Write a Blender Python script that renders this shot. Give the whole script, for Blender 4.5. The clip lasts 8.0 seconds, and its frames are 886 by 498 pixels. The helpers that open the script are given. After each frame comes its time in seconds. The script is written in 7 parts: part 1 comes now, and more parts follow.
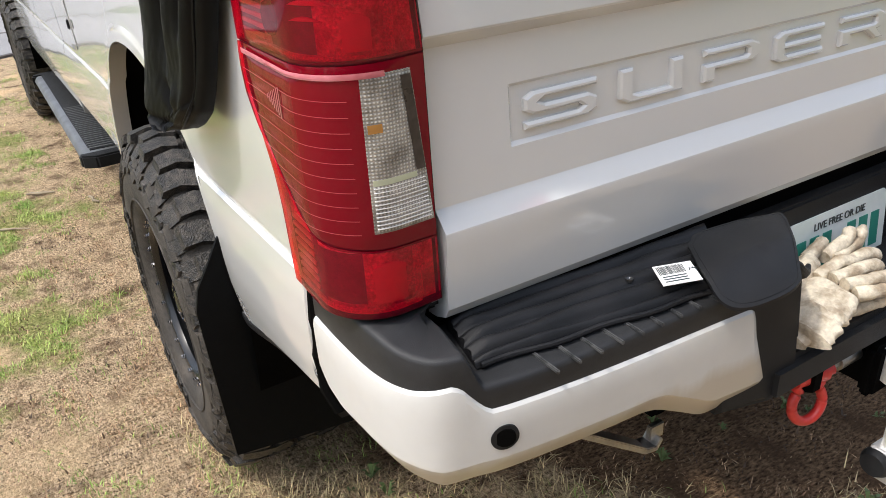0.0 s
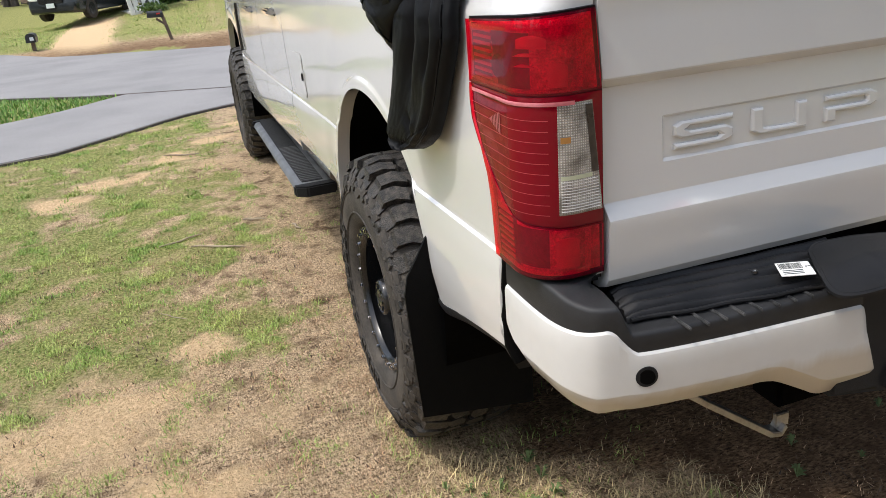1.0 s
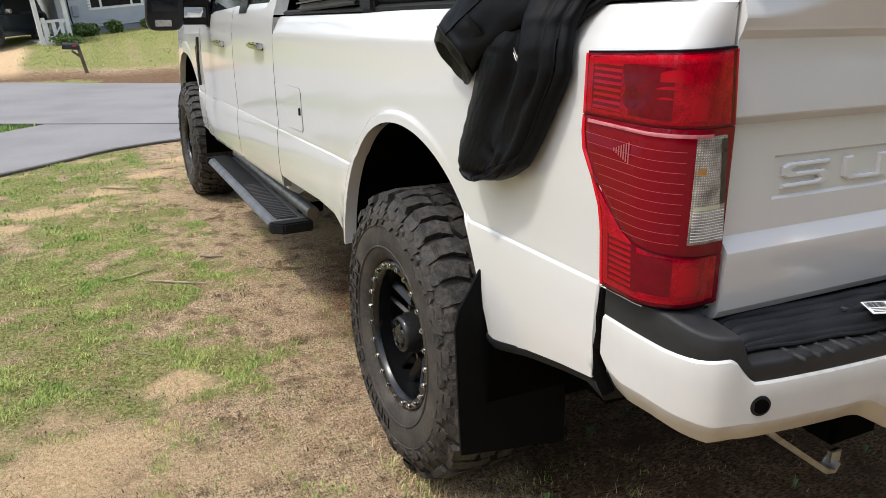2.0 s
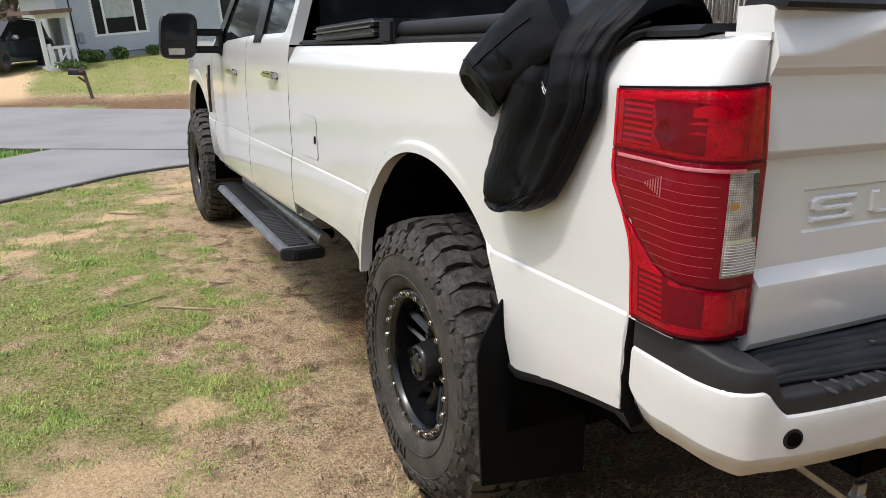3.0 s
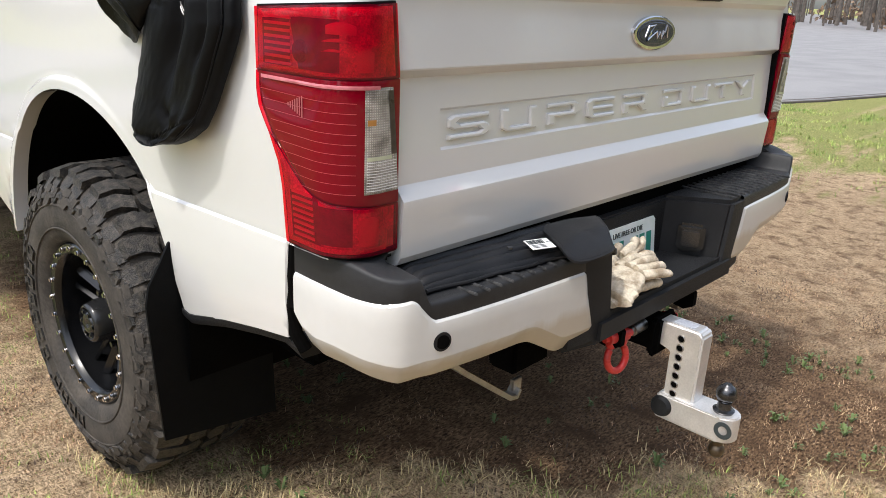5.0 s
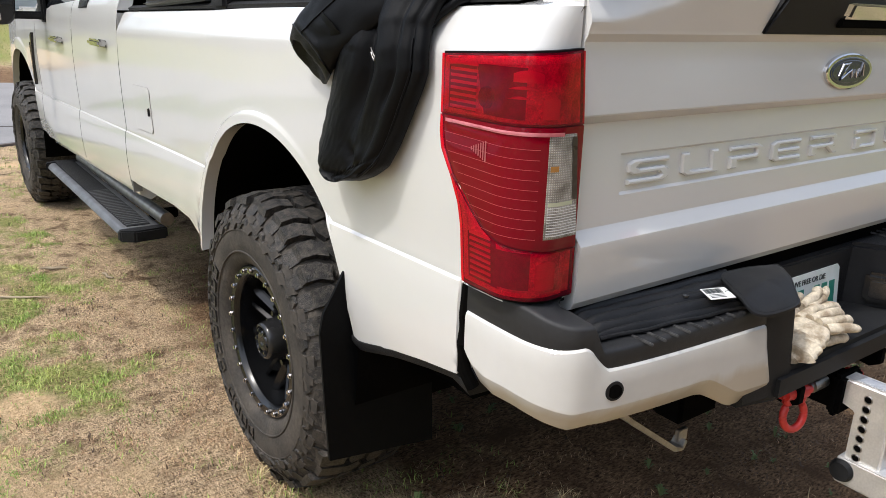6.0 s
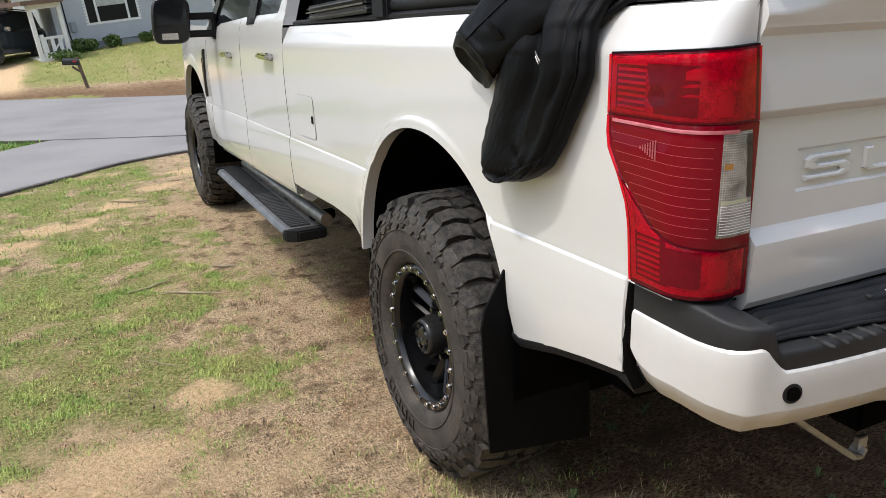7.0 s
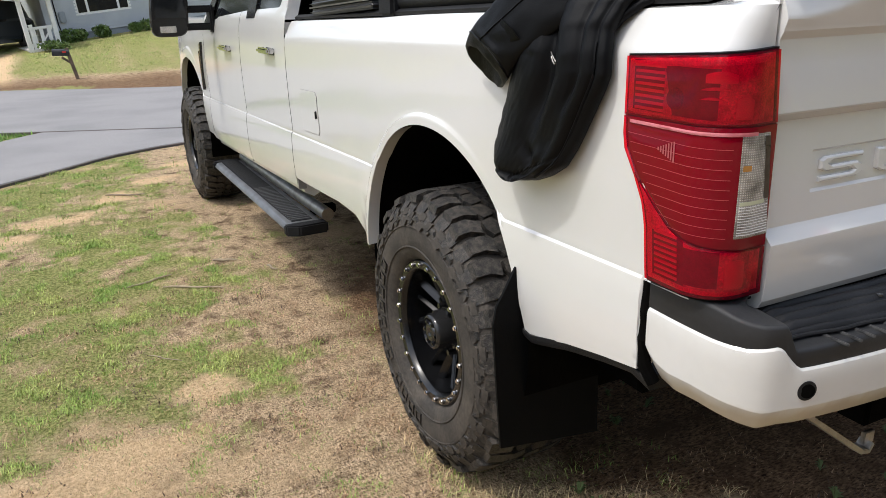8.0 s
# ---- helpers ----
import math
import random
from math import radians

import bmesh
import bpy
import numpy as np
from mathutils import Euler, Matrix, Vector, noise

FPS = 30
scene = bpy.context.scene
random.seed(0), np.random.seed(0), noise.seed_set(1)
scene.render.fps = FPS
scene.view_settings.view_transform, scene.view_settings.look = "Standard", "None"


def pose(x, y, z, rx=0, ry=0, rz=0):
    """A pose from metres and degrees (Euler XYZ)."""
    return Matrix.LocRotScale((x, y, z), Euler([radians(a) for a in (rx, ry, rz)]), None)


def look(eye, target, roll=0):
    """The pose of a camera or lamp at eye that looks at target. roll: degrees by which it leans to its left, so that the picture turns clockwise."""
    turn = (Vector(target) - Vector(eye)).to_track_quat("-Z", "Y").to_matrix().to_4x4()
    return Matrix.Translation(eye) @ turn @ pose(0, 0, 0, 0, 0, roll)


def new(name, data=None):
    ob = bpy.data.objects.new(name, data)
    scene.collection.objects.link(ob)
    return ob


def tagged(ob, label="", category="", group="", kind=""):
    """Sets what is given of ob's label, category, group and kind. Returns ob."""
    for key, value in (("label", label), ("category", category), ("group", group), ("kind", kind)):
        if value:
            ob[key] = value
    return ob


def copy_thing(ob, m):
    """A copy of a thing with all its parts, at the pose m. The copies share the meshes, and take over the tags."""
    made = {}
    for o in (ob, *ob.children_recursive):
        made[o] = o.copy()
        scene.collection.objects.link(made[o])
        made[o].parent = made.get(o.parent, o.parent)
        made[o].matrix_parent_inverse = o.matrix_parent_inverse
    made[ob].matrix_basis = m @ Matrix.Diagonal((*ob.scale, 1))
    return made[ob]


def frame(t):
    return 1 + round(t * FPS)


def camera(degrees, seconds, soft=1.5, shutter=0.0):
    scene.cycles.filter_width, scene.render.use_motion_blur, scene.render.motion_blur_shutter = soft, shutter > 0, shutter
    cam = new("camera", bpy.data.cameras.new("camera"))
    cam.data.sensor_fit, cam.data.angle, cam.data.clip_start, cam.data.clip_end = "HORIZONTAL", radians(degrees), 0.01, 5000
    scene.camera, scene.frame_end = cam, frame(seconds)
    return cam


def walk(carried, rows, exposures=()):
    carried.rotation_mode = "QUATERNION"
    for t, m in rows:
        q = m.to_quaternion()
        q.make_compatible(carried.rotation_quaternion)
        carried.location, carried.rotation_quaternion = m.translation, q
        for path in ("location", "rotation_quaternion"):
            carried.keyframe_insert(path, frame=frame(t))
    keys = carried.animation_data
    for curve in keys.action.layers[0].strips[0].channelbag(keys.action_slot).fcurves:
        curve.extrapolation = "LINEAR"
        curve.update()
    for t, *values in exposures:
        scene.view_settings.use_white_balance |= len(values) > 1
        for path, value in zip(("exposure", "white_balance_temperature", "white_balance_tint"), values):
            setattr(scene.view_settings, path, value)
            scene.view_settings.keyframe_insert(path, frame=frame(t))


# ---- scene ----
cam = camera(60.6, 8.0, soft=0.55)
PATH = [
    (0, (-1.291, -1.854, 1.481), (-0.394, -0.316, 0.568), -3.5),
    (0.5, (-1.37, -2.13, 1.522), (-0.719, -0.437, 0.681), -6.8),
    (1, (-1.506, -2.184, 1.53), (-0.934, -0.419, 0.783), -4.9),
    (1.2, (-1.602, -2.15, 1.518), (-0.993, -0.381, 0.81), -4.4),
    (2.3, (-1.907, -2.03, 1.491), (-1.051, -0.326, 0.889), 0.7),
    (2.5, (-1.921, -2.018, 1.495), (-1.083, -0.3, 0.908), 0.7),
    (3, (-1.919, -2.033, 1.503), (-1.082, -0.304, 0.948), 0.5),
    (3.5, (-1.875, -2.074, 1.481), (-0.83, -0.462, 0.926), 0.7),
    (4, (-1.818, -2.111, 1.445), (-0.478, -0.753, 0.845), 2.2),
    (4.2, (-1.806, -2.116, 1.443), (-0.4, -0.834, 0.824), 2.8),
    (5.3, (-1.808, -2.09, 1.448), (-0.432, -0.798, 0.785), 2.4),
    (5.5, (-1.823, -2.08, 1.453), (-0.508, -0.719, 0.806), 2.4),
    (6, (-1.853, -2.051, 1.482), (-0.722, -0.517, 0.876), 1.8),
    (6.5, (-1.903, -2.044, 1.501), (-0.972, -0.378, 0.902), -0.2),
    (7, (-1.925, -2.055, 1.498), (-1.102, -0.338, 0.886), -1.7),
    (7.5, (-1.948, -2.052, 1.504), (-1.168, -0.319, 0.882), -2.5),
    (8, (-1.978, -2.04, 1.519), (-1.137, -0.34, 0.885), -1.5),
]
walk(cam, [(t, look(eye, target, roll)) for t, eye, target, roll in PATH], exposures=[(0.0, 1.30, 6460, 9), (0.5, 1.24, 6460, 9), (1.0, 1.08, 6460, 9), (2.5, 0.95, 6460, 9), (3.5, 0.97, 6460, 9), (4.0, 1.10, 6460, 9), (5.5, 1.25, 6460, 9), (6.0, 1.08, 6460, 9), (6.5, 0.97, 6460, 9), (8.0, 0.97, 6460, 9)])

# ---- world, sun ----
SUN = Vector((-0.47, 0.02, 0.88)).normalized()
world = bpy.data.worlds.new("world")
scene.world = world
world.use_nodes = True
wn = world.node_tree.nodes
sky = wn.new("ShaderNodeTexSky")
sky.sky_type, sky.sun_disc = "NISHITA", False
sky.sun_elevation, sky.sun_rotation = math.asin(SUN.z), math.atan2(SUN.x, SUN.y)
sky.dust_density = 3.0
wn["Background"].inputs["Strength"].default_value = 0.15
haze = wn.new("ShaderNodeHueSaturation")
haze.inputs["Saturation"].default_value = 0.62
world.node_tree.links.new(sky.outputs[0], haze.inputs["Color"])
world.node_tree.links.new(haze.outputs[0], wn["Background"].inputs["Color"])
sun = new("sun", bpy.data.lights.new("sun", "SUN"))
sun.data.energy, sun.data.angle, sun.data.color = 1.02, radians(2.5), (1.0, 0.965, 0.915)
sun.matrix_world = look(SUN * 30, (0, 0, 0))


# ---- materials ----
def material(name, base, rough=0.5, metal=0.0, base2=None, scale=4.0, detail=60.0, fine=0.06, bump=0.0, bump_scale=200.0, coat=0.0, spec=0.5):
    """A principled surface whose colour varies at two scales between base and base2, with a fine bump."""
    m = bpy.data.materials.new(name)
    m.use_nodes = True
    nt, b = m.node_tree, m.node_tree.nodes["Principled BSDF"]
    nn, ln = nt.nodes.new, nt.links.new
    co = nn("ShaderNodeTexCoord")
    n1, n2 = nn("ShaderNodeTexNoise"), nn("ShaderNodeTexNoise")
    n1.inputs["Scale"].default_value, n2.inputs["Scale"].default_value = scale, detail
    n1.inputs["Detail"].default_value = n2.inputs["Detail"].default_value = 4
    for n in (n1, n2):
        ln(co.outputs["Object"], n.inputs["Vector"])
    mix = nn("ShaderNodeMix")
    mix.data_type = "RGBA"
    base2 = base2 or tuple(c * 0.86 for c in base)
    mix.inputs["A"].default_value, mix.inputs["B"].default_value = (*base, 1), (*base2, 1)
    ramp = nn("ShaderNodeMapRange")
    ramp.inputs["From Min"].default_value, ramp.inputs["From Max"].default_value = 0.4, 0.65
    ln(n1.outputs["Fac"], ramp.inputs["Value"])
    ln(ramp.outputs[0], mix.inputs["Factor"])
    hsv = nn("ShaderNodeHueSaturation")
    val = nn("ShaderNodeMapRange")
    val.inputs["To Min"].default_value, val.inputs["To Max"].default_value = 1 - 2.5 * fine, 1 + 2.5 * fine
    ln(n2.outputs["Fac"], val.inputs["Value"])
    ln(val.outputs[0], hsv.inputs["Value"])
    ln(mix.outputs["Result"], hsv.inputs["Color"])
    ln(hsv.outputs[0], b.inputs["Base Color"])
    rr = nn("ShaderNodeMapRange")
    rr.inputs["To Min"].default_value, rr.inputs["To Max"].default_value = max(rough - 0.07, 0.02), min(rough + 0.07, 1)
    ln(n1.outputs["Fac"], rr.inputs["Value"])
    ln(rr.outputs[0], b.inputs["Roughness"])
    b.inputs["Metallic"].default_value = metal
    b.inputs["Coat Weight"].default_value = coat
    b.inputs["Coat Roughness"].default_value = 0.06
    b.inputs["Specular IOR Level"].default_value = spec
    if bump:
        bp, n3 = nn("ShaderNodeBump"), nn("ShaderNodeTexNoise")
        n3.inputs["Scale"].default_value, n3.inputs["Detail"].default_value = bump_scale, 3
        ln(co.outputs["Object"], n3.inputs["Vector"])
        bp.inputs["Strength"].default_value, bp.inputs["Distance"].default_value = bump, 0.004
        ln(n3.outputs["Fac"], bp.inputs["Height"])
        ln(bp.outputs[0], b.inputs["Normal"])
    return m


def lens_material(name, tint, body, share, gloss_rough=0.05):
    """Tinted clear plastic: light passes straight through, with a glossy outside."""
    m = bpy.data.materials.new(name)
    m.use_nodes = True
    nt = m.node_tree
    nn, ln = nt.nodes.new, nt.links.new
    nt.nodes.remove(nt.nodes["Principled BSDF"])
    tr, gl, fr, mx = nn("ShaderNodeBsdfTransparent"), nn("ShaderNodeBsdfGlossy"), nn("ShaderNodeFresnel"), nn("ShaderNodeMixShader")
    tr.inputs["Color"].default_value = (*tint, 1)
    gl.inputs["Roughness"].default_value = gloss_rough
    fr.inputs["IOR"].default_value = 1.42
    df, m2 = nn("ShaderNodeBsdfDiffuse"), nn("ShaderNodeMixShader")
    df.inputs["Color"].default_value = (*body, 1)
    m2.inputs[0].default_value = share
    ln(tr.outputs[0], m2.inputs[1])
    ln(df.outputs[0], m2.inputs[2])
    ln(fr.outputs[0], mx.inputs[0])
    ln(m2.outputs[0], mx.inputs[1])
    ln(gl.outputs[0], mx.inputs[2])
    ln(mx.outputs[0], nt.nodes["Material Output"].inputs["Surface"])
    return m


WHITE = material("white_paint", (0.645, 0.643, 0.627), 0.21, 0, (0.643, 0.641, 0.624), 2.0, 30, 0.003, coat=0.9)
BLACK_PLASTIC = material("black_plastic", (0.0115, 0.012, 0.0135), 0.55, 0, (0.017, 0.0174, 0.0185), 5, 80, 0.1, 0.25, 900, spec=0.2)
BLACK_GLOSS = material("black_gloss", (0.012, 0.012, 0.013), 0.15, 0, (0.018, 0.018, 0.018), 5, 80, 0.05)
RUBBER = material("tyre_rubber", (0.038, 0.034, 0.030), 0.75, 0, (0.075, 0.065, 0.054), 9, 90, 0.25, 0.5, 400, spec=0.3)
TREAD = material("tread_rubber", (0.012, 0.0118, 0.0115), 0.5, 0, (0.058, 0.050, 0.042), 60, 240, 0.4, 0.9, 260, spec=0.4)
SATIN_BLACK = material("satin_black_metal", (0.006, 0.0063, 0.0072), 0.24, 0.1, (0.0065, 0.0067, 0.0074), 6, 80, 0.06)
CHROME = material("chrome", (0.75, 0.75, 0.76), 0.1, 1.0, (0.6, 0.6, 0.61), 8, 60, 0.04)
STEEL = material("bare_steel", (0.42, 0.41, 0.39), 0.38, 1.0, (0.3, 0.28, 0.26), 12, 150, 0.1, 0.15, 600)
ALU = material("brushed_aluminium", (0.80, 0.79, 0.78), 0.36, 0.65, (0.66, 0.65, 0.64), 9, 200, 0.06, 0.15, 700)
CAP_PLASTIC = material("bumper_cap_plastic", (0.020, 0.0205, 0.022), 0.5, 0, (0.030, 0.0305, 0.032), 6, 80, 0.1, 0.2, 900, spec=0.3)
FLAP = material("mud_flap_rubber", (0.0030, 0.0033, 0.0037), 0.6, 0, (0.0042, 0.0045, 0.005), 4, 60, 0.1, 0.15, 300, spec=0.08)
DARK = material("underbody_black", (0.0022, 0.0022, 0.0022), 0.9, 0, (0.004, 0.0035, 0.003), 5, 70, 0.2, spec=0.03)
GLASS = material("dark_glass", (0.01, 0.012, 0.014), 0.04, 0, (0.012, 0.014, 0.016), 2, 20, 0.01)
RED_LENS = lens_material("red_lens", (1.0, 0.005, 0.12), (0.98, 0.003, 0.07), 0.10)
DEEP_RED = lens_material("deep_red_lens", (0.62, 0.003, 0.025), (0.27, 0.001, 0.014), 0.60)
CLEAR_LENS = lens_material("clear_lens", (0.9, 0.9, 0.88), (0.8, 0.8, 0.8), 0.0)
LAMP_CHROME = material("lamp_reflector", (0.95, 0.95, 0.95), 0.25, 0.3, (0.85, 0.85, 0.85), 10, 60, 0.03)
LAMP_WHITE = material("lamp_backing", (0.92, 0.9, 0.9), 0.35, 0.0, (0.82, 0.8, 0.8), 14, 60, 0.05)
WORN_PLASTIC = material("worn_black_plastic", (0.022, 0.023, 0.025), 0.5, 0, (0.075, 0.075, 0.075), 60, 200, 0.1)
GUNMETAL = material("gunmetal", (0.10, 0.10, 0.105), 0.25, 0.9, (0.07, 0.07, 0.072), 10, 90, 0.05)
DIRTY_WHITE = material("dusty_white_paint", (0.60, 0.595, 0.575), 0.37, 0, (0.57, 0.56, 0.53), 3.0, 45, 0.012, coat=0.5)
MIRROR = material("mirror_silver", (0.75, 0.77, 0.78), 0.03, 1.0, (0.74, 0.76, 0.77), 3, 20, 0.01)
GAP = material("gap_grey", (0.22, 0.22, 0.215), 0.6, 0, (0.27, 0.27, 0.26), 10, 50, 0.05)
VINYL = material("black_vinyl", (0.022, 0.022, 0.023), 0.38, 0, (0.03, 0.03, 0.031), 9, 120, 0.1, 0.2, 500)


def dirt_band(m):
    """Tan road dust with a ragged upper edge along the bumper's lower lip, and a few thin runs."""
    nt, b = m.node_tree, m.node_tree.nodes["Principled BSDF"]
    nn, ln = nt.nodes.new, nt.links.new
    co, sep, nz = nn("ShaderNodeTexCoord"), nn("ShaderNodeSeparateXYZ"), nn("ShaderNodeTexNoise")
    mp = nn("ShaderNodeMapping")
    mp.inputs["Scale"].default_value = (24, 10, 3)
    ln(co.outputs["Object"], sep.inputs[0])
    ln(co.outputs["Object"], mp.inputs["Vector"])
    ln(mp.outputs[0], nz.inputs["Vector"])
    nz.inputs["Scale"].default_value, nz.inputs["Detail"].default_value = 1.0, 6
    sh = nn("ShaderNodeMath")
    sh.operation = "MULTIPLY_ADD"
    ln(nz.outputs["Fac"], sh.inputs[0])
    sh.inputs[1].default_value = -0.055
    ln(sep.outputs["Z"], sh.inputs[2])
    r = nn("ShaderNodeMapRange")
    r.inputs["From Min"].default_value, r.inputs["From Max"].default_value = 0.768, 0.742
    r.inputs["To Max"].default_value = 0.8
    ln(sh.outputs[0], r.inputs["Value"])
    mx = nn("ShaderNodeMix")
    mx.data_type = "RGBA"
    old = b.inputs["Base Color"].links[0].from_socket
    ln(old, mx.inputs["A"])
    mx.inputs["B"].default_value = (0.44, 0.37, 0.27, 1)
    ln(r.outputs[0], mx.inputs["Factor"])
    ln(mx.outputs["Result"], b.inputs["Base Color"])


dirt_band(DIRTY_WHITE)
RED_PAINT = material("red_enamel", (0.62, 0.035, 0.03), 0.35, 0, (0.5, 0.03, 0.025), 12, 120, 0.08, coat=0.3)


# ---- mesh helpers ----
def part(name, bm, mat, parent=None, label="", sharp=32, smooth=True):
    bmesh.ops.remove_doubles(bm, verts=bm.verts, dist=1e-6)
    bmesh.ops.recalc_face_normals(bm, faces=bm.faces)
    for f in bm.faces:
        f.smooth = smooth
    for e in bm.edges:
        if len(e.link_faces) == 2 and e.calc_face_angle(0) > radians(sharp):
            e.smooth = False
    me = bpy.data.meshes.new(name)
    bm.to_mesh(me)
    bm.free()
    me.materials.append(mat)
    ob = new(name, me)
    if parent:
        ob.parent = parent
        ob.matrix_parent_inverse = parent.matrix_basis.inverted() if parent.parent is None else Matrix()
    if label:
        tagged(ob, label)
    return ob


def thing(name, label, category, loc=(0, 0, 0), group="", kind=""):
    ob = new(name)
    ob.location = loc
    ob.empty_display_size = 0.1
    return tagged(ob, label, category, group, kind)


def add_box(bm, c, s, bevel=0.0, rot=None, seg=2):
    m = Matrix.Translation(c) @ (rot.to_4x4() if rot else Matrix()) @ Matrix.Diagonal((*s, 1))
    r = bmesh.ops.create_cube(bm, size=1, matrix=m)
    if bevel:
        es = list({e for v in r["verts"] for e in v.link_edges})
        bmesh.ops.bevel(bm, geom=es, offset=bevel, segments=seg, affect="EDGES", clamp_overlap=True)


def boxed(c, s, bevel=0.0, rot=None, seg=2):
    bm = bmesh.new()
    add_box(bm, c, s, bevel, rot, seg)
    return bm


def add_cyl(bm, p0, p1, r0, r1=None, n=20, cap=True):
    p0, p1 = Vector(p0), Vector(p1)
    d = p1 - p0
    m = Matrix.Translation((p0 + p1) / 2) @ d.to_track_quat("Z", "Y").to_matrix().to_4x4()
    bmesh.ops.create_cone(bm, cap_ends=cap, segments=n, radius1=r0, radius2=r0 if r1 is None else r1, depth=d.length, matrix=m)


def add_rings(bm, rings, closed=True, caps=True):
    """Faces between rings of points; closed: each ring is a loop."""
    vs = [[bm.verts.new(p) for p in ring] for ring in rings]
    n = len(vs[0])
    for a, b in zip(vs, vs[1:]):
        for i in range(n if closed else n - 1):
            j = (i + 1) % n
            bm.faces.new((a[i], a[j], b[j], b[i]))
    if caps and closed:
        bm.faces.new(vs[0][::-1])
        bm.faces.new(vs[-1])
    return vs


def add_lathe(bm, profile, n=48, axis="x", centre=(0, 0, 0)):
    """profile: (along the axis, radius)."""
    rings = []
    for k in range(n):
        a = 2 * math.pi * k / n
        c, s = math.cos(a), math.sin(a)
        ring = []
        for u, r in profile:
            p = (u, r * c, r * s) if axis == "x" else (r * c, r * s, u) if axis == "z" else (r * c, u, r * s)
            ring.append(Vector(p) + Vector(centre))
        rings.append(ring)
    rings.append(rings[0])
    add_rings(bm, rings, closed=False)


def add_sweep(bm, path, r, n=10, caps=True):
    """A tube of radius r (a number or one per point) along a path."""
    path = [Vector(p) for p in path]
    rr = r if isinstance(r, (list, tuple)) else [r] * len(path)
    up = Vector((0, 0, 1))
    rings = []
    for i, p in enumerate(path):
        d = (path[min(i + 1, len(path) - 1)] - path[max(i - 1, 0)]).normalized()
        side = d.cross(up)
        side = side.normalized() if side.length > 1e-3 else Vector((1, 0, 0))
        v = side.cross(d)
        rings.append([p + rr[i] * (side * math.cos(2 * math.pi * k / n) + v * math.sin(2 * math.pi * k / n)) for k in range(n)])
    add_rings(bm, rings, True, caps)


def add_prism(bm, outline, depth, place):
    """A flat outline (u, v) given thickness; place(u, v, w) puts it in the world."""
    a = [bm.verts.new(place(u, v, 0)) for u, v in outline]
    b = [bm.verts.new(place(u, v, depth)) for u, v in outline]
    n = len(a)
    bm.faces.new(a)
    bm.faces.new(b[::-1])
    for i in range(n):
        j = (i + 1) % n
        bm.faces.new((a[j], a[i], b[i], b[j]))


def smooth_step(a, b, x):
    t = min(max((x - a) / (b - a), 0), 1)
    return t * t * (3 - 2 * t)


def lerp_table(table, x):
    if x <= table[0][0]:
        return table[0][1]
    for (x0, y0), (x1, y1) in zip(table, table[1:]):
        if x <= x1:
            return y0 + (y1 - y0) * (x - x0) / (x1 - x0)
    return table[-1][1]


# ---- ground ----
def fall(y):
    """The height of the ground: level under the truck, down to the road, up again to the house."""
    if y < 1.6:
        return 0.02 * (1 - smooth_step(0.3, 1.6, y)) - 0.012 * max(y, 0)
    return -0.012 * max(y, 0) if y < 5 else -0.06 - 0.026 * (y - 5) if y < 20.5 else min(-0.463 + 0.062 * (y - 20.5), 0.6)


def bank(x, y):
    """The far lawn also climbs to one side."""
    return 0.10 * min(max(x + 2.0, -4), 12) * smooth_step(22.5, 30, y) * smooth_step(17, 11, x)


def spaced(bounds):
    out = []
    for a, b, step in bounds:
        out += list(np.arange(a, b, step))
    return out + [bounds[-1][1]]


def ground_noise(x, y):
    near = 1 - smooth_step(4.5, 6.5, y)
    return near * (0.018 * noise.noise(Vector((x * 1.1, y * 1.1, 0))) + 0.008 * noise.noise(Vector((x * 5, y * 5, 3))) + 0.004 * noise.noise(Vector((x * 17, y * 17, 7)))) - 0.004 * near


def sheet(name, xs, ys, z, mat, keep=None):
    verts = [(x, y, z(x, y)) for y in ys for x in xs]
    n = len(xs)
    faces = [(j * n + i, j * n + i + 1, (j + 1) * n + i + 1, (j + 1) * n + i) for j in range(len(ys) - 1) for i in range(n - 1)]
    me = bpy.data.meshes.new(name)
    me.from_pydata(verts, [], faces)
    me.materials.append(mat)
    for p in me.polygons:
        p.use_smooth = True
    return new(name, me)


def bumpy(x, y, f, seed):
    return noise.noise(Vector((x * f, y * f, seed)))


SAND = [(-2.05, 0.45, 0.50), (-1.62, 0.92, 0.26), (-2.75, 0.1, 0.45), (-1.75, -0.1, 0.3), (-2.55, 3.9, 0.38), (-2.15, 4.3, 0.4), (-1.7, 4.9, 0.35), (-1.3, 5.5, 0.4), (-0.9, 6.2, 0.45), (-3.2, 3.4, 0.4)]


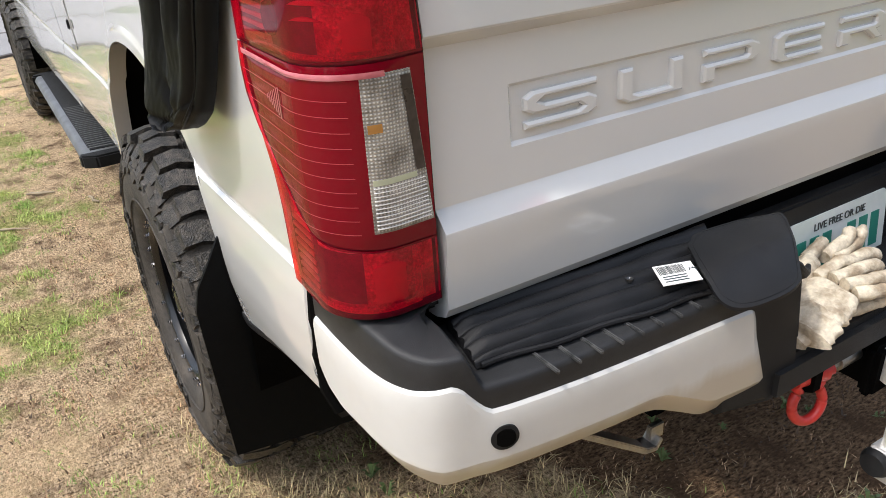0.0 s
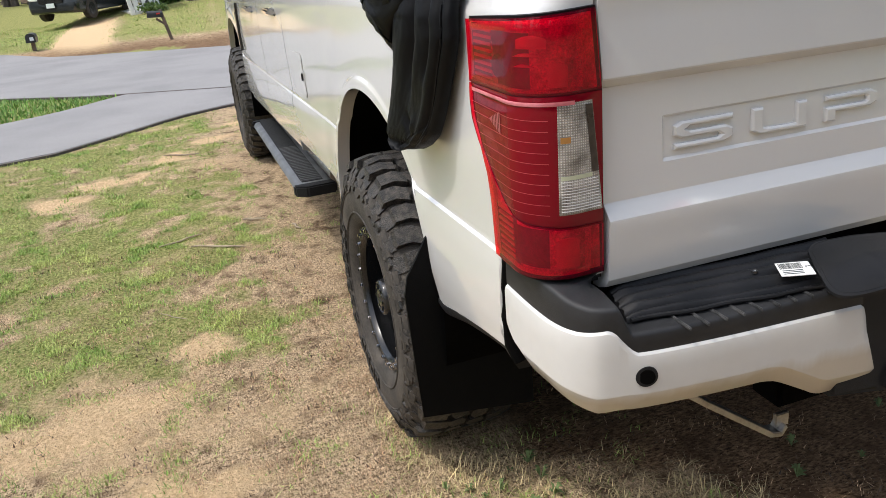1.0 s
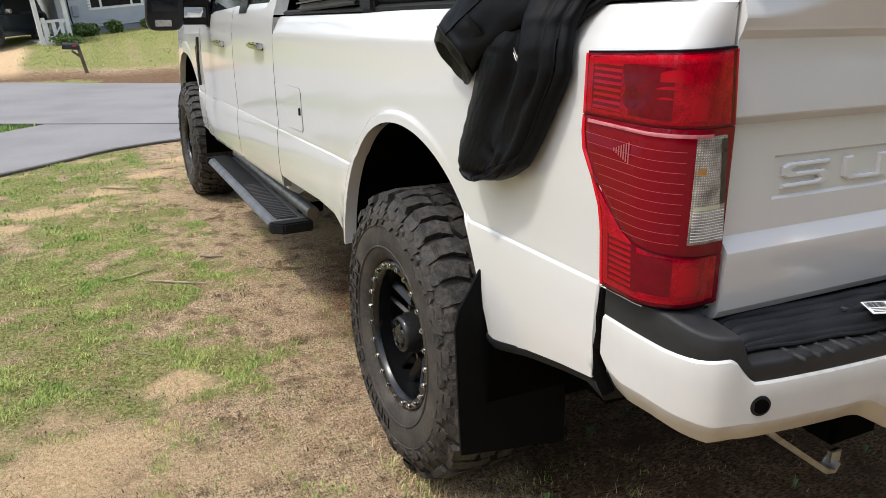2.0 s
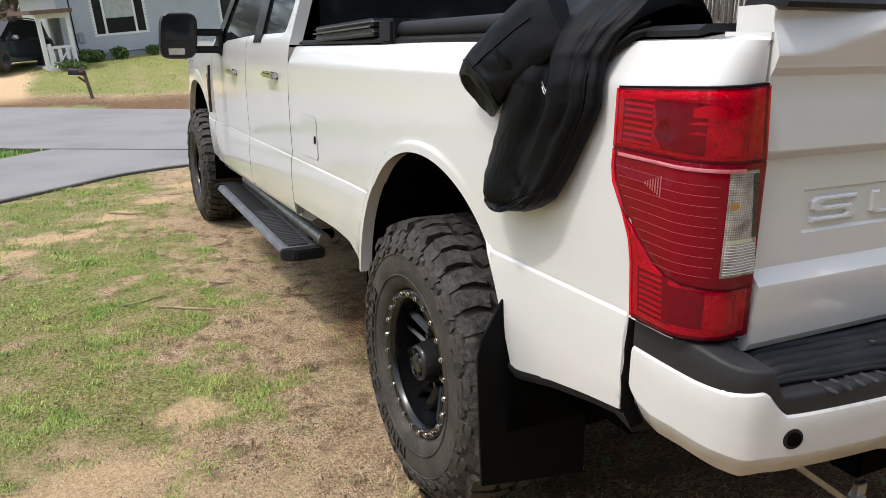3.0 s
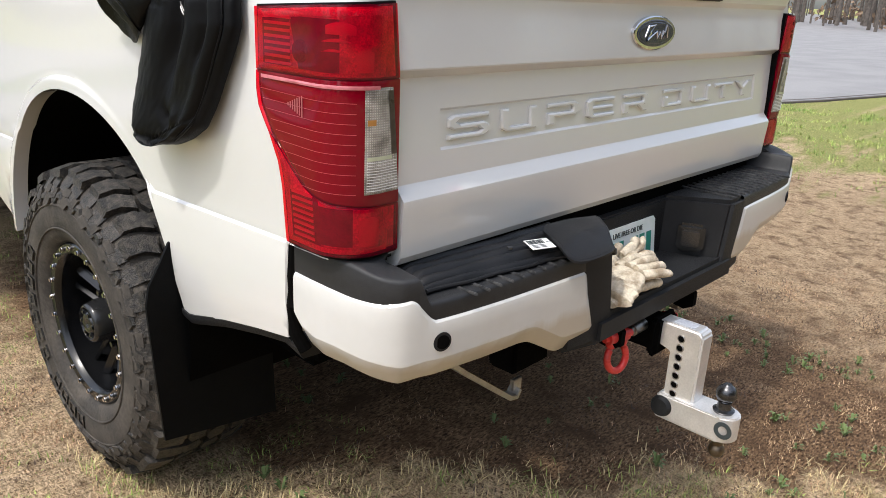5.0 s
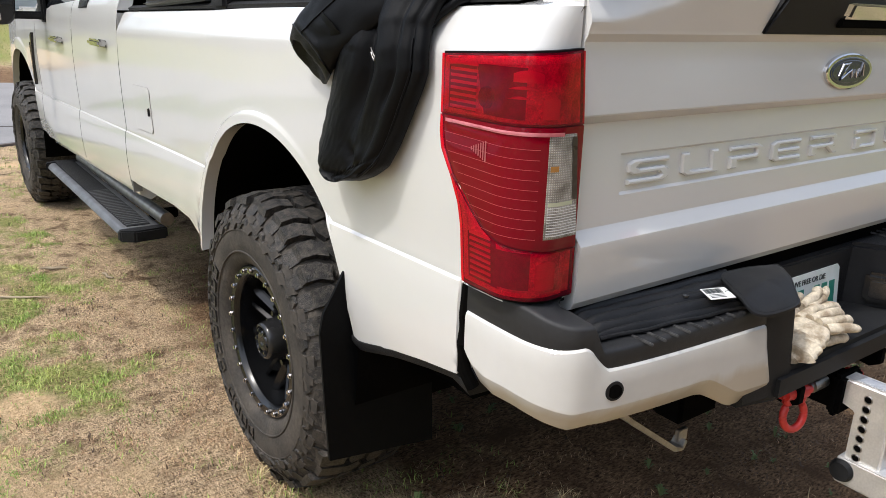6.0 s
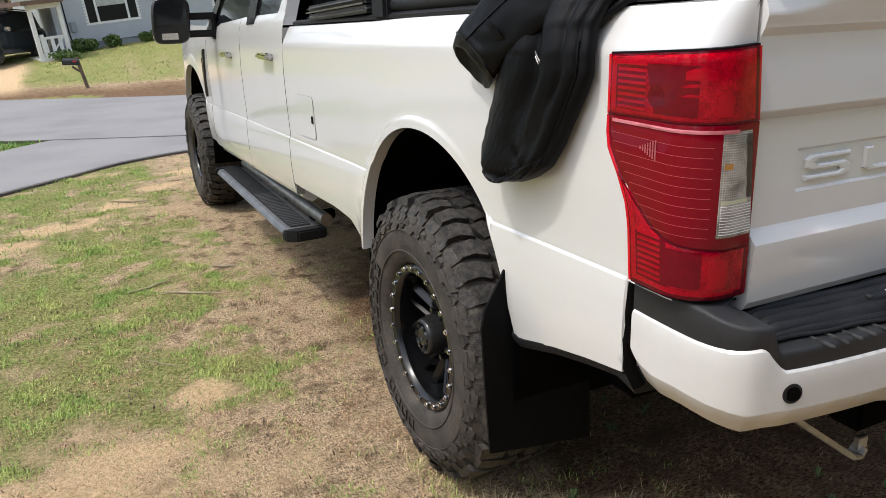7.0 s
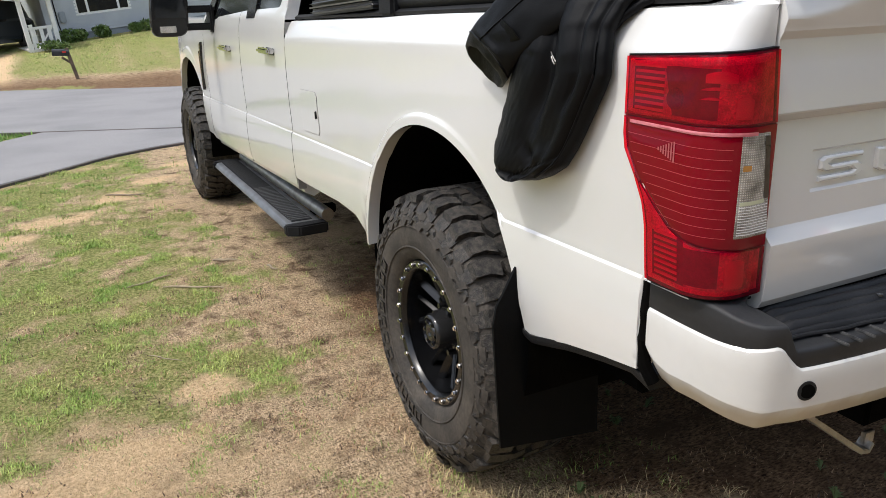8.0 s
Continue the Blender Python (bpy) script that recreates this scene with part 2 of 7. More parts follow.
def lawn_cover(x, y):
    """Shares of green and of bare sand at a place of the lawn."""
    n = 0.45 * bumpy(x, y, 1.5, 11) + 0.45 * bumpy(x, y, 4.2, 12) + 0.36 * bumpy(x, y, 11, 13)
    green = smooth_step(-0.30, 0.60, n + 0.34 * smooth_step(-1.05, -1.7, x) * smooth_step(0.4, 1.1, y) - 0.30 * smooth_step(-1.45, -0.9, x) * smooth_step(8, 2, abs(x)) - 0.16 * smooth_step(0.9, 0.2, y) * smooth_step(6, 2, abs(x)) + 0.3 * smooth_step(3, 7, x))
    sand = 0.0
    for sx, sy, r in SAND:
        d = math.hypot(x - sx, (y - sy) * 1.15) + 0.20 * bumpy(x, y, 4.5, 21) + 0.10 * bumpy(x, y, 14, 22)
        sand = max(sand, 0.9 - 0.9 * smooth_step(0.1 * r, 1.05 * r, d))
    sand = max(sand, 0.45 * smooth_step(0.15, 0.6, bumpy(x, y, 1.9, 31) + 0.4 * bumpy(x, y, 7, 32)) * (x < 3))
    if y > 20:
        green = smooth_step(21.2, 23.0, y) * (0.72 + 0.25 * bumpy(x, y, 0.5, 14) + 0.35 * bumpy(x, y, 1.9, 15))
        dirt = smooth_step(1.5, 0.6, abs(x + 4.1))
        sand = max(0.12 * (1 - smooth_step(21, 22.5, y)), dirt * smooth_step(31, 28, y))
    if 8 < y < 12.5 and x < -2.2:
        green, sand = 1.0, 0.0
    if y > 22 and x < -4.6:
        green, sand = 1.0, 0.0
    if x > 7.5:
        green = min(1.0, green + 0.3)
    return min(max(green * (1 - sand), 0), 1), sand


def sunlit_dead_grass(x, y):
    """Pale dead-grass share behind the truck; paints sunlit ground past a slanting shadow edge."""
    return smooth_step(-0.10, 0.16, -1.0 - x - y + 0.22 * bumpy(x, y, 2.3, 95) + 0.12 * bumpy(x, y, 8, 96)) * smooth_step(-1.5, -0.9, x) * smooth_step(2.2, 1.2, x)


def soil_material():
    """Thin lawn: pale dry soil and straw with patches of green and of brown leaf litter that also deepens the truck's
    shade.
    """
    m = bpy.data.materials.new("thin_lawn")
    m.use_nodes = True
    nt, b = m.node_tree, m.node_tree.nodes["Principled BSDF"]
    nn, ln = nt.nodes.new, nt.links.new
    co = nn("ShaderNodeTexCoord")
    at = nn("ShaderNodeAttribute")
    at.attribute_name = "cover"
    sp = nn("ShaderNodeSeparateColor")
    ln(at.outputs["Color"], sp.inputs[0])

    def tex(scale, detail=6, rough=0.6, w=0.0, stretch=None):
        n = nn("ShaderNodeTexNoise")
        n.noise_dimensions = "4D"
        n.inputs["W"].default_value = w
        n.inputs["Scale"].default_value, n.inputs["Detail"].default_value, n.inputs["Roughness"].default_value = scale, detail, rough
        if stretch:
            mp = nn("ShaderNodeMapping")
            mp.inputs["Scale"].default_value, mp.inputs["Rotation"].default_value = stretch, (0, 0, 0.6 + w)
            ln(co.outputs["Object"], mp.inputs["Vector"])
            ln(mp.outputs[0], n.inputs["Vector"])
        else:
            ln(co.outputs["Object"], n.inputs["Vector"])
        return n.outputs["Fac"]

    def ramp(src, a, b_):
        r = nn("ShaderNodeMapRange")
        r.inputs["From Min"].default_value, r.inputs["From Max"].default_value = a, b_
        ln(src, r.inputs["Value"])
        return r.outputs[0]

    def add(a, b_, k):
        x = nn("ShaderNodeMath")
        x.operation = "MULTIPLY_ADD"
        ln(b_, x.inputs[0])
        x.inputs[1].default_value = k
        ln(a, x.inputs[2])
        return x.outputs[0]

    def mix(f, a, b_):
        x = nn("ShaderNodeMix")
        x.data_type = "RGBA"
        for key, v in (("A", a), ("B", b_)):
            if isinstance(v, tuple):
                x.inputs[key].default_value = (*v, 1)
            else:
                ln(v, x.inputs[key])
        ln(f, x.inputs["Factor"])
        return x.outputs["Result"]

    sand = mix(ramp(tex(60), 0.35, 0.68), (0.55, 0.375, 0.205), (0.88, 0.66, 0.41))
    straw = mix(ramp(tex(40, w=3, stretch=(1, 3.5, 1)), 0.38, 0.62), (0.10, 0.064, 0.036), (0.66, 0.48, 0.29))
    litter = mix(ramp(tex(70, w=4, stretch=(2.5, 1, 1)), 0.45, 0.6), straw, (0.78, 0.59, 0.39))
    dark = mix(ramp(tex(9, w=6), 0.5, 0.68), litter, (0.12, 0.072, 0.042))
    green = mix(ramp(tex(60, w=5), 0.4, 0.62), (0.15, 0.17, 0.045), (0.44, 0.42, 0.17))
    c = mix(ramp(add(sp.outputs[1], tex(25, w=7), 0.5), 0.45, 0.95), dark, sand)
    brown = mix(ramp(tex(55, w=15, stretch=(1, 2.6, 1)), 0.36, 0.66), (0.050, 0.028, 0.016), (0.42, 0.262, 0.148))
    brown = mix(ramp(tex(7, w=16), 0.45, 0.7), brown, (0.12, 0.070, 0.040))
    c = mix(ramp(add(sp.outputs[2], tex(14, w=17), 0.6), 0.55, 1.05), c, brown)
    c = mix(ramp(add(sp.outputs[0], tex(30, w=9), 0.8), 0.65, 1.15), c, green)
    ln(c, b.inputs["Base Color"])
    b.inputs["Roughness"].default_value = 0.95
    b.inputs["Specular IOR Level"].default_value = 0.12
    bp = nn("ShaderNodeBump")
    bp.inputs["Strength"].default_value, bp.inputs["Distance"].default_value = 1.0, 0.045
    ln(add(tex(45, 8, 0.7, 2), tex(130, 4, 0.6, 12), 0.4), bp.inputs["Height"])
    ln(bp.outputs[0], b.inputs["Normal"])
    return m


SOIL = soil_material()
gx = spaced([(-900, -60, 120), (-60, -8, 4), (-8, -4, 0.5), (-4, 2, 0.05), (2, 8, 0.3), (8, 60, 4), (60, 901, 120)])
gy = spaced([(-900, -60, 120), (-60, -6, 4), (-6, -3, 0.3), (-3, 7, 0.05), (7, 20.5, 0.75), (20.5, 60, 1.0), (60, 901, 120)])
ground = tagged(sheet("ground", gx, gy, lambda x, y: fall(y) + bank(x, y) + ground_noise(x, y), SOIL), "thin spring lawn with bare sandy patches and straw", "lawn", kind="structure")
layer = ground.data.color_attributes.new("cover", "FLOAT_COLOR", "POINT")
flat = []
for vert in ground.data.vertices:
    g_, s_ = lawn_cover(vert.co.x, vert.co.y)
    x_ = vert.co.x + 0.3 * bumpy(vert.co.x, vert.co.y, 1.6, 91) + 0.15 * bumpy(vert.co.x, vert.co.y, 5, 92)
    # Brown litter, strongest under the truck, where its colour also deepens the shade.
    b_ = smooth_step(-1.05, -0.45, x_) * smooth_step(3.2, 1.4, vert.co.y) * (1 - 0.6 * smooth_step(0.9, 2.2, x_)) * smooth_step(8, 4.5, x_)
    # Less brown where the ground is painted as sunlit.
    b_ *= 1 - 0.85 * sunlit_dead_grass(vert.co.x, vert.co.y)
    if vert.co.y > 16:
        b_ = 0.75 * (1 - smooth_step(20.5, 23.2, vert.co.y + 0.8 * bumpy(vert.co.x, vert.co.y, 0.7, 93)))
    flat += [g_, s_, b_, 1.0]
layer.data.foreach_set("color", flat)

ASPHALT = material("grey_asphalt", (0.235, 0.227, 0.225), 0.85, 0, (0.195, 0.19, 0.19), 0.8, 120, 0.16, 0.5, 160)
ASPHALT_EDGE = material("dark_asphalt_edge", (0.09, 0.08, 0.075), 0.9, 0, (0.12, 0.10, 0.09), 3, 100, 0.15, 0.5, 120)


def strip(name, left, right, mat, lift, cols=40):
    """A sheet between two lines x -> y that lies on the ground, raised a little, with a turned-down edge."""
    bm = bmesh.new()
    grid = []
    xs = spaced([(-60, -8, 4), (-8, 4, 0.25), (4, 20, 1), (20, 121, 4)])
    for x in xs:
        a, b = left(x), right(x)
        col = [bm.verts.new((x, a, fall(a) - 0.03))]
        for i in range(cols + 1):
            y = a + (b - a) * i / cols
            col.append(bm.verts.new((x, y, fall(y) + lift)))
        col.append(bm.verts.new((x, b, fall(b) - 0.03)))
        grid.append(col)
    for c0, c1 in zip(grid, grid[1:]):
        for i in range(len(c0) - 1):
            bm.faces.new((c0[i], c1[i], c1[i + 1], c0[i + 1]))
    return part(name, bm, mat, None, sharp=50)


LAWN_EDGE = [(-60, 4.2), (-8, 4.4), (-3.23, 5.72), (-2.75, 5.88), (-2.35, 6.3), (-1.95, 6.72), (-1.6, 7.15), (-1.2, 7.4), (-0.85, 7.6), (0.5, 7.8), (3, 6.7), (6, 4.9), (11, 2.35), (12, 2.05), (16, 1.2), (121, -20)]
SEAM = [(-60, 13), (-4.2, 11.5), (-2.75, 10.25), (-1.55, 9.6), (-0.55, 9.05), (0.5, 8.3), (3, 6.85), (6, 5.0), (11, 2.45), (12, 2.15), (16, 1.3), (121, -19.9)]
ROAD_FAR = [(-60, 30), (-5.9, 21.9), (-3.5, 19.5), (-2.9, 19.2), (-1.1, 17.8), (0.5, 16.8), (4, 16.0), (12, 17.5), (20, 22), (40, 40), (60, 58), (121, 110)]
WEDGE = [(-60, 5.0), (-8, 7.2), (-3.7, 8.45), (-3.1, 8.88), (-2.75, 9.3), (-2.5, 9.65), (-2.3, 9.95)]
drive = tagged(strip("driveway", lambda x: lerp_table(LAWN_EDGE, x), lambda x: min(lerp_table(SEAM, x) - 0.012, lerp_table(WEDGE, x) if x < -2.3 else 99), ASPHALT, 0.03), "worn grey asphalt driveway beside the lawn", "driveway", kind="structure")
road = tagged(strip("road", lambda x: lerp_table(SEAM, x) + 0.012, lambda x: lerp_table(ROAD_FAR, x), ASPHALT, 0.034), "pale grey asphalt street", "road", kind="structure")
seam = tagged(strip("asphalt_joint", lambda x: lerp_table(SEAM, x) - 0.03, lambda x: lerp_table(SEAM, x) + 0.03, ASPHALT_EDGE, 0.036, 1), "dark cracked joint between driveway and street", "joint", kind="structure")
edge = tagged(strip("asphalt_edge", lambda x: lerp_table(LAWN_EDGE, x) - 0.06, lambda x: lerp_table(LAWN_EDGE, x) + 0.04, ASPHALT_EDGE, 0.026, 2), "dark broken asphalt edge along the lawn", "edge", kind="structure")

# ---- the truck ----
truck = thing("pickup_truck", "white crew-cab pickup truck parked on the lawn", "pickup truck")
RAKE = 0.026


def rk(y, z):
    """Body heights fall gently towards the front."""
    return z - RAKE * y


ARCH_Y, ARCH_Z, ARCH_R = 0.04, 0.610, 0.535
FRONT_AXLE = 4.47
# half width of the body by level height
SIDE = [(0.60, 0.968), (0.68, 0.979), (0.73, 0.986), (0.78, 0.9905), (0.84, 0.9925), (0.905, 0.9918), (0.943, 0.9890), (0.948, 0.9816), (0.953, 0.9826), (0.98, 0.983), (1.1, 0.988), (1.25, 0.990), (1.36, 0.9875), (1.388, 0.9855), (1.396, 0.9815), (1.45, 0.955), (1.468, 0.940), (1.476, 0.915), (1.477, 0.86)]


CAB_SIDE = SIDE[:-7] + [(1.36, 0.986), (1.44, 0.980), (1.50, 0.967), (1.53, 0.950)]


def half_width(z, y, arch_y=None, arch_r=ARCH_R):
    w = lerp_table(SIDE if y < 1.588 else CAB_SIDE, z)
    if arch_y is not None:
        d = math.hypot(y - arch_y, max(rk(y, z) - ARCH_Z, -0.3)) - arch_r
        front = smooth_step(-0.42, 0.10, y - arch_y)
        if z < 0.98:
            w = 0.988 + (w - 0.988) * (1 - front * (1 - smooth_step(0.0, 0.10, d)))
        w += front * (0.011 * (1 - smooth_step(0.026, 0.040, d)) + 0.004 * (1 - smooth_step(0.05, 0.26, d)))
    return w


def low_edge(y, table):
    """Height of the lower edge, with the wheel arch cut out."""
    z = lerp_table(table, y)
    if abs(y - ARCH_Y) < ARCH_R:
        z = max(z, ARCH_Z + math.sqrt(ARCH_R ** 2 - (y - ARCH_Y) ** 2))
    return z


def levels(lo, top, rows):
    """Level heights from lo to top with the body's crease held sharp."""
    n = 16
    zc = 0.943 if lo < 0.935 else lo + 0.02
    return [lo + (zc - lo) * k / n for k in range(n + 1)] + [zc + 0.005, zc + 0.010] + [zc + 0.010 + (top - zc - 0.010) * k / (rows - n - 2) for k in range(1, rows - n - 1)]


def side_columns(ys, low, top, arch_y, side, corner=False, rows=58, arch_r=ARCH_R):
    """Columns of points of a body side from low to top (a level height). side: -1 the driver's."""
    cols = []
    for y in ys:
        lo = low(y) + RAKE * y
        col = []
        for z in levels(lo, top, rows):
            w = half_width(z, y, arch_y, arch_r) - 0.25 * (max(y - 4.9, 0) / 0.6) ** 2
            col.append(Vector((side * w, y, rk(y, z) - 0.10 * (max(y - 4.2, 0) / 1.3) ** 2 * (z > 1.2) * (z - 1.2) / 0.25)))
        cols.append(col)
    if corner:
        r, y0 = 0.062, ys[0]
        lo = low(y0) + RAKE * y0
        extra = []
        for a in (15, 30, 45, 60, 75, 90):
            col = []
            for z in levels(lo, top, rows):
                w = half_width(z, y0)
                col.append(Vector((side * (w - r + r * math.cos(radians(a))), y0 - r * math.sin(radians(a)), rk(y0, z))))
            extra.append(col)
        col = []
        for z in levels(lo, top, rows):
            col.append(Vector((side * 0.884, y0 - r, rk(y0, z))))
        extra.append(col)
        col = [Vector((side * 0.884, y0 - r + 0.1, p.z)) for p in col]
        extra.append(col)
        cols = extra[::-1] + cols
    return cols


def turned_in(cols, side, depth=0.045):
    """Adds the panel's lower lip, turned inwards."""
    return [[col[0] + Vector((-side * depth, 0, 0.004))] + col for col in cols]


BED_LOW = [(-1.06, 0.968), (-0.9425, 0.968), (-0.9375, 0.765), (-0.82, 0.745), (-0.68, 0.715), (-0.52, 0.668), (-0.48, 0.675), (0.58, 0.615), (0.62, 0.625), (0.75, 0.69), (0.95, 0.70), (1.47, 0.68)]
arch_ys = [ARCH_Y + ARCH_R * math.cos(radians(a)) for a in range(180, -1, -3)]
bed_ys = [-1.05, -1.02, -0.99, -0.97, -0.943, -0.937] + list(np.arange(-0.92, ARCH_Y - ARCH_R - 0.01, 0.03)) + arch_ys + list(np.arange(ARCH_Y + ARCH_R + 0.02, 1.585, 0.04)) + [1.585]
for side in (-1, 1):
    bm = bmesh.new()
    cols = side_columns(bed_ys, lambda y: low_edge(y, BED_LOW), 1.477, ARCH_Y, side, corner=True)
    add_rings(bm, turned_in(cols, side), closed=False)
    part("bed_side", bm, WHITE, truck, "white bed side panel with flared wheel arch")
    # black plastic cap on the rail
    bm = bmesh.new()
    add_rings(bm, [[(side * (0.905 + u), y, rk(y, 1.477) + w) for u, w in ((0.0, 0.0), (0.026, -0.006), (0.03, 0.004), (0.012, 0.014), (-0.06, 0.016), (-0.07, 0.0))] for y in np.arange(-1.0, 1.58, 0.08)])
    part("rail_cap", bm, BLACK_PLASTIC, truck, "black plastic bed rail cap")
    # bed inner wall
    part("bed_wall", boxed((side * 0.84, 0.19, 1.315), (0.03, 2.5, 0.27), 0.005), BLACK_PLASTIC, truck)
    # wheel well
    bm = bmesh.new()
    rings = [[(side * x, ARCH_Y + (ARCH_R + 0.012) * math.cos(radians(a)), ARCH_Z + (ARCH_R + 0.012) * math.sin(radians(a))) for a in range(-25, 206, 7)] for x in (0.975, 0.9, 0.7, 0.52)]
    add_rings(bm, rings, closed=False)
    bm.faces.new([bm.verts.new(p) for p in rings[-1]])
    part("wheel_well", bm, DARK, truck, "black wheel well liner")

part("bed_floor", boxed((0, 0.2, 0.98), (0.98, 2.5, 0.03), 0.004), BLACK_PLASTIC, truck)
part("bed_front_wall", boxed((0, 1.565, 1.2), (1.7, 0.04, 0.45), 0.01), WHITE, truck)

# tailgate
GATE = [(0.935, -1.098), (0.945, -1.122), (0.96, -1.130), (1.069, -1.1365), (1.072, -1.1360), (1.095, -1.1165), (1.098, -1.1150), (1.15, -1.113), (1.288, -1.104), (1.292, -1.1042), (1.307, -1.122), (1.310, -1.1235), (1.40, -1.115), (1.430, -1.114), (1.434, -1.1145), (1.448, -1.122), (1.452, -1.1225)]


def gate_y(x, z):
    y = lerp_table(GATE, z)
    if z > 1.452:
        out = smooth_step(0.80, 0.58, abs(x))
        edge = 1.468 + 0.050 * smooth_step(0.84, 0.58, abs(x))
        y = -1.1225 - 0.018 * min(max((z - 1.452) / (edge - 1.452), 0), 1) * (0.3 + 0.7 * out) + 0.020 * smooth_step(edge - 0.006, edge + 0.06, z)
    if abs(x) < 0.75 and 1.152 < z < 1.232:
        d = min(0.75 - abs(x), z - 1.152, 1.232 - z)
        y += 0.005 * smooth_step(0.0, 0.005, d)
    return y


gate_xs = sorted({round(float(v), 4) for v in list(np.arange(-0.86, 0.861, 0.02)) + [-0.866, 0.866, -0.75, 0.75, -0.7475, 0.7475, -0.745, 0.745, -0.8, 0.8]})
gate_zs = sorted({round(float(v), 4) for v in [p[0] for p in GATE] + list(np.arange(0.97, 1.45, 0.02)) + [1.152, 1.1545, 1.157, 1.232, 1.2295, 1.227] + list(np.arange(1.455, 1.543, 0.004))})
tailgate_bm = bmesh.new()
rows = [[(x + (0 if abs(x) < 0.866 else math.copysign(0.012 * smooth_step(1.0, 1.5, z), x)), gate_y(x, z), z) for x in gate_xs] for z in gate_zs]
top = rows[-1]
rows.append([(x, y + 0.006, 1.546) for x, y, z in top])
rows.append([(x, y + 0.02, 1.548) for x, y, z in top])
rows.append([(x, -1.03, 1.546) for x, y, z in top])
rows.append([(x, -1.03, 0.94) for x, y, z in top])
rows.insert(0, [(x, -1.03, 0.94) for x, y, z in top])
add_rings(tailgate_bm, rows, closed=False)
for k in (0, -1):
    e = [tailgate_bm.verts.new((r[k][0], r[k][1], r[k][2])) for r in rows[:-1]]
    tailgate_bm.faces.new(e)
tailgate = part("tailgate", tailgate_bm, WHITE, truck, "white tailgate with stamped recessed panel", sharp=17)

# bumper
OUTER = [(0.0, -1.281), (0.36, -1.277), (0.5, -1.271), (0.7, -1.261), (0.836, -1.248), (0.894, -1.236), (0.943, -1.218), (0.974, -1.178), (0.988, -1.127), (0.994, -1.05), (0.995, -0.965)]


def bumper_point(s):
    """Along the bumper's outer line in plan; s counts from the middle outwards."""
    k = min(int(s), len(OUTER) - 2)
    f = s - k
    p0, p1, p2, p3 = [Vector(OUTER[min(max(k + d, 0), len(OUTER) - 1)]) for d in (-1, 0, 1, 2)]
    q = 0.5 * (2 * p1 + (p2 - p0) * f + (2 * p0 - 5 * p1 + 4 * p2 - p3) * f * f + (3 * p1 - p0 - 3 * p2 + p3) * f ** 3)
    return (q.x, q.y)


def bumper_inset(s, d):
    a, b = bumper_point(max(s - 0.1, 0)), bumper_point(min(s + 0.1, 10))
    t = Vector((b[0] - a[0], b[1] - a[1])).normalized()
    x, y = bumper_point(s)
    n = Vector((-t.y, t.x))
    return (x + n.x * d, y + n.y * d)


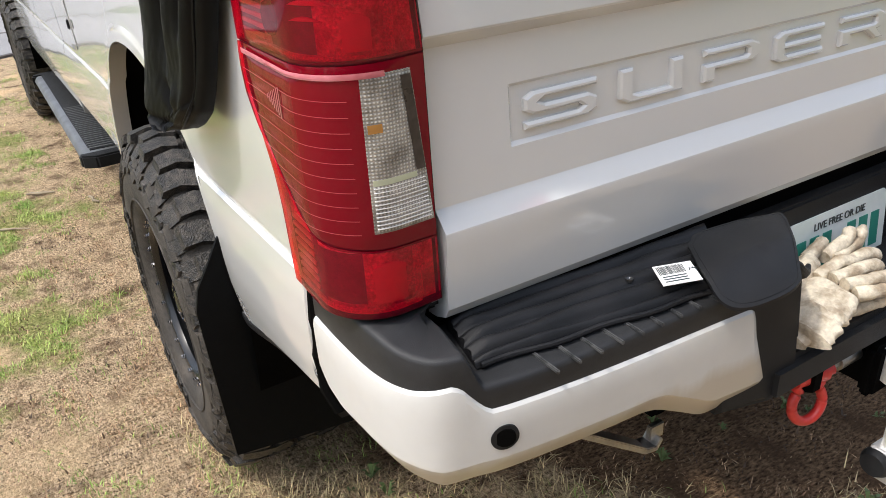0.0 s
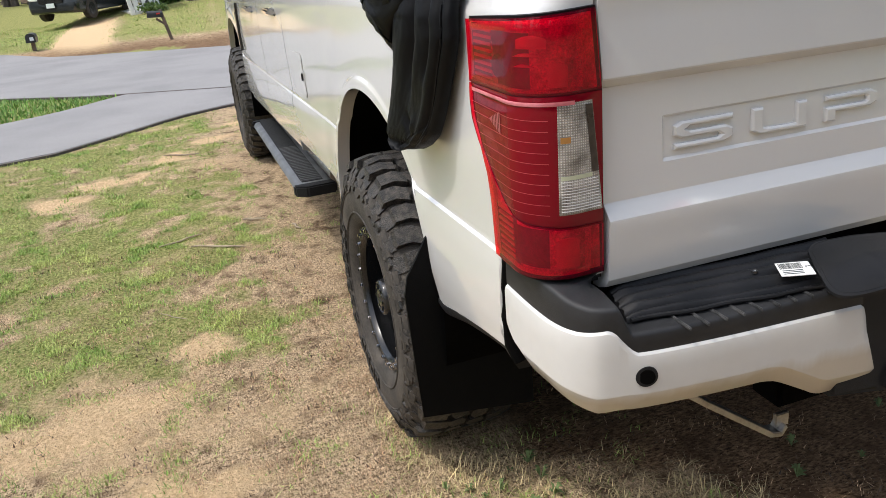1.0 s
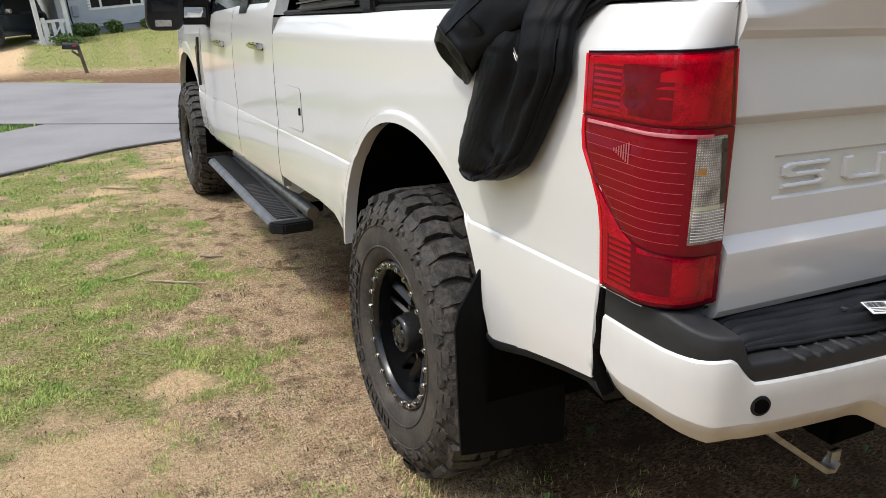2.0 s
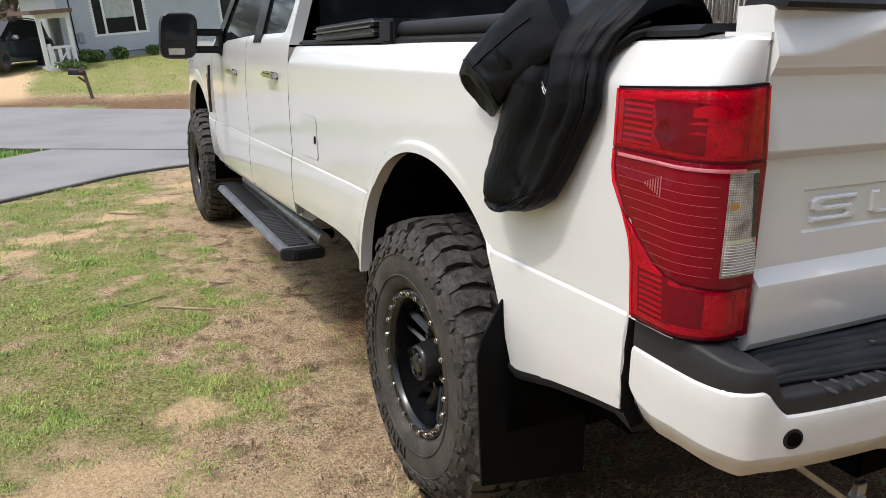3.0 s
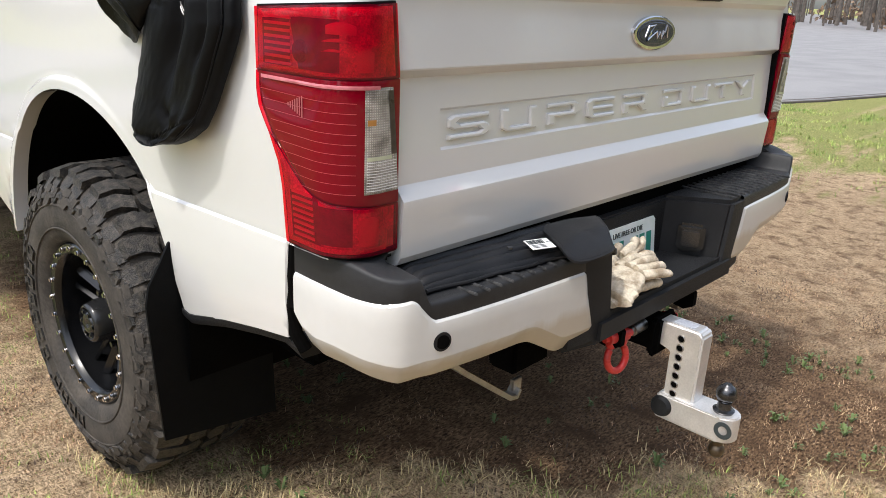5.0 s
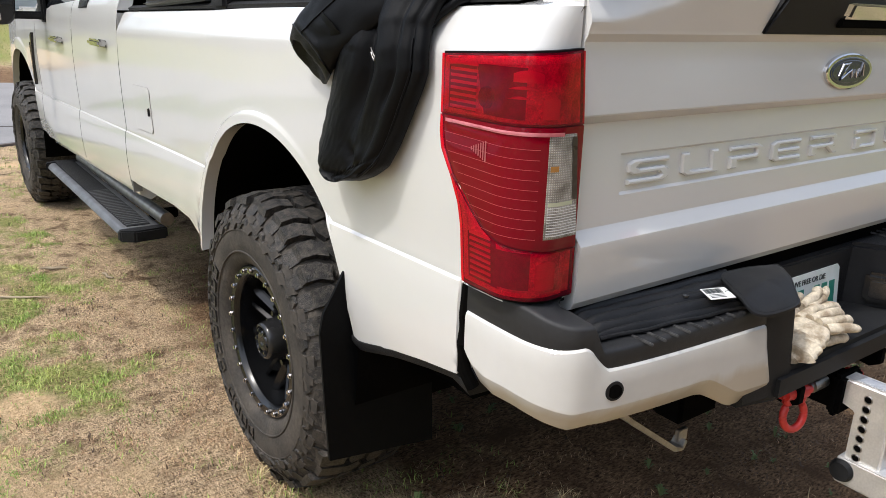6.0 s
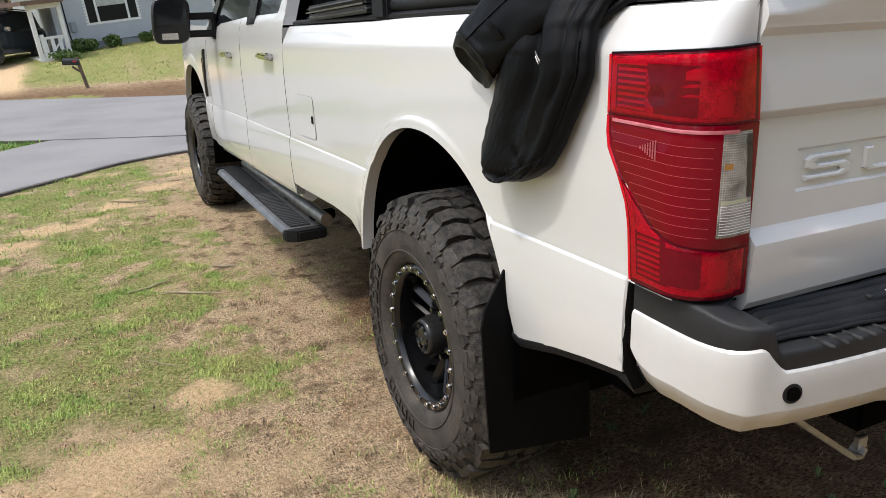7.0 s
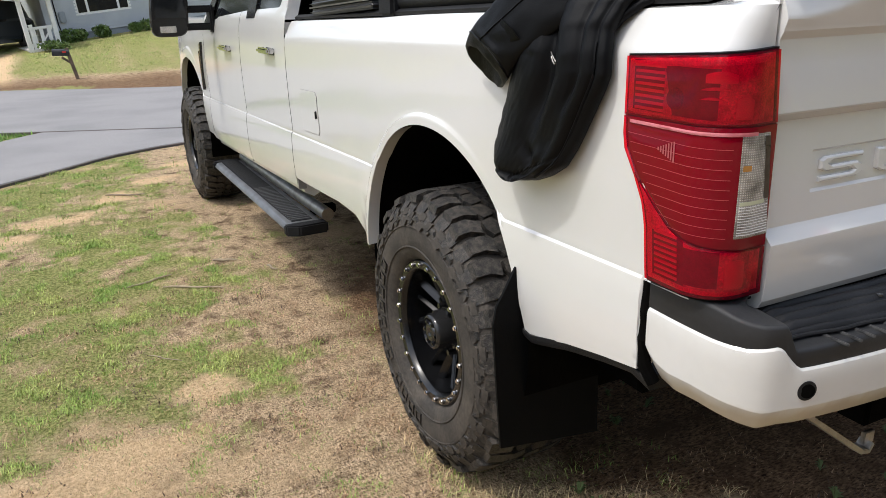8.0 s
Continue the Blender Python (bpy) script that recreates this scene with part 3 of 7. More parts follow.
WHITE_TOP = [(1.0, 0.871), (4.6, 0.874), (4.8, 0.880), (4.97, 0.889), (5.15, 0.901), (5.3, 0.912), (5.45, 0.918), (5.6, 0.921), (6, 0.918), (6.7, 0.913), (8, 0.913), (10, 0.919)]
WHITE_LOW = [(1.0, 0.686), (1.9, 0.690), (2.0, 0.695), (2.2, 0.718), (2.42, 0.744), (2.55, 0.750), (3.5, 0.753), (5, 0.755), (6, 0.751), (7, 0.757), (8.5, 0.764), (9.2, 0.762), (9.6, 0.772), (10, 0.80)]
for side in (-1, 1):
    bm = bmesh.new()
    cols = []
    for s in list(np.arange(0.90, 9.9, 0.07)) + [9.94]:
        lo, hi = lerp_table(WHITE_LOW, s), lerp_table(WHITE_TOP, s)
        end = smooth_step(1.12, 0.9, s)
        hi -= 0.022 * end ** 2
        col = []
        for z, d in ((lo + 0.002, 0.05), (lo - 0.006, 0.030), (lo - 0.005, 0.025), (lo + 0.001, 0.021), (lo + 0.034, 0.0030), (lo + 0.040, 0.0006), (lo + (hi - lo) * 0.5, 0.0), (lo + (hi - lo) * 0.7, 0.0), (hi - 0.014, 0.0), (hi - 0.006, 0.002), (hi - 0.001, 0.007), (hi, 0.016)):
            # the inner end leans outwards towards the top
            s2 = s + 0.34 * smooth_step(0.68, 0.88, z) * smooth_step(3.0, 0.9, s)
            x, y = bumper_inset(s2, d + 0.012 * end)
            col.append((side * x, y, z))
        cols.append(col)
    add_rings(bm, cols, closed=False)
    part("bumper_shell", bm, DIRTY_WHITE, truck, "white painted bumper shell, dusty along its lower lip", sharp=20)
    # black cap and step
    bm = bmesh.new()
    cols = []
    for s in list(np.arange(1.3, 10.0, 0.07)) + [10]:
        hi = lerp_table(WHITE_TOP, s) - 0.016
        cap = smooth_step(4.78, 5.30, s)
        ztop = 0.908 + cap * (0.050 + 0.022 * smooth_step(6, 9, s))
        col = []
        for d, z in ((0.014, hi), (0.006, hi + 0.015), (0.0065, ztop - 0.008), (0.008, ztop - 0.0035), (0.0115, ztop - 0.0008), (0.017, ztop), (0.08, ztop + 0.001), (0.12, ztop + 0.001), (0.165, ztop + 0.001)):
            x, y = bumper_inset(s, min(d, 0.05))
            extra = max(d - 0.05, 0)
            x, y = x - extra * smooth_step(5.2, 8.0, s), y + extra * (1 - smooth_step(6.0, 9.0, s))
            col.append((side * max(x, 0.3), min(y, -0.93), z))
        cols.append(col)
    add_rings(bm, cols, closed=False)
    bumper_cap = part("bumper_cap", bm, CAP_PLASTIC, truck, "textured black plastic bumper cap and step", sharp=40)
    # ribs of the step
    for k in range(13):
        x = 0.36 + k * 0.036
        part("rib", boxed((side * x, -1.18, 0.9095), (0.005, 0.17, 0.006), 0.0015), WORN_PLASTIC, bumper_cap)
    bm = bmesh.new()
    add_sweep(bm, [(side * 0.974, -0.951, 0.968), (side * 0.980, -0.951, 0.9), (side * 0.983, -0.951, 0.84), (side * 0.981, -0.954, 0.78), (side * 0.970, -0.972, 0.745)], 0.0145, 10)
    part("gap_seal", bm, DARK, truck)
    part("lamp_shelf", boxed((side * 0.912, -1.055, 0.964), (0.13, 0.10, 0.03), 0.01), BLACK_GLOSS, truck)
    bm = bmesh.new()
    add_cyl(bm, (side * 0.859, -1.2345, 0.828), (side * 0.862, -1.2460, 0.828), 0.0200, 0.0192, 30)
    sensor = part("parking_sensor", bm, BLACK_PLASTIC, truck)
    bm = bmesh.new()
    add_cyl(bm, (side * 0.859, -1.2390, 0.828), (side * 0.8625, -1.2475, 0.828), 0.0145, 0.0138, 30)
    part("sensor_face", bm, DARK, sensor)

# middle of the bumper
bm = bmesh.new()
add_box(bm, (0, -1.19, 0.703), (0.74, 0.19, 0.072), 0.014)
part("low_step", bm, BLACK_PLASTIC, truck, "black plastic low step with dusty scuffs", sharp=40)
part("gate_gap", boxed((0, -1.075, 0.905), (1.74, 0.02, 0.10), 0.003), DARK, truck)
part("plate_wall", boxed((0, -1.105, 0.80), (0.82, 0.03, 0.20), 0.005), BLACK_PLASTIC, truck)
for side in (-1, 1):
    bm = bmesh.new()
    add_prism(bm, [(0.205, -1.10), (0.285, -1.277), (0.36, -1.275), (0.47, -1.260), (0.47, -1.10)], 0.235, lambda u, v, w: Vector((side * (u + 0.042 * w / 0.235 * (v < -1.2 and u < 0.45)), v, 0.672 + w)))
    bmesh.ops.bevel(bm, geom=bm.edges[:], offset=0.012, segments=2, affect="EDGES")
    part("step_cheek", bm, BLACK_PLASTIC, truck, "black plastic cheek beside the low step", sharp=40)

# wheels
WHEEL_R = 0.462
LUG = 40


def polar(r0):
    return lambda u, v, w: Vector((u, (r0 + w) * math.cos(v), (r0 + w) * math.sin(v)))


def build_wheel():
    """A wheel whose outer side faces -x, with the rim's outer lip at x = 0."""
    bm = bmesh.new()
    add_lathe(bm, [(0.012, 0.200), (0.03, 0.206), (0.10, 0.196), (0.20, 0.193), (0.27, 0.203), (0.285, 0.225)], 72)
    add_lathe(bm, [(0.075, 0.0), (0.075, 0.082), (0.082, 0.092), (0.12, 0.095)], 40)
    rim = part("wheel", bm, SATIN_BLACK, None, "satin black beadlock wheel with deep dish", sharp=45)
    bm = bmesh.new()
    add_lathe(bm, [(0.016, 0.202), (0.002, 0.207), (-0.004, 0.213), (-0.005, 0.236), (0.0, 0.2415), (0.014, 0.242)], 96)
    part("beadlock_ring", bm, SATIN_BLACK, rim)
    spoke_mesh = None
    for k in range(8):
        if spoke_mesh is None:
            bm = bmesh.new()
            for off in (-1, 1):
                p0, p1 = Vector((0.094, 0.006 * off, 0.085)), Vector((0.060, 0.045 * off, 0.199))
                d = p1 - p0
                add_box(bm, (p0 + p1) / 2, (0.026, 0.013, d.length), 0.004, d.to_track_quat("Z", "X").to_matrix())
            add_box(bm, (0.090, 0, 0.098), (0.024, 0.024, 0.034), 0.006)
            spoke = part("spoke", bm, SATIN_BLACK, rim, sharp=50)
            spoke_mesh = spoke.data
        else:
            spoke = new("spoke", spoke_mesh)
            spoke.parent = rim
        spoke.rotation_euler = (2 * math.pi * k / 8, 0, 0)
    bolt_mesh = None
    for k in range(24):
        a = 2 * math.pi * (k + 0.3) / 24
        if bolt_mesh is None:
            bm = bmesh.new()
            add_cyl(bm, (0.0, 0, 0), (-0.010, 0, 0), 0.0062, 0.0058, 6)
            add_cyl(bm, (-0.003, 0, 0), (-0.0055, 0, 0), 0.0085, 0.0085, 12)
            bolt = part("bolt", bm, CHROME, rim)
            bolt_mesh = bolt.data
        else:
            bolt = new("bolt", bolt_mesh)
            bolt.parent = rim
        bolt.location = (-0.004, 0.225 * math.cos(a), 0.225 * math.sin(a))
        bolt.rotation_euler = (k * 1.3, 0, 0)
    bm = bmesh.new()
    add_lathe(bm, [(0.08, 0.064), (0.012, 0.060), (0.004, 0.055), (0.002, 0.049), (0.012, 0.045), (0.02, 0.0)], 40)
    part("hub_cap", bm, BLACK_GLOSS, rim, sharp=50)
    bm = bmesh.new()
    add_lathe(bm, [(0.018, 0.0), (0.004, 0.012), (0.0, 0.024), (0.006, 0.034), (0.016, 0.036)], 24)
    for k in range(6):
        a = k * math.pi / 3
        add_box(bm, (0.006, 0.036 * math.cos(a), 0.036 * math.sin(a)), (0.014, 0.014, 0.014), 0.003)
    part("hub_lock", bm, GUNMETAL, rim, sharp=50)
    lug_mesh = None
    for k in range(8):
        a = 2 * math.pi * (k + 0.5) / 8
        if lug_mesh is None:
            bm = bmesh.new()
            add_cyl(bm, (0.08, 0, 0), (0.052, 0, 0), 0.0105, 0.0095, 6)
            nut = part("lug_nut", bm, GUNMETAL, rim)
            lug_mesh = nut.data
        else:
            nut = new("lug_nut", lug_mesh)
            nut.parent = rim
        nut.location = (0, 0.078 * math.cos(a), 0.078 * math.sin(a))

    bm = bmesh.new()
    prof = [(0.03, 0.234), (0.002, 0.2425), (-0.012, 0.252), (-0.024, 0.275), (-0.030, 0.305), (-0.031, 0.335), (-0.027, 0.365), (-0.018, 0.392), (-0.006, 0.415), (0.010, 0.432), (0.03, 0.440), (0.16, 0.446), (0.28, 0.440), (0.30, 0.432), (0.32, 0.39), (0.325, 0.33), (0.31, 0.26), (0.285, 0.225)]
    add_lathe(bm, prof, 120)
    add_lathe(bm, [(-0.0265, 0.284), (-0.0305, 0.286), (-0.0305, 0.289), (-0.028, 0.291)], 120)
    add_lathe(bm, [(-0.0275, 0.352), (-0.0318, 0.354), (-0.0305, 0.358), (-0.026, 0.360)], 120)
    part("tyre", bm, RUBBER, rim, "dusty black all-terrain tyre", sharp=40)
    # tread: shoulder lugs, side biters and two rows of angled middle blocks
    bm = bmesh.new()
    st = 2 * math.pi / LUG
    for k in range(LUG):
        a = k * st
        long = k % 2
        x0 = -0.010 if long else 0.004
        w = 0.36 * st
        for out, sx in ((x0, 1), (0.30 - x0, -1)):
            b = a + (0 if sx > 0 else st / 2)
            shape = [(out, b - w), (out + sx * 0.05, b - w), (out + sx * 0.086, b - w + 0.25 * st), (out + sx * 0.080, b + w + 0.18 * st), (out + sx * 0.045, b + w), (out, b + w)]
            rr = [0.014 if i in (0, 5) else 0.024 for i in range(6)]
            base = [bm.verts.new(Vector((u, 0.430 * math.cos(v), 0.430 * math.sin(v)))) for u, v in shape]
            tp = [bm.verts.new(Vector((u + (sx * 0.006 if i in (0, 5) else 0), (0.438 + rr[i]) * math.cos(v * 0.985 + b * 0.015), (0.438 + rr[i]) * math.sin(v * 0.985 + b * 0.015)))) for i, (u, v) in enumerate(shape)]
            bm.faces.new(tp)
            for i in range(6):
                j = (i + 1) % 6
                bm.faces.new((base[i], base[j], tp[j], tp[i]))
            # biters down the sidewall
            r1 = 0.385 if long else 0.402
            if sx > 0:
                for (ra, rb, da, db) in ((r1, 0.428, -0.8, 0.8),):
                    q = []
                    for depth in (0.004, -0.008):
                        q.append([Vector((lerp_table([(0.36, -0.028), (0.392, -0.018), (0.415, -0.006), (0.43, 0.006), (0.44, 0.02)], r) + depth, r * math.cos(ang), r * math.sin(ang))) for r, ang in ((ra, a - 0.16 * st), (0.405, a - 0.36 * st), (rb + 0.014, a - 0.36 * st), (rb + 0.014, a + 0.36 * st), (0.41, a + 0.36 * st), (ra, a + 0.20 * st))])
                    add_rings(bm, q)
        for row, (xc, tilt) in enumerate(((0.112, 0.5), (0.178, 0.5))):
            b = a + (0.25 + 0.5 * row) * st
            shape = [(xc - 0.026, b - 0.36 * st), (xc + 0.010, b - 0.50 * st), (xc + 0.026, b - 0.1 * st), (xc + 0.024, b + 0.32 * st), (xc - 0.012, b + 0.46 * st), (xc - 0.028, b + 0.08 * st)]
            base = [bm.verts.new(Vector((u, 0.438 * math.cos(v), 0.438 * math.sin(v)))) for u, v in shape]
            tp = [bm.verts.new(Vector((u, WHEEL_R * math.cos(v), WHEEL_R * math.sin(v)))) for u, v in shape]
            bm.faces.new(tp)
            for i in range(6):
                j = (i + 1) % 6
                bm.faces.new((base[i], base[j], tp[j], tp[i]))
    part("tread", bm, TREAD, rim, "deep tread blocks with dried mud specks", sharp=20)
    # raised bars where the sidewall carries writing, and a stepped ring near the shoulder
    mark_mesh = None
    for start, count in ((-0.66, 7), (-1.52, 4)):
        for k in range(count):
            if mark_mesh is None:
                bm = bmesh.new()
                for r0, r1, b0, b1 in ((0.300, 0.306, 0, 0.13), (0.336, 0.342, 0, 0.13), (0.306, 0.336, 0, 0.022), (0.306, 0.336, 0.108, 0.13)):
                    q = [[Vector((-0.0285 - d, r * math.cos(b), r * math.sin(b))) for r, b in ((r0, b0), (r1, b0), (r1, b1), (r0, b1))] for d in (0, 0.0065)]
                    add_rings(bm, q)
                mark = part("sidewall_mark", bm, TREAD, rim)
                mark_mesh = mark.data
            else:
                mark = new("sidewall_mark", mark_mesh)
                mark.parent = rim
            mark.rotation_euler = (start + k * 0.182, 0, 0)
    bm = bmesh.new()
    outer, inner, low = [], [], []
    for k in range(LUG * 4):
        a = 2 * math.pi * (k + (0.35 if k % 2 else 0)) / (LUG * 4)
        r0 = (0.363, 0.363, 0.378, 0.378)[k % 4]
        for ring, r, d in ((low, r0 - 0.004, 0.0), (inner, r0, 0.0075), (outer, r0 + 0.011, 0.0075)):
            ring.append(Vector((lerp_table([(0.355, -0.0285), (0.392, -0.018)], r) - d, r * math.cos(a), r * math.sin(a))))
    foot = [Vector((p.x + 0.0075, p.y * 1.012, p.z * 1.012)) for p in outer]
    add_rings(bm, [low, inner, outer, foot], caps=False)
    part("sidewall_ridge", bm, TREAD, rim, sharp=25)
    plate_mesh = None
    for k in range(20):
        if plate_mesh is None:
            bm = bmesh.new()
            for shape in (((0.366, 0.0), (0.386, 0.035), (0.384, 0.150), (0.402, 0.185), (0.402, 0.235), (0.378, 0.215), (0.374, 0.120), (0.356, 0.085)), ((0.392, 0.02), (0.412, 0.03), (0.410, 0.12), (0.393, 0.11))):
                q = [[Vector((lerp_table([(0.355, -0.0295), (0.392, -0.018), (0.415, -0.006)], r) - d, r * math.cos(a), r * math.sin(a))) for r, a in shape] for d in (-0.002, 0.0085)]
                add_rings(bm, q)
            plate_ = part("sidewall_plate", bm, RUBBER, rim, sharp=25)
            plate_mesh = plate_.data
        else:
            plate_ = new("sidewall_plate", plate_mesh)
            plate_.parent = rim
        plate_.rotation_euler = (2 * math.pi * k / 20, 0, 0)
    return rim


wheel = build_wheel()
wheel.parent = truck
wheel.location = (-1.030, -0.004, WHEEL_R + 0.022)
for m in (pose(-1.030, FRONT_AXLE, WHEEL_R + fall(4.4) - 0.004, 20), pose(1.030, -0.004, WHEEL_R + 0.022, 0, 0, 180), pose(1.030, FRONT_AXLE, WHEEL_R + fall(4.4), 0, 0, 180)):
    copy_thing(wheel, m)
part("rear_axle", (lambda b: (add_cyl(b, (-0.75, 0, 0.46), (0.75, 0, 0.46), 0.06), add_cyl(b, (-0.18, 0, 0.46), (0.18, 0, 0.46), 0.15, 0.12), b)[2])(bmesh.new()), DARK, truck)

for side in (-1, 1):
    bm = bmesh.new()
    add_rings(bm, [[(side * (u if u < 0.8 else out), -0.470 - 0.045 * (0.9 - z) + d, z + (0.045 if z < 0.4 and u > 0.8 else 0)) for u, d in ((1.058, 0), (0.725, 0), (0.725, 0.008), (1.058, 0.008))] for z, out in ((0.295, 1.054), (0.5, 1.060), (0.7, 1.066), (0.75, 1.054), (0.80, 1.022), (0.845, 0.996), (0.855, 0.985))])
    part("mud_flap", bm, FLAP, truck, "black rubber mud flap")

# cab
def cab_low(y):
    z = lerp_table([(1.486, 0.64), (3.72, 0.56), (3.8, 0.58), (5.6, 0.55)], y)
    if abs(y - FRONT_AXLE - 0.02) < 0.54:
        z = max(z, 0.56 + math.sqrt(0.54 ** 2 - (y - FRONT_AXLE - 0.02) ** 2))
    return z


for side in (-1, 1):
    for name, ya, yb in (("rear_door", 1.593, 2.56), ("front_door", 2.568, 3.73), ("front_fender", 3.738, 5.5)):
        bm = bmesh.new()
        ys = sorted(set([ya, ya + 0.004, yb - 0.004, yb] + list(np.arange(ya + 0.03, yb, 0.04)) + [y for y in [FRONT_AXLE + 0.02 + 0.54 * math.cos(radians(a)) for a in range(0, 181, 4)] if ya < y < yb]))
        cols = side_columns(ys, cab_low, 1.53 if "door" in name else 1.50, FRONT_AXLE + 0.02 if "fender" in name else None, side, rows=44, arch_r=0.54)
        add_rings(bm, turned_in(cols, side), closed=False)
        part(name, bm, WHITE, truck)
    bm = bmesh.new()
    rings = [[(side * x, FRONT_AXLE + 0.02 + 0.55 * math.cos(radians(a)), 0.56 + 0.55 * math.sin(radians(a))) for a in range(-20, 201, 10)] for x in (0.98, 0.55)]
    add_rings(bm, rings, closed=False)
    bm.faces.new([bm.verts.new(p) for p in rings[-1]])
    part("wheel_well", bm, DARK, truck, "black wheel well liner")
bm = bmesh.new()
add_box(bm, (0, 2.5, 1.93), (1.62, 2.0, 0.1), 0.04)
part("roof", bm, WHITE, truck)
bm = bmesh.new()
add_box(bm, (0, 4.6, 1.33), (1.75, 1.75, 0.12), 0.05)
part("hood", bm, WHITE, truck)
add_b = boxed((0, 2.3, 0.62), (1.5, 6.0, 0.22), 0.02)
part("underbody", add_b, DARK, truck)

# ---- tailgate details ----
LETTERS = {
    "S": [(0.12, 1), (1, 1), (1, 0.80), (0.27, 0.80), (0.20, 0.70), (0.27, 0.61), (0.88, 0.61), (1, 0.47), (1, 0.14), (0.86, 0), (0, 0), (0, 0.20), (0.74, 0.20), (0.80, 0.28), (0.74, 0.39), (0.12, 0.39), (0, 0.52), (0, 0.86)],
    "U": [(0, 1), (0.2, 1), (0.2, 0.27), (0.28, 0.2), (0.8, 0.2), (0.8, 1), (1, 1), (1, 0), (0.14, 0), (0, 0.16)],
    "P": [(0, 0), (0.2, 0), (0.2, 0.34), (0.86, 0.34), (1, 0.48), (1, 0.86), (0.86, 1), (0, 1), (0, 0.80), (0.76, 0.80), (0.8, 0.74), (0.8, 0.60), (0.76, 0.54), (0, 0.54)],
    "E": [(0.14, 0), (1, 0), (1, 0.2), (0.26, 0.2), (0.2, 0.28), (0.2, 0.4), (0.95, 0.4), (0.95, 0.6), (0.2, 0.6), (0.2, 0.72), (0.26, 0.8), (1, 0.8), (1, 1), (0.14, 1), (0, 0.86), (0, 0.14)],
    "R": [(0, 0), (0.2, 0), (0.2, 0.34), (0.6, 0.34), (0.8, 0), (1, 0), (0.84, 0.34), (0.9, 0.36), (1, 0.48), (1, 0.86), (0.86, 1), (0, 1), (0, 0.8), (0.76, 0.8), (0.8, 0.74), (0.8, 0.6), (0.76, 0.54), (0, 0.54)],
    "D": [(0, 0), (0.86, 0), (1, 0.14), (1, 0.86), (0.86, 1), (0, 1), (0, 0.8), (0.74, 0.8), (0.8, 0.73), (0.8, 0.27), (0.74, 0.2), (0.2, 0.2), (0.2, 0.62), (0, 0.62)],
    "T": [(0, 1), (1, 1), (1, 0.8), (0.6, 0.8), (0.6, 0), (0.4, 0), (0.4, 0.8), (0, 0.8)],
    "Y": [(0, 1), (0.24, 1), (0.5, 0.62), (0.76, 1), (1, 1), (0.6, 0.42), (0.6, 0), (0.4, 0), (0.4, 0.42)],
}
for letter, x in zip("SUPERDUTY", (-0.727, -0.565, -0.401, -0.243, -0.076, 0.134, 0.300, 0.455, 0.600)):
    bm = bmesh.new()
    outline = LETTERS[letter]
    low = [bm.verts.new((x + 0.121 * u, -1.105 - 0.0005 * (1 - v), 1.169 + 0.047 * v)) for u, v in outline]
    cx, cz = sum(u for u, v in outline) / len(outline), 0.5
    face = bm.faces.new(low)
    bmesh.ops.recalc_face_normals(bm, faces=[face])
    r = bmesh.ops.extrude_face_region(bm, geom=[face])
    tops = [v for v in r["geom"] if isinstance(v, bmesh.types.BMVert)]
    for v in tops:
        v.co.y = gate_y(0.8, v.co.z) - 0.0035
    top_edges = [e for e in bm.edges if all(v in tops for v in e.verts)]
    bmesh.ops.bevel(bm, geom=top_edges, offset=0.0034, segments=1, affect="EDGES", clamp_overlap=True)
    part("stamped_letter", bm, WHITE, tailgate, sharp=15)

# badge: an oval with a chrome rim, its writing only a pale squiggle bar
def oval(bm, cx, cz, a, b, y0, y1, n=48, inset=0.0):
    rings = [[(cx + (a - d) * math.cos(2 * math.pi * k / n), y, cz + (b - d) * math.sin(2 * math.pi * k / n)) for k in range(n)] for y, d in ((y0, 0), (y1 + 0.002, 0), (y1, 0.003 + inset))]
    add_rings(bm, rings)


BLUE = material("badge_blue", (0.012, 0.02, 0.06), 0.2, 0, (0.01, 0.016, 0.045), 20, 80, 0.03, coat=0.5)
bm = bmesh.new()
oval(bm, 0.012, 1.367, 0.106, 0.042, -1.110, -1.1265)
badge = part("badge", bm, CHROME, tailgate, "oval badge with chrome rim and dark blue field")
bm = bmesh.new()
oval(bm, 0.012, 1.367, 0.094, 0.034, -1.122, -1.1280)
part("badge_field", bm, BLUE, badge)
bm = bmesh.new()
oval(bm, 0.012, 1.367, 0.088, 0.0295, -1.126, -1.1284)
oval(bm, 0.012, 1.367, 0.086, 0.028, -1.126, -1.1290)
part("badge_line", bm, BLUE, badge)
bm = bmesh.new()
add_sweep(bm, [(0.012 + 0.1 * u, -1.1295, 1.367 + 0.04 * v) for u, v in ((-0.55, -0.25), (-0.42, 0.42), (-0.12, 0.5), (-0.3, 0.0), (-0.45, -0.42), (-0.2, -0.1), (-0.02, 0.1), (0.02, -0.3), (0.16, 0.06), (0.24, -0.32), (0.34, 0.1), (0.4, -0.3), (0.5, 0.45), (0.56, -0.28))], 0.0032, 8)
part("badge_mark", bm, CHROME, badge)

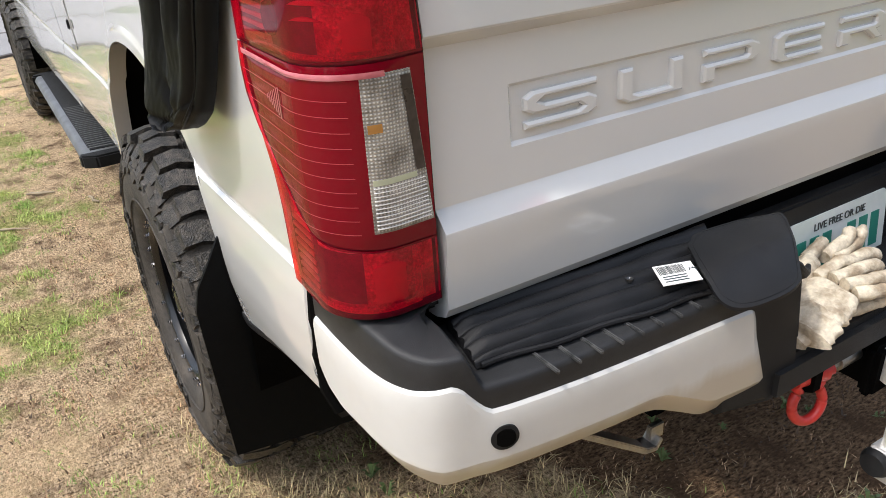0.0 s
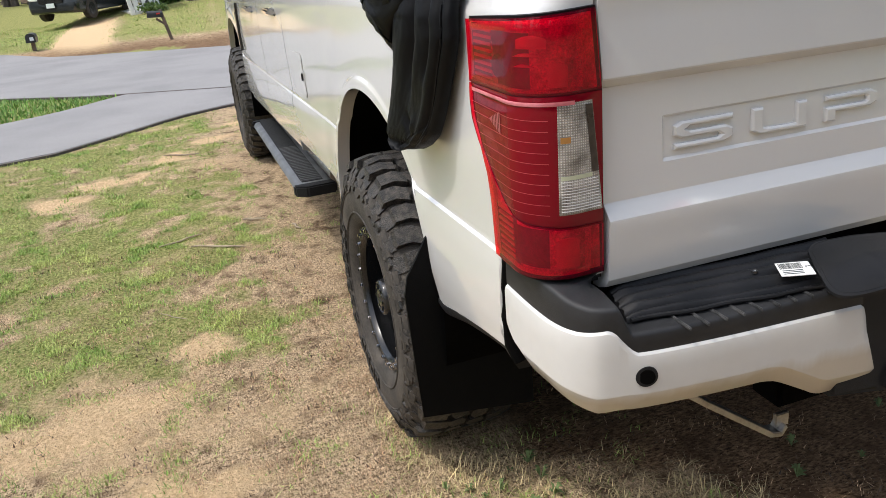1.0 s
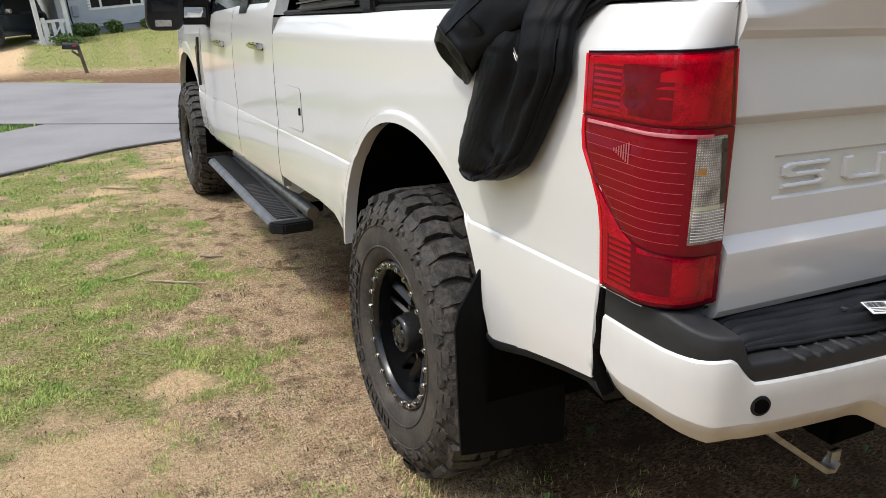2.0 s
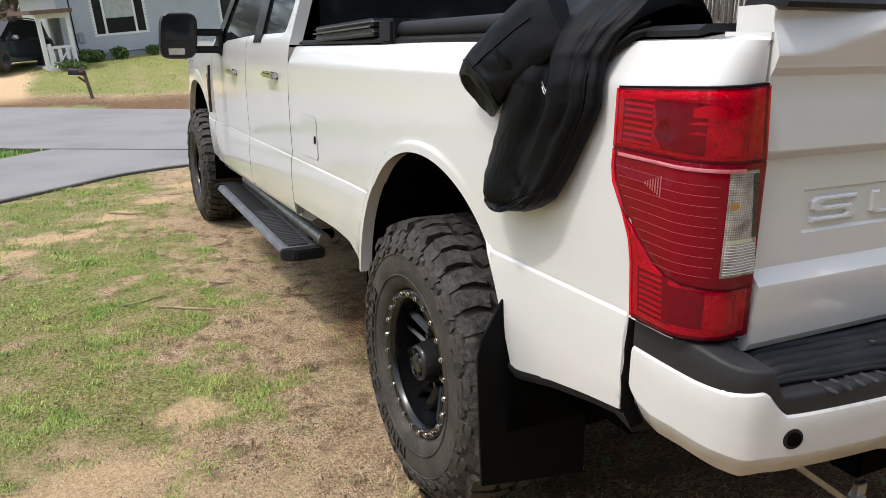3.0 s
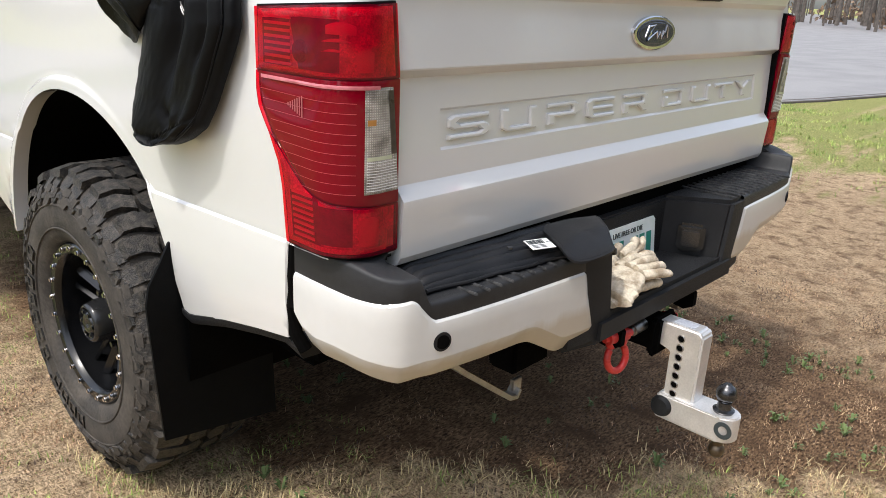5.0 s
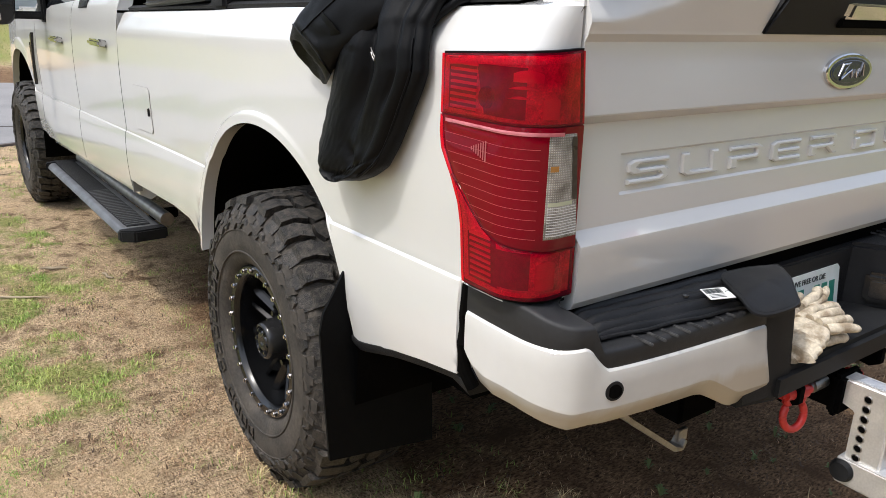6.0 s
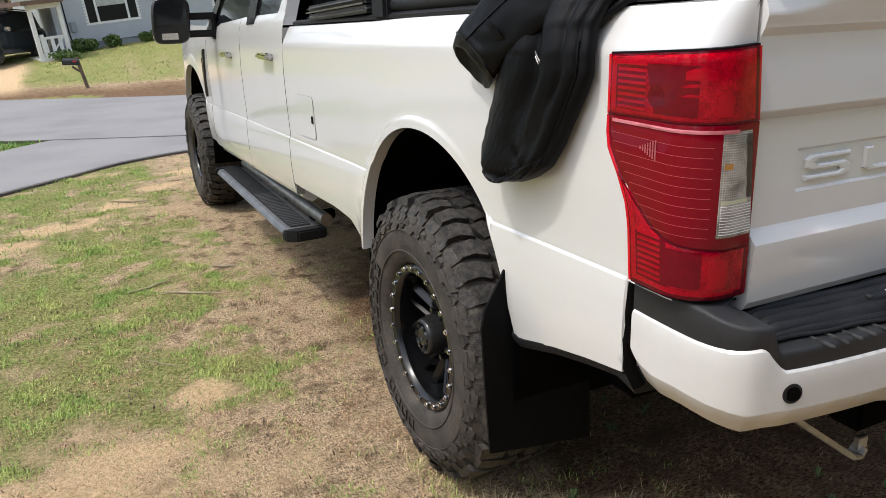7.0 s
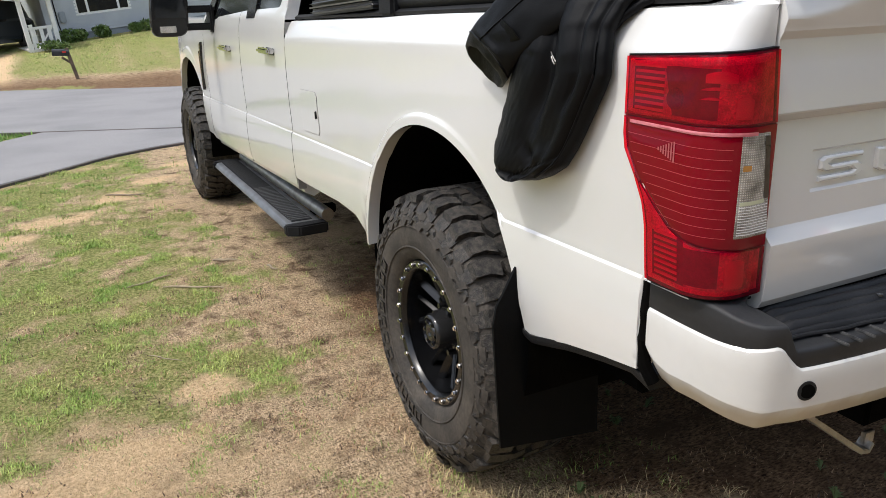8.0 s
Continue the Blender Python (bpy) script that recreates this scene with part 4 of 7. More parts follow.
# black handle panel in the gate's upper edge
bm = bmesh.new()
add_prism(bm, [(-0.375, 1.446), (0.375, 1.446), (0.345, 1.535), (-0.345, 1.535)], 0.07, lambda u, v, w: Vector((u, -1.095 - w * (0.45 + 0.55 * (v - 1.446) / 0.09), v)))
bmesh.ops.bevel(bm, geom=bm.edges[:], offset=0.006, segments=2, affect="EDGES")
handle_panel = part("handle_panel", bm, BLACK_PLASTIC, tailgate, "matt black handle and camera panel")
bm = bmesh.new()
add_box(bm, (0.01, -1.150, 1.505), (0.235, 0.03, 0.05), 0.012, Euler((radians(18), 0, 0)).to_matrix())
part("gate_handle", bm, CHROME, handle_panel, "chrome tailgate handle")
bm = bmesh.new()
add_box(bm, (0.01, -1.135, 1.476), (0.245, 0.03, 0.02), 0.004)
part("handle_recess", bm, DARK, handle_panel)
bm = bmesh.new()
add_rings(bm, [[(x, y, z) for y, z in ((-1.128, 1.544), (-1.132, 1.552), (-1.122, 1.562), (-1.05, 1.564), (-1.04, 1.546))] for x in np.linspace(-0.876, 0.876, 12)])
part("gate_cap", bm, BLACK_PLASTIC, tailgate, "black plastic tailgate top cap")

# ---- tail lamps ----
def lamp_point(side, u, z, off):
    """u: metres along the lamp's face from its inner edge, round the body's corner."""
    if u < 0.059:
        x, y, nx, ny = 0.872 + u, -1.118 - 0.004 * u / 0.059, 0.0, -1.0
    elif u < 0.1627:
        a = (u - 0.059) / 0.066
        nx, ny = math.sin(a), -math.cos(a)
        x, y = 0.931 + 0.066 * nx, -1.056 + 0.066 * ny
    else:
        x, y, nx, ny = 0.997 - 0.004 * (u - 0.1627) / 0.19, -1.056 + (u - 0.1627), 1.0, 0.0
    return Vector((side * (x + nx * off), y + ny * off, z))


U_IN = [(0.98, 0.004), (1.30, 0.008), (1.42, 0.020)]
U_OUT = [(0.975, 0.249), (1.0, 0.253), (1.09, 0.262), (1.132, 0.273), (1.186, 0.303), (1.229, 0.331), (1.26, 0.337), (1.42, 0.337)]


def u_in(z):
    return lerp_table(U_IN, z)


def u_out(z):
    return lerp_table(U_OUT, z)


def z_top(a):
    return 1.421 - 0.018 * a


def seam_low(a):
    """The curved lower edge of the lamp's deep red middle."""
    return lerp_table([(0, 1.076), (0.3, 1.078), (0.5, 1.083), (0.62, 1.090), (0.75, 1.105), (0.88, 1.135), (1.0, 1.185)], a)


def patch(bm, side, u0, u1, zb, zt, off, nu=24, nz=10, bulge=0.0, skirt=0.0, margin=0.0):
    """A sheet over the lamp's face between two side lines and two level lines."""
    rings = []
    for j in range(nz + 1):
        row = []
        for i in range(nu + 1):
            a, b = i / nu, j / nz
            z = zb(a) + (zt(a) - zb(a)) * b
            u = u0(z) + margin + (u1(z) - u0(z) - 2 * margin) * a
            z = z + margin * (1 - 2 * b)
            o = off + bulge * (4 * a * (1 - a)) ** 0.5 * (4 * b * (1 - b)) ** 0.4
            row.append(lamp_point(side, u, z, o))
        rings.append(row)
    vs = add_rings(bm, rings, closed=False)
    if skirt:
        loop = vs[0][:] + [r[-1] for r in vs[1:]] + vs[-1][-2::-1] + [r[0] for r in vs[-2:0:-1]]
        src = rings[0][:] + [r[-1] for r in rings[1:]] + rings[-1][-2::-1] + [r[0] for r in rings[-2:0:-1]]
        centre = sum(src, Vector()) / len(src)
        inner = []
        for v in src:
            n = Vector((v.x - side * 0.90, v.y + 1.0, 0)).normalized()
            inner.append(bm.verts.new(v - n * skirt))
        for i in range(len(loop)):
            j = (i + 1) % len(loop)
            bm.faces.new((loop[i], loop[j], inner[j], inner[i]))


def build_lamp(side):
    bm = bmesh.new()
    patch(bm, side, lambda z: u_in(z) - 0.006, lambda z: u_out(z) + 0.005, lambda a: 0.977, lambda a: z_top(a) + 0.0035, 0.004, 40, 24, skirt=0.02)
    lamp = part("tail_lamp", bm, FLAP, truck, "red tail lamp with clear reversing window, in a black gasket", sharp=50)
    bm = bmesh.new()
    patch(bm, side, u_in, u_out, lambda a: 0.986, z_top, 0.006, 40, 24, margin=0.004)
    part("reflector", bm, LAMP_RED, lamp)
    up_lo = lambda a: 1.298 - 0.004 * a
    # outer lenses
    bm = bmesh.new()
    patch(bm, side, u_in, u_out, up_lo, z_top, 0.013, 44, 12, 0.003, 0.011)
    part("upper_lens", bm, RED_LENS, lamp, "clear red upper lens", sharp=60)
    bm = bmesh.new()
    patch(bm, side, u_in, lambda z: u_out(z) - 0.0125, seam_low, lambda a: up_lo(a) - 0.002, 0.013, 44, 16, 0.004, 0.011)
    part("middle_lens", bm, DEEP_RED, lamp, "deep red middle lens with fine pale lines", sharp=60)
    bm = bmesh.new()
    patch(bm, side, u_in, u_out, lambda a: 0.984, lambda a: seam_low(a) - 0.002, 0.013, 44, 12, 0.003, 0.011)
    part("lower_lens", bm, RED_LENS, lamp, "clear red lower lens", sharp=60)
    # bright rim down the outer edge, dark seams between the lenses
    bm = bmesh.new()
    patch(bm, side, lambda z: u_out(z) - 0.0115, u_out, lambda a: 1.172 + 0.012 * a, lambda a: up_lo(1) - 0.002, 0.0135, 6, 30, 0.003, 0.011)
    part("lens_rim", bm, RED_LENS, lamp, "bright red outer rim", sharp=60)
    for za, zb in ((lambda a: up_lo(a) - 0.007, lambda a: up_lo(a) + 0.003), (lambda a: seam_low(a) - 0.006, lambda a: seam_low(a) + 0.003)):
        bm = bmesh.new()
        patch(bm, side, u_in, u_out, za, zb, 0.0105, 44, 2)
        part("lens_seam", bm, SEAM_RED, lamp)
    bm = bmesh.new()
    patch(bm, side, lambda z: u_out(z) - 0.0155, lambda z: u_out(z) - 0.0085, lambda a: 1.165, lambda a: 1.296, 0.0105, 2, 30)
    part("lens_seam", bm, SEAM_RED, lamp)
    # a painted highlight: a pale pink bar along the top of the middle lens
    bm = bmesh.new()
    patch(bm, side, lambda z: 0.06, lambda z: 0.315, lambda a: 1.281, lambda a: 1.2875, 0.0172, 40, 2, 0.001)
    part("lens_highlight", bm, HIGHLIGHT_PINK, lamp)
    # reversing window
    bm = bmesh.new()
    patch(bm, side, lambda z: lerp_table([(1.10, 0.009), (1.283, 0.028)], z), lambda z: 0.083, lambda a: 1.100, lambda a: 1.284, 0.0165, 16, 30, 0.0025, 0.006)
    window = part("reversing_window", bm, REVERSE, lamp, "clear ribbed reversing window", sharp=60)
    for k in range(11):
        z = 1.106 + k * 0.0050
        bm = bmesh.new()
        patch(bm, side, lambda q: lerp_table([(1.10, 0.013), (1.283, 0.032)], q), lambda q: 0.080, lambda a: z, lambda a: z + 0.0009, 0.0192, 8, 1, 0, 0.003)
        part("rib", bm, LAMP_CHROME, window)
    bm = bmesh.new()
    patch(bm, side, lambda z: 0.03, lambda z: 0.08, lambda a: 1.160, lambda a: 1.167, 0.0192, 8, 1)
    part("bulb_line", bm, PALE_GREEN, window)
    bm = bmesh.new()
    patch(bm, side, lambda q: lerp_table([(1.10, 0.011), (1.283, 0.030)], q), lambda q: lerp_table([(1.10, 0.023), (1.283, 0.043)], q), lambda a: 1.168, lambda a: 1.279, 0.0193, 4, 12)
    part("dark_strip", bm, DARK_WINDOW, window)
    bm = bmesh.new()
    patch(bm, side, lambda q: 0.067, lambda q: 0.080, lambda a: 1.221, lambda a: 1.231, 0.0193, 4, 4)
    part("amber_spot", bm, AMBER, window)
    # fine lines of the middle lens
    for k in range(10):
        z0 = 1.262 - k * 0.0175
        ua = max(0.095, 0.0)
        ub = u_out(z0) - 0.020 - 0.004 * k
        if z0 < 1.14:
            ub = min(ub, 0.262 - (1.14 - z0) * 1.9)
        bm = bmesh.new()
        patch(bm, side, lambda z: ua, lambda z: ub, lambda a: z0 - 0.004 * (1 - a), lambda a: z0 + 0.0008 - 0.004 * (1 - a), 0.0176, 24, 1)
        part("lens_line", bm, PINK, lamp)
    # a small fan-shaped mark
    for k in range(7):
        bm = bmesh.new()
        uu = 0.232 - k * 0.0068
        h = 0.003 + 0.0026 * k
        patch(bm, side, lambda z: uu - 0.0035, lambda z: uu, lambda a: 1.244 - h, lambda a: 1.244 + h, 0.0178, 2, 2)
        part("fan_mark", bm, PINK_DARK, lamp)
    # inside: louvres on the outer side, a bulb, bright reflector windows
    for z0, n, wide in ((1.308, 8, 0.080), (1.004, 8, 0.062)):
        for k in range(n):
            z = z0 + k * 0.0112
            hi = u_out(z) - 0.024
            bm = bmesh.new()
            patch(bm, side, lambda q: hi - wide, lambda q: hi, lambda a: z, lambda a: z + 0.0052, 0.0094, 12, 2, 0.0015, 0.004)
            part("louvre", bm, LAMP_WHITE, lamp)
    for z0, n in ((1.306, 1.398), (0.998, 1.085)):
        bm = bmesh.new()
        patch(bm, side, lambda q: u_out(q) - 0.100, lambda q: u_out(q) - 0.012, lambda a: z0, lambda a: n, 0.0066, 12, 6)
        part("louvre_backing", bm, LAMP_MID, lamp)
    for z0, z1, ua, ub in ((1.306, 1.392, 0.120, 0.212), (1.002, 1.072, 0.098, 0.180)):
        bm = bmesh.new()
        patch(bm, side, lambda z: ua, lambda z: ub + 0.3 * (z - z0), lambda a: z0, lambda a: z1, 0.0072, 12, 6)
        part("dark_bowl", bm, LAMP_MID, lamp)
    # bright prismatic rim round the upper and lower chambers
    edge_w = 0.013
    for ua, ub, za, zb in ((lambda z: u_out(z) - edge_w - 0.006, lambda z: u_out(z) - 0.005, lambda a: 1.301, lambda a: 1.397),
                           (lambda z: u_in(z) + 0.028, lambda z: u_out(z) - 0.006, lambda a: z_top(a) - 0.019, lambda a: z_top(a) - 0.008),
                           (lambda z: 0.040, lambda z: 0.052, lambda a: 1.304, lambda a: 1.392),
                           (lambda z: 0.045, lambda z: 0.30, lambda a: 1.3005, lambda a: 1.3045),
                           (lambda z: u_out(z) - edge_w - 0.006, lambda z: u_out(z) - 0.005, lambda a: 0.992, lambda a: 1.168),
                           (lambda z: 0.028, lambda z: 0.040, lambda a: 0.996, lambda a: 1.068),
                           (lambda z: 0.03, lambda z: u_out(z) - 0.006, lambda a: 0.989, lambda a: 0.998)):
        bm = bmesh.new()
        patch(bm, side, ua, ub, za, zb, 0.0088, 24, 8, 0.0006)
        part("prism_rim", bm, PRISM, lamp)
    for z0, z1, ua, ub in ((1.308, 1.346, 0.066, 0.094), (1.002, 1.056, 0.050, 0.088), (1.368, 1.388, 0.095, 0.142), (1.356, 1.362, 0.10, 0.150), (1.340, 1.345, 0.11, 0.150)):
        bm = bmesh.new()
        patch(bm, side, lambda z: ua, lambda z: ub, lambda a: z0, lambda a: z1 - 0.006 * (2 * a - 1) ** 2, 0.0085, 8, 6, 0.003, 0.003)
        part("bright_reflector", bm, LAMP_WHITE, lamp)
    bm = bmesh.new()
    p = lamp_point(side, 0.205, 1.336, 0.006)
    q = lamp_point(side, 0.205, 1.336, 0.0125)
    add_cyl(bm, p, q, 0.020, 0.018, 24)
    part("bulb", bm, LAMP_DARK, lamp)


LAMP_RED = material("lamp_inside", (0.93, 0.84, 0.86), 0.3, 0.0, (0.50, 0.43, 0.45), 40, 260, 0.3, 0.6, 420)
LAMP_DARK = material("lamp_dark_bowl", (0.012, 0.009, 0.009), 0.2, 0.0, (0.05, 0.035, 0.035), 40, 160, 0.2)
LAMP_MID = material("lamp_louvre_backing", (0.10, 0.08, 0.08), 0.35, 0, (0.05, 0.04, 0.04), 60, 200, 0.3)
PRISM = material("lamp_prism_rim", (0.98, 0.95, 0.95), 0.3, 0.0, (0.85, 0.8, 0.8), 160, 420, 0.3, 0.8, 500)
DARK_WINDOW = material("lamp_dark_strip", (0.035, 0.028, 0.024), 0.3, 0, (0.055, 0.045, 0.04), 40, 160, 0.2)
AMBER = material("amber_bulb", (0.42, 0.20, 0.05), 0.25, 0, (0.36, 0.17, 0.05), 30, 90, 0.05)
SEAM_RED = material("lens_seam_red", (0.11, 0.004, 0.012), 0.4, 0, (0.08, 0.003, 0.01), 30, 90, 0.05, spec=0.2)
HIGHLIGHT_PINK = material("lens_painted_highlight", (0.62, 0.20, 0.23), 0.3, 0, (0.48, 0.12, 0.14), 30, 90, 0.05)
PINK = material("lens_pale_line", (0.44, 0.06, 0.08), 0.4, 0, (0.42, 0.06, 0.08), 30, 90, 0.05)
PINK_DARK = material("lens_fan_line", (0.40, 0.10, 0.11), 0.3, 0, (0.34, 0.08, 0.09), 30, 90, 0.05)
PALE_GREEN = material("bulb_glass", (0.50, 0.52, 0.36), 0.2, 0, (0.45, 0.46, 0.34), 30, 90, 0.05)


def ribbed_plastic(name, c1, c2, pitch):
    """Clear moulded plastic over a bright bowl, with a fine grid of ribs in both directions."""
    m = material(name, c1, 0.16, 0.2, c2, 30, 200, 0.14, coat=0.5)
    nt, b = m.node_tree, m.node_tree.nodes["Principled BSDF"]
    nn, ln = nt.nodes.new, nt.links.new
    co = nn("ShaderNodeTexCoord")
    waves = []
    for axis in ("X", "Z"):
        w = nn("ShaderNodeTexWave")
        w.bands_direction = axis
        w.inputs["Scale"].default_value = 0.314 / pitch
        ln(co.outputs["Object"], w.inputs["Vector"])
        waves.append(w.outputs["Fac"])
    mul = nn("ShaderNodeMath")
    mul.operation = "MULTIPLY"
    ln(waves[0], mul.inputs[0])
    ln(waves[1], mul.inputs[1])
    hs, mr = nn("ShaderNodeHueSaturation"), nn("ShaderNodeMapRange")
    mr.inputs["To Min"].default_value, mr.inputs["To Max"].default_value = 0.72, 1.6
    ln(mul.outputs[0], mr.inputs["Value"])
    ln(mr.outputs[0], hs.inputs["Value"])
    ln(b.inputs["Base Color"].links[0].from_socket, hs.inputs["Color"])
    ln(hs.outputs[0], b.inputs["Base Color"])
    bp = nn("ShaderNodeBump")
    bp.inputs["Strength"].default_value, bp.inputs["Distance"].default_value = 0.5, 0.002
    ln(mul.outputs[0], bp.inputs["Height"])
    ln(bp.outputs[0], b.inputs["Normal"])
    return m


REVERSE = ribbed_plastic("reversing_plastic", (0.47, 0.45, 0.41), (0.20, 0.185, 0.165), 0.0042)
for side in (-1, 1):
    build_lamp(side)

# ---- lower edge, hitch receiver, bracket ----
for side in (-1, 1):
    bm = bmesh.new()
    add_rings(bm, [[(side * (0.962 + u), y, lerp_table(BED_LOW, max(y, -0.935)) + w - 0.02 * smooth_step(-0.90, -0.96, y)) for u, w in ((0.0, 0.010), (0.018, 0.003), (0.018, -0.008), (0.010, -0.022), (-0.06, -0.026), (-0.06, 0.010))] for y in np.arange(-0.965, -0.47, 0.03)])
    part("lower_trim", bm, BLACK_PLASTIC, truck, "scuffed black plastic trim under the bed side")
    part("frame_rail", boxed((side * 0.45, 1.45, 0.64), (0.08, 4.6, 0.16), 0.01), DARK, truck)
    bm = bmesh.new()
    p = [(side * 0.68, -1.10, 0.665), (side * 0.63, -1.10, 0.625), (side * 0.455, -1.10, 0.495), (side * 0.43, -1.10, 0.490), (side * 0.42, -1.10, 0.505), (side * 0.42, -1.10, 0.53)]
    for a, b in zip(p, p[1:]):
        d = Vector(b) - Vector(a)
        add_box(bm, (Vector(a) + Vector(b)) / 2, (0.035, 0.012, d.length + 0.008), 0.002, d.to_track_quat("Z", "Y").to_matrix())
    part("steel_bracket", bm, STEEL, truck, "bare grey steel bracket under the bumper")
    part("bracket_mount", boxed((side * 0.35, -1.05, 0.60), (0.15, 0.09, 0.13), 0.01), DARK, truck)

bm = bmesh.new()
add_box(bm, (0.0, -1.16, 0.59), (0.085, 0.24, 0.085), 0.008)
add_box(bm, (0.0, -1.268, 0.59), (0.112, 0.03, 0.112), 0.010)
part("receiver", bm, DARK, truck, "black square hitch receiver")
bm = bmesh.new()
add_box(bm, (0, -1.08, 0.635), (0.78, 0.07, 0.06), 0.012)
part("hitch_bar", bm, DARK, truck)
for side in (-1, 1):
    bm = bmesh.new()
    add_prism(bm, [(-1.08, 0.67), (-1.235, 0.67), (-1.262, 0.65), (-1.262, 0.61), (-1.235, 0.595), (-1.08, 0.62)], 0.02, lambda u, v, w: Vector((side * 0.2 - 0.01 + w, u, v)))
    part("tow_loop", bm, DARK, truck)
bm = bmesh.new()
add_cyl(bm, (-0.05, -1.235, 0.618), (-0.11, -1.235, 0.618), 0.017, 0.017, 18)
add_cyl(bm, (-0.11, -1.235, 0.618), (-0.145, -1.235, 0.618), 0.012, 0.010, 18)
part("hitch_pin", bm, STEEL, truck, "steel hitch pin with threaded end")

# ---- running boards ----
def running_board(side):
    bm = bmesh.new()
    y0, y1 = 1.72, 3.62
    prof = [(0.828, 0.372), (0.828, 0.398), (0.838, 0.405), (1.004, 0.405), (1.017, 0.398), (1.030, 0.378), (1.017, 0.360), (0.842, 0.360)]
    rings = [[(side * u, y, z - 0.006 * (y - y0)) for u, z in prof] for y in (y0, y0 + 0.9, y1)]
    add_rings(bm, rings)
    board = part("running_board", bm, STEP_GREY, truck, "grey aluminium running board with black ribbed tread")
    for y, s in ((y0 - 0.032, 1), (y1 + 0.032, -1)):
        bm = bmesh.new()
        add_prism(bm, [(0.818, -0.035), (0.975, -0.045), (1.036, -0.005), (1.040, 0.035), (0.818, 0.035)], 0.058, lambda u, v, w: Vector((side * u, y + v * s, 0.352 + w - 0.006 * (y - y0))))
        bmesh.ops.bevel(bm, geom=bm.edges[:], offset=0.008, segments=2, affect="EDGES")
        part("end_cap", bm, BLACK_PLASTIC, board)
    pad = part("tread_pad", boxed((side * 0.928, (y0 + y1) / 2, 0.4035), (0.118, y1 - y0 - 0.08, 0.008), 0.003), BLACK_PLASTIC, board)
    pad.rotation_euler = (0, 0, 0)
    rib_mesh = None
    for k in range(51):
        y = y0 + 0.06 + k * 0.036
        if rib_mesh is None:
            rib = part("rib", boxed((0, 0, 0), (0.112, 0.016, 0.008), 0.002), STEP_GREY_DARK, board)
            rib_mesh = rib.data
        else:
            rib = new("rib", rib_mesh)
            rib.parent = board
        rib.location = (side * 0.928, y, 0.409 - 0.006 * (y - y0))
    bm = bmesh.new()
    add_sweep(bm, [(side * 0.815, y0 - 0.06, 0.445), (side * 0.815, 2.4, 0.433), (side * 0.815, y1, 0.42)], 0.034, 14)
    part("support_tube", bm, STEEL, board)
    for y in (1.95, 2.5, 3.15):
        part("bracket", boxed((side * 0.75, y, 0.40), (0.14, 0.05, 0.05), 0.006), DARK, board)


STEP_GREY = material("step_aluminium", (0.20, 0.205, 0.21), 0.4, 0.7, (0.14, 0.14, 0.145), 8, 120, 0.08, 0.1, 400)
STEP_GREY_DARK = material("step_rubber", (0.06, 0.062, 0.066), 0.5, 0, (0.09, 0.09, 0.092), 10, 120, 0.1)
for side in (-1, 1):
    running_board(side)

